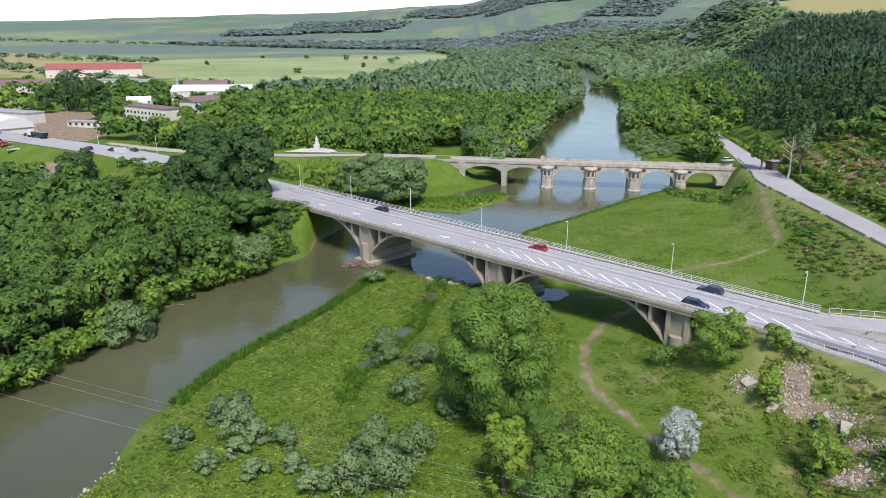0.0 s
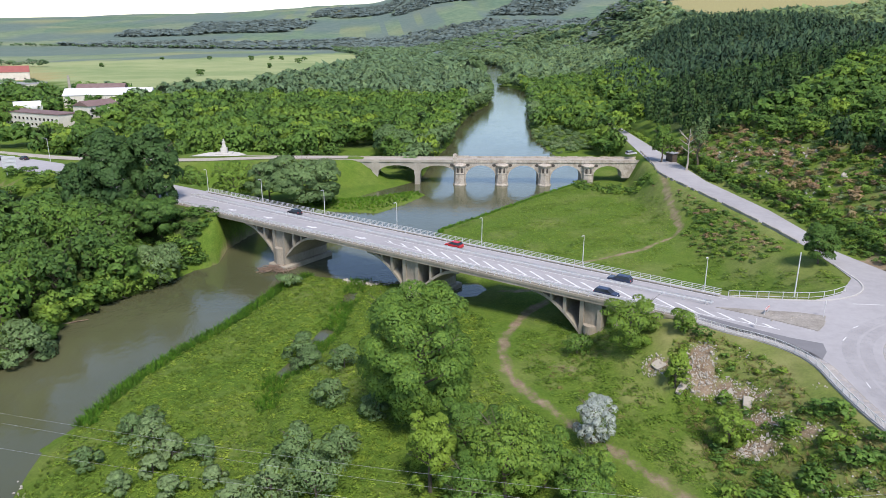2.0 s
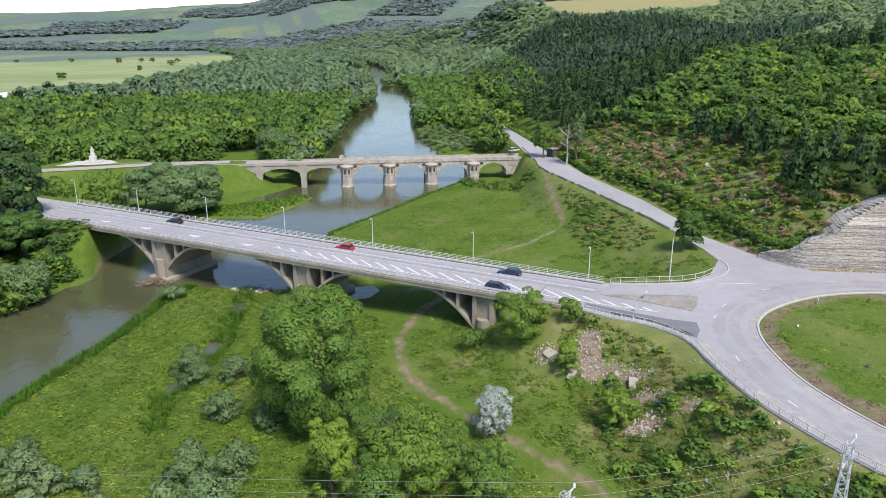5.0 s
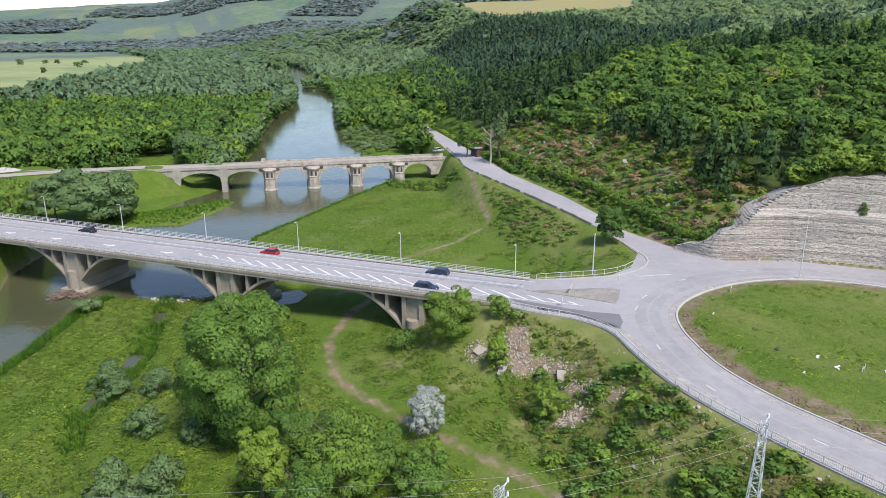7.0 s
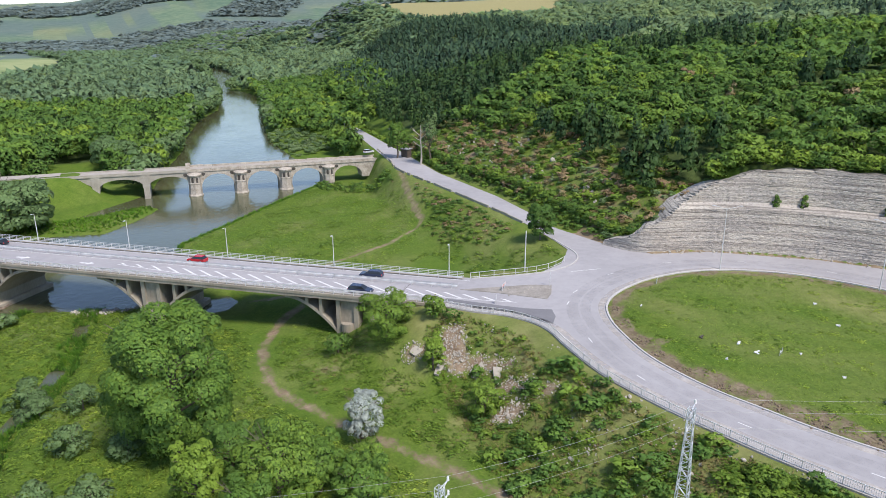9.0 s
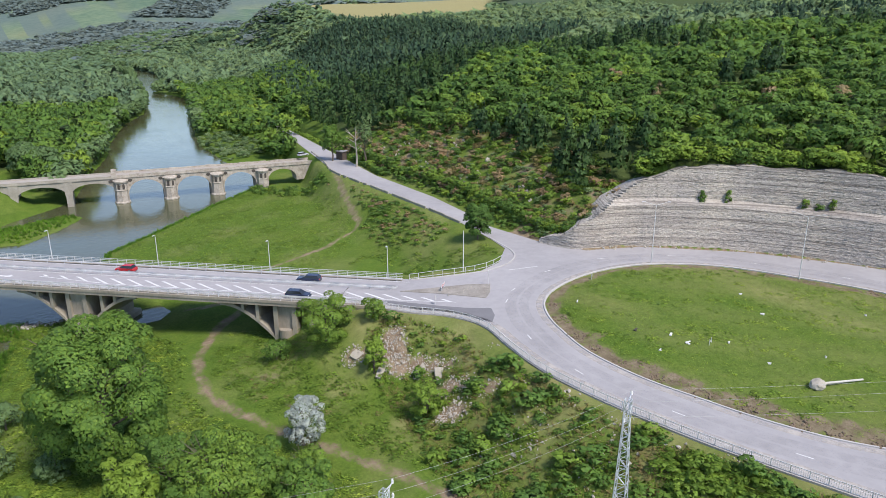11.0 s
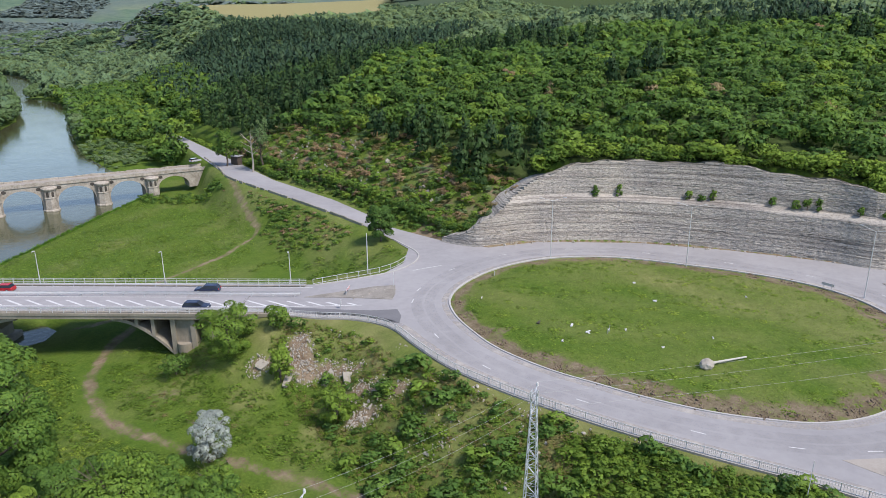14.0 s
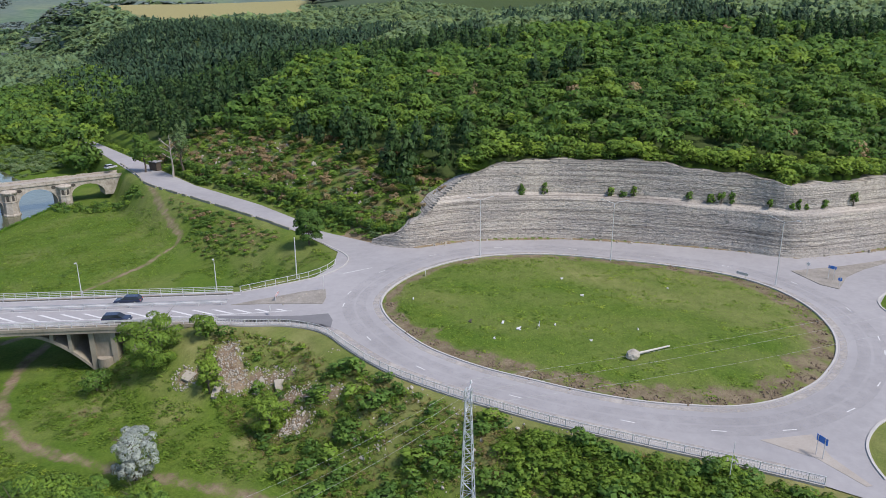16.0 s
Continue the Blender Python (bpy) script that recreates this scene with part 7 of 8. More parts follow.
plant("broadleaf_tree", 21.5, 71.5, 8.6, 7.6, 6000, 0.28, M_LEAF, 74, "bright green tree in a thicket", tint=0.6, k=36, small=0.07, large=0.12, low=0.1)
plant("broadleaf_tree", 27.0, 70.8, 6.2, 6.8, 4200, 0.28, M_LEAF, 75, "bright green bushy tree beside the track", tint=0.8, k=30, small=0.08, large=0.13, low=0.08)
plant("broadleaf_tree", 17.5, 79.5, 7.0, 7.0, 4400, 0.28, M_LEAF, 76, "green tree in a thicket", tint=0.3, k=30, small=0.08, large=0.13, low=0.08)
plant("broadleaf_tree", 11.5, 66.0, 9.5, 8.5, 5600, 0.29, M_LEAF, 77, "green tree in a thicket", tint=0.55, k=34, small=0.07, large=0.12, low=0.08)
plant("broadleaf_tree", 24.5, 64.5, 8.0, 8.0, 5200, 0.29, M_LEAF, 78, "green tree in a thicket", tint=0.6, k=34, small=0.07, large=0.12, low=0.08)
plant("silver_tree", 30.6, 80.3, 7.6, 6.6, 5200, 0.22, M_SILVER, 79, "silvery grey-leaved tree beside the dirt track", tint=0.5, k=48, small=0.06, large=0.11, low=0.05, peak=0.42, ragged=0.25)
plant("bush", 44.0, 102.3, 8.4, 11.5, 6500, 0.29, M_LEAF, 80, "large bright green bush under the bridge end", "bush", tint=0.8, k=40, small=0.08, large=0.13, low=0.08)
plant("bush", 47.0, 90.6, 6.0, 4.7, 1900, 0.32, M_LEAF, 81, "yellow-green bush on a rubble slope", "bush", tint=0.95, k=28, small=0.08, large=0.14, low=0.08)
plant("bush", 51.7, 99.4, 3.8, 4.4, 1200, 0.32, M_LEAF, 82, "green bush beside the bridge parapet", "bush", tint=0.75, k=20, low=0.08)
plant("bush", 48.4, 77.2, 5.4, 6.6, 2200, 0.32, M_LEAF, 83, "yellow-green bush on the slope", "bush", tint=0.9, k=28, small=0.08, large=0.14, low=0.08)
plant("bush", 37.0, 107.5, 3.4, 5.0, 1000, 0.32, M_LEAF, 84, "green bush in the grass under the bridge", "bush", tint=0.55, k=20, low=0.08)
for i, (x, y, h, w, tn) in enumerate([(-29.3, 89.3, 5.2, 5.4, 0.75), (-28.1, 83.6, 3.0, 3.6, 0.85), (-26.3, 86.6, 3.4, 4.0, 0.8), (-8.9, 82.6, 6.0, 7.0, 0.45), (-11.7, 75.0, 5.6, 6.2, 0.7),
                                   (-3.2, 81.6, 5.2, 6.2, 0.35), (-6.4, 73.5, 6.4, 7.6, 0.5), (-16.0, 74.4, 3.5, 4.4, 0.85), (-10.9, 119.5, 5.0, 6.2, 0.25), (-9.3, 112.6, 3.6, 5.4, 0.2),
                                   (-22.0, 85.7, 3.2, 4.4, 0.3), (-3.2, 109.7, 4.4, 5.2, 0.2), (-33.5, 93.5, 3.8, 4.4, 0.1), (-31.4, 96.0, 3.2, 4.0, 0.15), (-4.8, 97.5, 4.4, 5.4, 0.3), (1.6, 92.5, 4.0, 4.8, 0.25),
                                   (-24.5, 78.5, 2.8, 3.6, 0.8), (-37.5, 87.0, 3.2, 3.8, 0.1), (-19.5, 80.0, 2.6, 3.4, 0.85), (-31.5, 80.5, 2.8, 3.6, 0.7)]):
    plant("bush", x, y, h, w, int(240 * w), 0.34, M_WILLOW, 100 + i, "grey-green willow bush in tall grass" if tn < 0.6 else "pale silvery-green bush in tall grass", "bush",
          tint=tn, group="willow bushes", k=22, low=0.04, peak=0.25, small=0.09, large=0.2, ragged=0.35)

# woods beyond the old bridge
x, y = scatter(MID_WOOD, 7.9, 2)
d = np.hypot(x, y)
k = d < 360
wood("broadleaf_wood", x[k], y[k], CROWN_A, (9, 15), (8, 15), M_LEAF, 62, (0.1, 0.95), "thick broadleaf wood beyond the old bridge")
k2, k = (d >= 360) & (d < 560), d < 560
wood("broadleaf_wood", x[k2], y[k2], CROWN_M, (9, 15), (8, 15), M_LEAF, 12, (0.1, 0.9), "thick broadleaf wood beyond the old bridge")
wood("broadleaf_wood", x[~k], y[~k], CROWN_C, (10, 16), (8, 17), M_VALLEY_HAZE, 13, (0.0, 0.65), "thick broadleaf wood up the valley")
bank = dense(LEFT_BANK[25:], 7.0)
bx = np.array([p[0] - 4 for p in bank])
by = np.array([p[1] for p in bank])
wood("bank_willows", bx, by, CROWN_M, (9, 14), (7, 13), M_WILLOW, 18, (0.0, 0.6), "grey-green willows along the far river bank")
RIGHT_STRIP = [(113, 300), (114, 335), (107, 375), (108, 400), (133, 519), (162, 642), (182, 800), (236, 1128), (254, 1420), (445, 1420), (385, 1000), (296, 720), (226, 540), (196, 430), (158, 352), (136, 346), (127, 318), (118, 288)]
x, y = scatter(RIGHT_STRIP, 7.6, 3, lambda a, b: ~inside(BANK_MEADOW, a, b))
d = np.hypot(x, y)
k = d < 420
wood("bank_wood", x[k], y[k], CROWN_M, (7, 12), (6, 12), M_LEAF, 14, (0.2, 0.9), "bright broadleaf trees on the far river bank")
near, k = k, d < 800
wood("bank_wood", x[k & ~near], y[k & ~near], CROWN_C, (8, 13), (7, 12), M_LEAF, 23, (0.1, 0.9), "broadleaf trees along the far river bank")
wood("bank_wood", x[~k], y[~k], CROWN_D, (9, 14), (7, 13), M_VALLEY_HAZE, 19, (0.1, 0.8), "broadleaf trees along the far river bank")
bank = dense(RIGHT_BANK[1:15], 8.0)
bx = np.array([p[0] + 4 for p in bank if p[1] > 415])
by = np.array([p[1] for p in bank if p[1] > 415])
wood("bank_willows", bx, by, CROWN_M, (8, 12), (6, 11), M_WILLOW, 20, (0.0, 0.7), "grey-green willows along the far river bank")

# the hillside
HILL_WOOD = [(240, -120), (205, 14), (188, 36), (170, 48), (166, 58), (160, 76), (149, 95), (131, 113), (117, 113), (112, 117), (112, 133), (115, 150), (118, 175), (120, 215), (130, 270), (144, 340), (170, 430), (195, 540), (255, 720), (335, 1000), (620, 1000), (620, 500), (680, 200), (680, -120)]
gx, gy = scatter(HILL_WOOD, 5.9, 5, lambda a, b: (line_dist(HILL, a, b)[0] < 450) & (np.hypot(a, b) < 985) & (b > 0.04 * a))
dh = line_dist(HILL, gx, gy)[0]
pn = rough_noise(gx, gy, 110, 31) + 0.6 * rough_noise(gx, gy, 40, 32)
PINE_1 = [(118, 300), (128, 262), (142, 255), (170, 262), (215, 300), (300, 330), (420, 420), (470, 700), (330, 930), (240, 690), (180, 520), (140, 390)]
PINE_2 = [(127, 205), (136, 206), (146, 190), (150, 165), (143, 138), (136, 112), (126, 113), (121, 123), (120, 145), (124, 172)]
PINE_3 = [(230, 240), (300, 300), (420, 380), (520, 260), (520, 40), (420, 0), (360, 100), (300, 190)]
pine = (inside(PINE_1, gx, gy) & (pn > -0.75)) | (inside(PINE_2, gx, gy) & (pn > -0.6)) | (inside(PINE_3, gx, gy) & (pn > 0.0)) | (pn > 0.75)
scrub = (dh < np.interp(gy, [118, 150, 215, 280], [14, 20, 26, 8])) & (gy > 114) & (gy < 290)
gold = inside(GOLD2, gx, gy)
far = np.hypot(gx, gy) > 430
thin = np.random.RandomState(9).uniform(size=len(gx)) < 0.7
k = pine & ~scrub & ~gold & ~far & thin
wood("hillside_pine_wood", gx[k], gy[k], PINE_A, (6.5, 9.5), (9, 14), M_PINE, 15, (0.0, 1.0), "dark pine wood on the hillside")
k = pine & ~scrub & ~gold & far & thin
wood("hillside_pine_wood", gx[k], gy[k], PINE_C, (7, 10), (9, 15), M_PINE_HAZE, 25, (0.0, 0.9), "dark pine wood high on the hillside")
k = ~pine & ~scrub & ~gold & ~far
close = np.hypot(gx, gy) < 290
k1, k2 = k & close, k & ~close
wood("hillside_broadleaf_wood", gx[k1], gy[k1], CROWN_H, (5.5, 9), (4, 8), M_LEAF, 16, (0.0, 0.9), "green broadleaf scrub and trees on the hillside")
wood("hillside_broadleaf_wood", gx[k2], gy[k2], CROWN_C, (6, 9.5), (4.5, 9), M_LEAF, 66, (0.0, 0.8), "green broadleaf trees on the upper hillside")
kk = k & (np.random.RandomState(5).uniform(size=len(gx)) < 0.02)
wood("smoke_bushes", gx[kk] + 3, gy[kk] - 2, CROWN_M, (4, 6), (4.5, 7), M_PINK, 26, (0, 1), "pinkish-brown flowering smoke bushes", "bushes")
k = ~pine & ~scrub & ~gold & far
wood("hillside_broadleaf_wood", gx[k], gy[k], CROWN_E, (8, 12), (5, 10), M_VALLEY_HAZE, 17, (0.2, 1.0), "green broadleaf trees high on the hillside")
SCRUB_AREA = [(107, 116), (110, 133), (113, 150), (116, 175), (117.5, 215), (127, 270), (140, 278), (147, 240), (146, 190), (142, 150), (134, 118), (122, 106)]
x, y = scatter(SCRUB_AREA, 2.1, 41)
r = np.random.RandomState(6).uniform(size=len(x))
k = r < 0.33
wood("hillside_scrub", x[k], y[k], SCRUB, (1.4, 3.6), (0.8, 2.6), M_LEAF, 27, (0.2, 1.1), "low green scrub on the stony slope", "bushes", sink=0.15)
k = (r >= 0.40) & (r < 0.53)
wood("hillside_scrub", x[k], y[k], SCRUB, (2, 3.6), (1.2, 2.6), M_PINK, 28, (0, 1), "pinkish-brown scrub on the stony slope", "bushes", sink=0.15)
k = (r >= 0.52) & (r < 0.72)
wood("hillside_scrub", x[k], y[k], SCRUB, (1.6, 3.0), (0.8, 1.8), M_DRY, 129, (0.2, 1.0), "dry brown scrub on the stony slope", "bushes", sink=0.15)
k = (r >= 0.72) & (r < 0.86)
wood("hillside_scrub", x[k], y[k], SCRUB, (1.6, 3.0), (0.8, 1.8), M_WILLOW, 29, (0.3, 1.0), "grey-green scrub on the stony slope", "bushes", sink=0.15)
# along the roadside and the cliff's brow
edge = offset_line(dense(HILL[9:16], 1.7), 3.2) + [(p[0] + 2.5, p[1]) for p in dense([(112.5, 211), (116.5, 236), (121, 262), (128, 305), (134, 340), (138, 365)], 2.4)]
wood("roadside_bushes", np.array([p[0] for p in edge]), np.array([p[1] for p in edge]), CROWN_A, (2.6, 4.8), (1.5, 4.0), M_LEAF, 30, (0.3, 1.0), "bright green bushes along the road", "bushes")
# between the hill road and the slope, and on the bank at the old bridge's end
x, y = scatter([(103.5, 122), (107, 118), (112, 118), (113, 135), (116, 150), (118, 175), (119, 215), (116, 215), (113.5, 178), (110.5, 152), (107, 136)], 2.0, 131, lambda a, b: np.where(inside(PLATEAU, a, b), 0, line_dist(PLATEAU, a, b, True)[0]) > 1.2)
wood("roadside_bushes", x, y, SCRUB, (1.6, 3.4), (0.8, 2.2), M_LEAF, 132, (0.2, 1.0), "green bushes crowding the roadside", "bushes", sink=0.15)
x, y = scatter([(84, 262), (96, 250), (100, 236), (102, 226), (99, 222), (92, 232), (82, 250)], 1.9, 133, lambda a, b: (line_dist(DIRT2, a, b)[0] > 2.0) & (rough_noise(a, b, 9, 134) > -0.2))
wood("embankment_scrub", x, y, SCRUB, (1.4, 3.2), (0.8, 2.2), M_LEAF, 135, (0.2, 1.0), "green bushes on the bank at the old bridge's end", "bushes", sink=0.15)
brow = offset_line(dense(HILL[2:9], 2.0), 8.3) + offset_line(dense(HILL[2:9], 2.6), 12.0)
wood("brow_bushes", np.array([p[0] for p in brow]), np.array([p[1] for p in brow]), CROWN_A, (3.5, 6.5), (2, 5), M_LEAF, 31, (0.4, 1.1), "bright green bushes along the cliff's brow", "bushes")
rr = np.random.RandomState(12)
ledge = [p for p in offset_line(dense(HILL[3:9], 2.4), 3.4) if rr.uniform() < 0.45 + 0.45 * math.sin(p[1] * 0.35)]
for i, (x, y) in enumerate(ledge[:46]):
    plant("bush", x, y, rr.uniform(1.4, 3.2), rr.uniform(1.3, 2.4), 260, 0.34, M_LEAF, 300 + i, foot=ROAD_Z + 9.75, label="green bush on a ledge of the rock cutting", category="bush", tint=rr.uniform(0.3, 0.8), group="ledge bushes", k=10, low=0.1)

# the wooded valley side up the river
x, y = scatter([(190, 720), (270, 760), (300, 930), (480, 840), (640, 740), (700, 900), (760, 1300), (760, 1900), (300, 2000), (250, 1700), (262, 1450), (300, 1420), (262, 1250)], 11.5, 141, lambda a, b: ~inside(GOLD2, a, b))
pn = rough_noise(x, y, 170, 142) + 0.5 * rough_noise(x, y, 60, 143)
k = (pn > 0.35) & (x > 330)
wood("valley_wood", x[~k], y[~k], CROWN_D, (12, 18), (6, 11), M_VALLEY_HAZE, 144, (0.2, 0.9), "green broadleaf trees on the distant valley side")
wood("valley_wood", x[k], y[k], CROWN_D, (11, 15), (8, 13), M_PINE_HAZE, 145, (0.3, 1.0), "dark pines on the distant valley side")

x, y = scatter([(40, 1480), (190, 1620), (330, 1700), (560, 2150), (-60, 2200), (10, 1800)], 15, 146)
wood("valley_wood", x, y, CROWN_D, (15, 22), (7, 12), M_VALLEY_HAZE, 147, (0.0, 0.6), "green trees on the distant valley floor")

# far hills, field trees and hedges
ang = np.random.RandomState(3)
fx, fy = scatter([(-3000, 1500), (-1500, 1900), (-300, 2350), (30, 1500), (260, 1450), (620, 1000), (1500, 900), (3000, 1500), (3000, 4300), (-3000, 4300)], 21, 51)
fn = rough_noise(fx, fy, 520, 61) + 0.5 * rough_noise(fx, fy, 160, 62)
fd = np.hypot(fx, fy)
fn = np.where((fd > 2150) & (fd < 2700) & (fx < 800), fn + 1.2, fn)
k = (fn > 0.0) & (fd < 2750) & ~inside(FIELD, fx, fy) & ~inside(GOLD1, fx, fy) & ~inside(GOLD2, fx, fy)
wood("far_wood", fx[k], fy[k], CROWN_F, (20, 30), (7, 12), M_FAR_HAZE, 32, (0, 1), "distant dark woods on the valley hills")
PLANTED = [(-2.26, 3500, 3850, 90), (-0.74, 3450, 3850, 80), (0.74, 3480, 3880, 85), (2.36, 3500, 3900, 95), (4.66, 3350, 3950, 150), (8.1, 3400, 3950, 190), (-8.9, 3050, 3450, 420), (-4.57, 3150, 3350, 120), (13.5, 2900, 3500, 260), (18, 3500, 4100, 420), (-14, 3000, 3200, 300)]
ax, ay = [], []
for az, r0, r1, w in PLANTED:
    for r in np.arange(r0, r1, 21):
        for e in np.arange(-w / 2, w / 2, 18):
            a = radians(az) + (e + ang.uniform(-9, 9) + 0.25 * (r - r0)) / r
            ax.append(math.sin(a) * (r + ang.uniform(-10, 10)))
            ay.append(math.cos(a) * (r + ang.uniform(-10, 10)))
wood("far_plantation", np.array(ax), np.array(ay), CROWN_F, (22, 32), (8, 13), M_FAR_HAZE, 36, (0, 0.5), "dark strips of planted trees on the far hills")
fx, fy = scatter([(-60, 820), (20, 1160), (140, 960), (190, 1150), (218, 1430), (200, 1600), (30, 1900), (18, 1250)], 16, 52)
wood("far_wood", fx, fy, CROWN_D, (16, 24), (9, 16), M_VALLEY_HAZE, 33, (0, 0.5), "distant green trees along the river")
for i, (x, y, h, w) in enumerate([(-192.7, 951, 8.5, 12), (-287.7, 1522, 8, 10), (-193.3, 1437, 10, 14), (-128.3, 1152, 7, 8), (-159, 1473, 8, 10), (-93.8, 1286, 10, 15), (-93.2, 1450, 8, 11), (-139.7, 1475, 8, 10), (-377, 1510, 6, 9), (-394.7, 1207, 7, 8.5)]):
    plant("field_tree", x, y, h, w, 160, 2.0, M_LEAF, 400 + i, "lone round tree in the pale crop field", tint=0.1, group="field trees", low=0.08)
HEDGES = [[(-143, 632), (-99, 672), (-54, 795), (14, 1240)], [(-320, 640), (-250, 655), (-180, 640), (-145, 632)], [(-1300, 1330), (-760, 1130), (-420, 820), (-300, 720)], [(-1500, 1900), (-1000, 1560), (-500, 1230)], [(-2300, 2500), (-1000, 2460), (-10, 2290), (20, 2000)]]
hx, hy = [], []
for line in HEDGES:
    for p in dense(line, 13):
        if ang.uniform() < 0.75:
            hx.append(p[0] + ang.uniform(-9, 9))
            hy.append(p[1] + ang.uniform(-9, 9))
wood("hedge_trees", np.array(hx), np.array(hy), CROWN_C, (12, 22), (7, 13), M_VALLEY_HAZE, 34, (0, 0.6), "rows of trees between the fields")
TOWN = [(-150, 330), (-110, 385), (-125, 435), (-165, 520), (-150, 640), (-330, 700), (-560, 760), (-600, 520), (-330, 330), (-235, 320)]
x, y = scatter(TOWN, 12, 53, lambda a, b: (rough_noise(a, b, 70, 71) > -0.1) & ~inside(YARDS[0], a, b) & (line_dist(HIGHWAY, a, b)[0] > 45))
k = np.ones(len(x), bool)
for hx_, hy_, hw, hd, *_ in HOUSES:
    k &= np.hypot(x - hx_, y - hy_) > 0.5 * max(hw, hd) + 3
wood("town_trees", x[k], y[k], CROWN_C, (8, 14), (6, 12), M_LEAF, 35, (0, 0.8), "green garden trees among the buildings")

# ---------------------------------------------------------------- grass and undergrowth
SPIT = [(-44, 84), (-42.5, 99), (-39.5, 110), (-34.5, 122), (-26, 137), (-17.4, 158), (-12, 163), (-2, 157), (7, 154), (17, 144), (26, 125), (22, 111), (22, 96), (27, 84), (34, 66), (30, 56), (-50, 56)]
dry = lambda a, b: (np.min([line_dist(q, a, b)[0] for q in DITCH_POOLS], axis=0) > 1.5) & (line_dist(DIRT, a, b)[0] > 2.4)
x, y = scatter(SPIT, 1.1, 81, dry)
k = rough_noise(x, y, 16, 91) > -0.6
wood("undergrowth", x[k], y[k], MOUND, (1.2, 2.3), (0.15, 0.5), M_HERB, 36, (0.0, 1.0), "lush green herbs covering the river spit", "undergrowth", sink=0.12, patch=17)
x, y = scatter(SPIT, 1.3, 82, lambda a, b: dry(a, b) & (rough_noise(a, b, 12, 92) > -0.1))
blades("tall_grass", x, y, (0.3, 0.75), 0.16, M_GRASS, 37, "tall green grass on the river spit", 16, (0.2, 1.0), lean=0.55)
reed = [(-43.4, 99.5), (-41, 110.5), (-36, 122.3), (-27, 138.5), (-18.4, 158.6), (-13.2, 164.6)]
rx, ry = [], []
rg = np.random.RandomState(15)
for p in dense(reed, 0.35):
    for k in range(3):
        o = rg.uniform(-0.5, 3.2)
        rx.append(p[0] + 0.85 * o)
        ry.append(p[1] - 0.5 * o)
for p in dense(CREEK[:8], 0.5):
    for k in range(3):
        o = rg.uniform(-2.4, 2.4)
        if min(math.hypot(p[0] + o - (a[0] + b[0]) / 2, p[1] - (a[1] + b[1]) / 2) for a, b in DITCH_POOLS) < 3.0:
            continue
        rx.append(p[0] + o)
        ry.append(p[1] + rg.uniform(-0.5, 0.5))
blades("reeds", np.array(rx), np.array(ry), (0.6, 1.5), 0.2, M_REED, 38, "dense bright green reeds along the water", 14, (0, 0.8), "reeds", 0.5)
isle = scatter([(-9, 231), (6, 227), (16, 238.5), (23.5, 250), (21, 256), (8, 248), (-6, 245), (-20, 240), (-16, 230)], 1.3, 83)
blades("reeds", *isle, (0.3, 1.0), 0.4, M_REED, 39, "bright green reeds on the low islet", 12, (0.4, 1), "reeds", 0.7)
rx, ry = [], []
for p in dense(RIGHT_BANK[15:21], 0.5):
    for k in range(2):
        rx.append(p[0] + rg.uniform(-0.3, 2.0))
        ry.append(p[1] - rg.uniform(-0.3, 1.6))
blades("reeds", np.array(rx), np.array(ry), (0.3, 0.9), 0.3, M_REED, 43, "green reeds along the meadow bank", 10, (0.2, 1.0), "reeds", 0.7)
UNDER = [(31, 126), (40, 122), (44, 112), (46, 100), (48, 86), (46, 72), (44, 60), (40, 64), (34, 80), (29, 92), (26, 106)]
x, y = scatter(UNDER, 1.15, 84, lambda a, b: dry(a, b) & (rough_noise(a, b, 14, 93) > -0.3))
wood("undergrowth", x, y, MOUND, (0.9, 1.9), (0.1, 0.35), M_HERB, 44, (0, 0.7), "low green herbs near the dirt track", "undergrowth", sink=0.1)
k = np.random.RandomState(8).uniform(size=len(x)) < 0.10
wood("dry_weeds", x[k] + 0.6, y[k], MOUND, (0.7, 1.6), (0.2, 0.5), M_DRY, 144, (0, 1), "dry brownish weeds near the dirt track", "undergrowth", sink=0.1)
SLOPE = [(56, 97), (61, 86), (59.5, 78), (60, 66), (61.5, 54), (64.5, 41), (70.5, 22), (74.5, 9), (78.5, -6), (62, -14), (50, 4), (40, 45), (42, 65), (45, 80), (47, 92), (50, 98)]
on_rubble = lambda a, b: np.min([np.hypot(a - px_, b - py_) / r_ for px_, py_, r_ in RUBBLE], axis=0) > 0.75
x, y = scatter(SLOPE, 1.7, 85, lambda a, b: on_rubble(a, b) & (rough_noise(a, b, 11, 94) + 0.5 * rough_noise(a, b, 4.5, 95) > 0.12 + 0.35 * smooth((b - 66) / 20)))
wood("slope_bushes", x, y, SCRUB, (1.8, 4.0), (0.8, 2.4), M_LEAF, 45, (0.25, 1.0), "green bushes and brambles on the embankment", "bushes", sink=0.15)
x, y = scatter(SLOPE, 1.25, 285, on_rubble)
r = np.random.RandomState(286).uniform(size=len(x)) + 0.45 * rough_noise(x, y, 9, 287)
for i, (lo, hi, m, tn, lab) in enumerate(((0.62, 0.95, M_LEAF, (0.3, 1.0), "small green shrubs among the grass of the embankment"), (0.30, 0.42, M_DRY, (0, 1), "brown dry shrubs on the embankment"), (0.42, 0.54, M_HERB, (0, 0.6), "tufted green weeds on the embankment"))):
    k = (r > lo) & (r < hi)
    wood("slope_shrubs", x[k], y[k], SCRUB if i == 0 else MOUND, (0.7, 1.7), (0.3, 1.0), m, 288 + i, tn, lab, "bushes", sink=0.12)
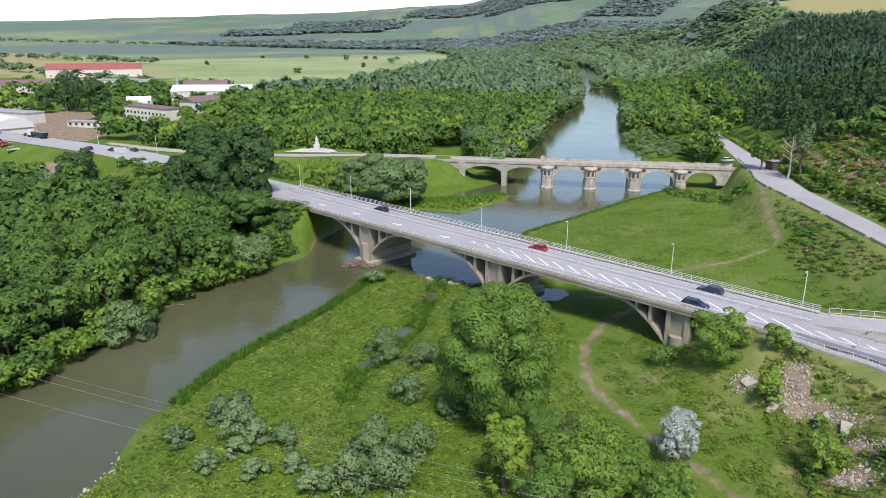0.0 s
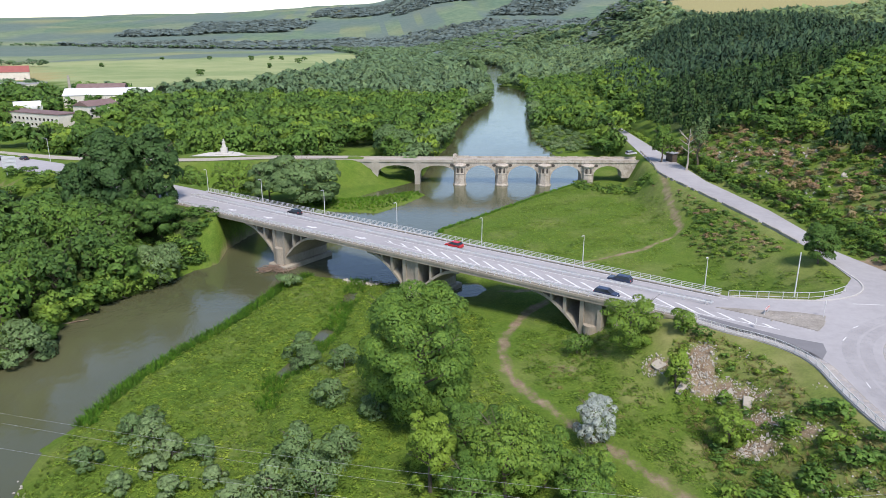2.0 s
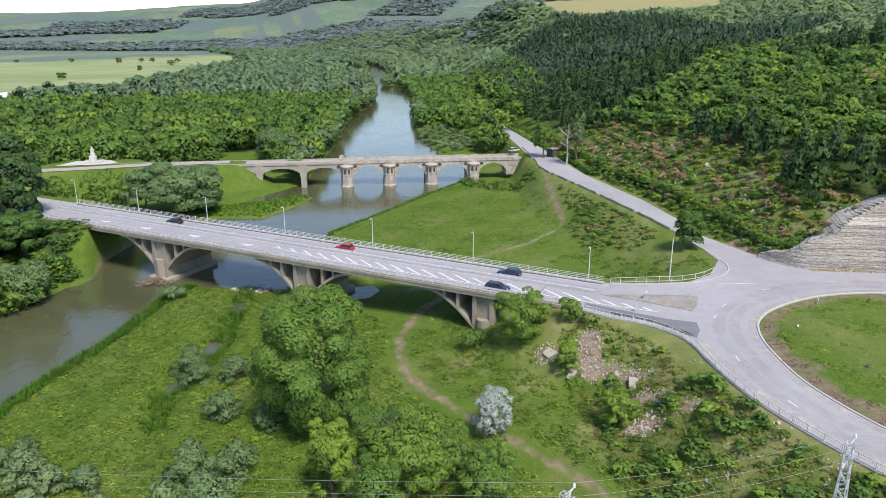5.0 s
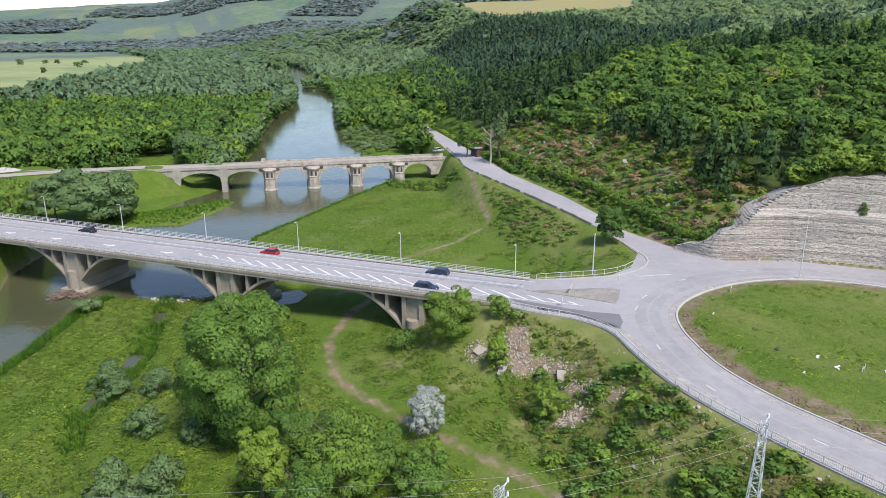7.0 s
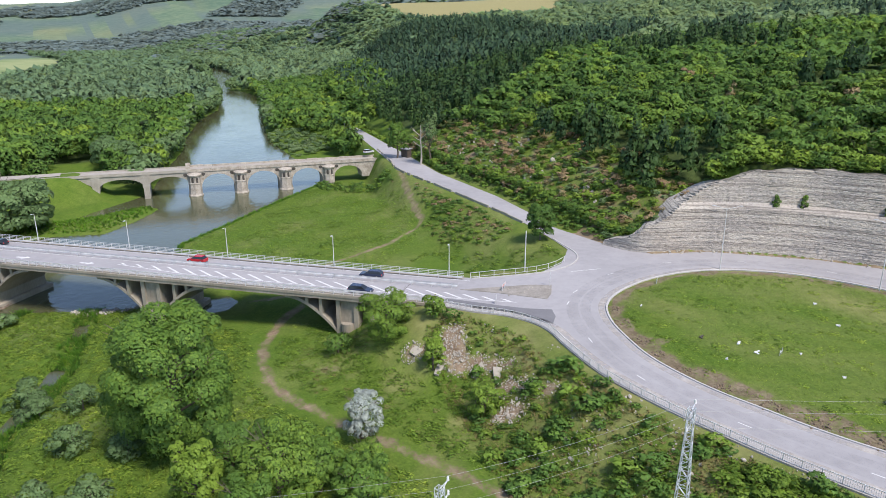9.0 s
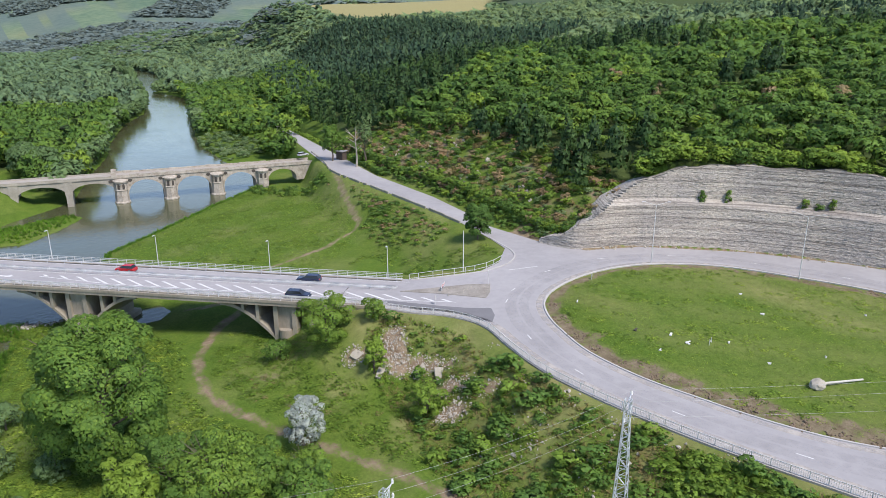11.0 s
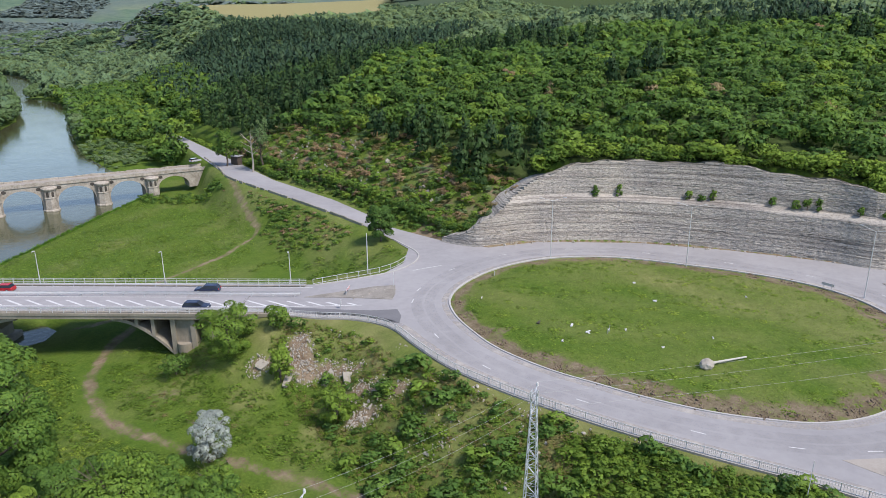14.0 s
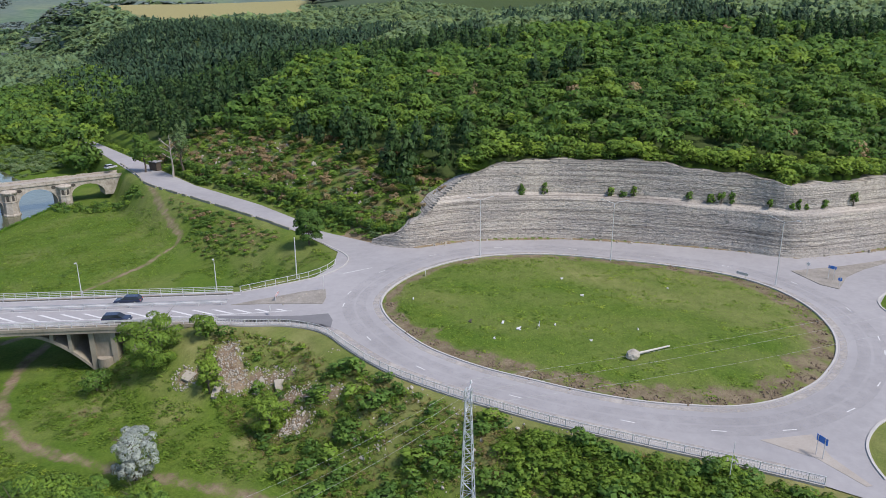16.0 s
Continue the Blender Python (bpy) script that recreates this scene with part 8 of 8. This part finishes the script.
x, y = scatter(SLOPE, 1.5, 86, on_rubble)
k = np.random.RandomState(7).uniform(size=len(x)) < 0.34
wood("dry_weeds", x[k], y[k], MOUND, (0.6, 1.4), (0.2, 0.6), M_DRY, 145, (0.3, 1), "dry brown weeds on the embankment", "undergrowth", sink=0.1)
blades("rough_grass", x, y, (0.3, 0.7), 0.25, M_GRASS, 46, "rough grass on the embankment", 9, (0.0, 0.8), lean=1.0)
x, y = scatter(SLOPE, 1.1, 186, on_rubble)
blades("dry_grass", x, y, (0.25, 0.6), 0.2, M_DRY, 146, "dry yellowish grass on the embankment", 9, (0.2, 1.0), lean=1.2)
for i, (area, seed) in enumerate(((UNDER, 160), (SLOPE, 161))):
    x, y = scatter(area, 1.0, seed, lambda a, b: dry(a, b) & on_rubble(a, b) & (rough_noise(a, b, 9, 162) + 0.6 * rough_noise(a, b, 3.5, 163) > 0.15))
    wood("brambles", x, y, MOUND, (1.0, 2.2), (0.2, 0.6), M_HERB, 164 + i, (0.0, 0.5), "patches of dark green brambles on the grassy slope", "undergrowth", sink=0.1, patch=14)
BRAMBLES = [(61, 46), (66, 36), (70.5, 22), (74, 10), (66, 4), (56, 20), (55, 40)]
x, y = scatter(BRAMBLES, 1.0, 301, lambda a, b: ~inside(PLATEAU, a, b) & (line_dist(PLATEAU, a, b, True)[0] > 2.2) & (rough_noise(a, b, 8, 302) > -0.5))
wood("brambles", x, y, SCRUB, (1.4, 2.8), (0.5, 1.3), M_HERB, 303, (0.0, 0.45), "dense mass of deep green brambles below the railing", "undergrowth", sink=0.15, patch=10)
x, y = scatter([(58, 52), (61.5, 51), (62, 44), (58, 42), (55, 46)], 0.9, 304)
wood("dry_weeds", x, y, MOUND, (0.9, 1.8), (0.2, 0.5), M_DRY, 305, (0, 0.7), "patch of brown dry weeds on the embankment", "undergrowth", sink=0.1)
BELOW_ROAD = [(99, 226), (99.5, 200), (98.5, 160), (96.5, 140), (88, 140), (84, 160), (92, 190)]
x, y = scatter(BELOW_ROAD, 1.25, 87, lambda a, b: line_dist(DIRT2, a, b)[0] > 2.5)
r = 0.5 * rough_noise(x, y, 15, 95) + 0.4 * rough_noise(x, y, 4, 96) + np.random.RandomState(97).uniform(-0.5, 0.5, len(x))
k = r > 0.02
wood("embankment_scrub", x[k], y[k], SCRUB, (1.0, 2.6), (0.25, 0.8), M_LEAF, 47, (0.3, 1.0), "low green scrub below the road", "bushes", sink=0.15)
k = (r < -0.42)
wood("embankment_scrub", x[k], y[k], SCRUB, (1.0, 2.0), (0.3, 0.8), M_PINK, 448, (0, 1), "reddish-brown scrub below the road", "bushes", sink=0.15)
k = (r < -0.05) & (r > -0.42)
wood("embankment_scrub", x[k], y[k], MOUND, (0.9, 1.8), (0.25, 0.6), M_DRY, 48, (0, 1), "dry brownish weeds below the road", "bushes", sink=0.15)
MEADOW = [(26, 200), (40, 214.5), (60, 235), (73, 247), (86, 258), (97, 246), (96, 222), (94.5, 195), (89, 178), (80, 165), (64, 150), (48, 146), (34, 158), (24, 176)]
gx, gy = scatter(MEADOW, 1.05, 188, lambda a, b: line_dist(DIRT2, a, b)[0] > 1.6)
blades("meadow_grass", gx, gy, (0.15, 0.4), 0.24, M_GRASS, 189, "short green meadow grass between the bridges", 5, (0, 0.9), lean=1.6)
x, y = scatter(MEADOW, 1.4, 88, lambda a, b: (line_dist(DIRT2, a, b)[0] > 2.0) & (rough_noise(a, b, 24, 97) + 0.6 * rough_noise(a, b, 7, 98) > 0.25))
wood("meadow_herbs", x, y, MOUND, (1.2, 2.8), (0.08, 0.25), M_HERB, 49, (0, 0.8), "low herbs in the green meadow", "undergrowth", sink=0.06, patch=25)
VERGE = [(57, 131), (72, 117), (82, 113), (92, 116), (95, 124), (94, 140), (84, 156), (66, 146)]
x, y = scatter(VERGE, 1.5, 99, lambda a, b: rough_noise(a, b, 14, 100) > 0.0)
wood("meadow_herbs", x, y, MOUND, (1.2, 3.0), (0.1, 0.35), M_HERB, 149, (0, 0.7), "low herbs on the grassy bank", "undergrowth", sink=0.06)
gx, gy = scatter(ISLAND, 0.9, 190, lambda a, b: line_dist(ISLAND, a, b, True)[0] > 1.5 + 1.5 * rough_noise(a, b, 7, 40))
blades("island_grass", gx, gy, (0.08, 0.22), 0.2, M_GRASS, 191, "short yellowish-green grass on the traffic island", 4, (0.2, 1.0), lean=1.6)
x, y = scatter(ISLAND, 1.5, 89, lambda a, b: (line_dist(ISLAND, a, b, True)[0] > 2.0) & (rough_noise(a, b, 20, 101) + 0.7 * rough_noise(a, b, 6, 102) > 0.1))
wood("island_herbs", x, y, MOUND, (1.0, 2.6), (0.04, 0.12), M_HERB, 150, (0.3, 0.9), "low weeds in the island's grass", "undergrowth", sink=0.04)
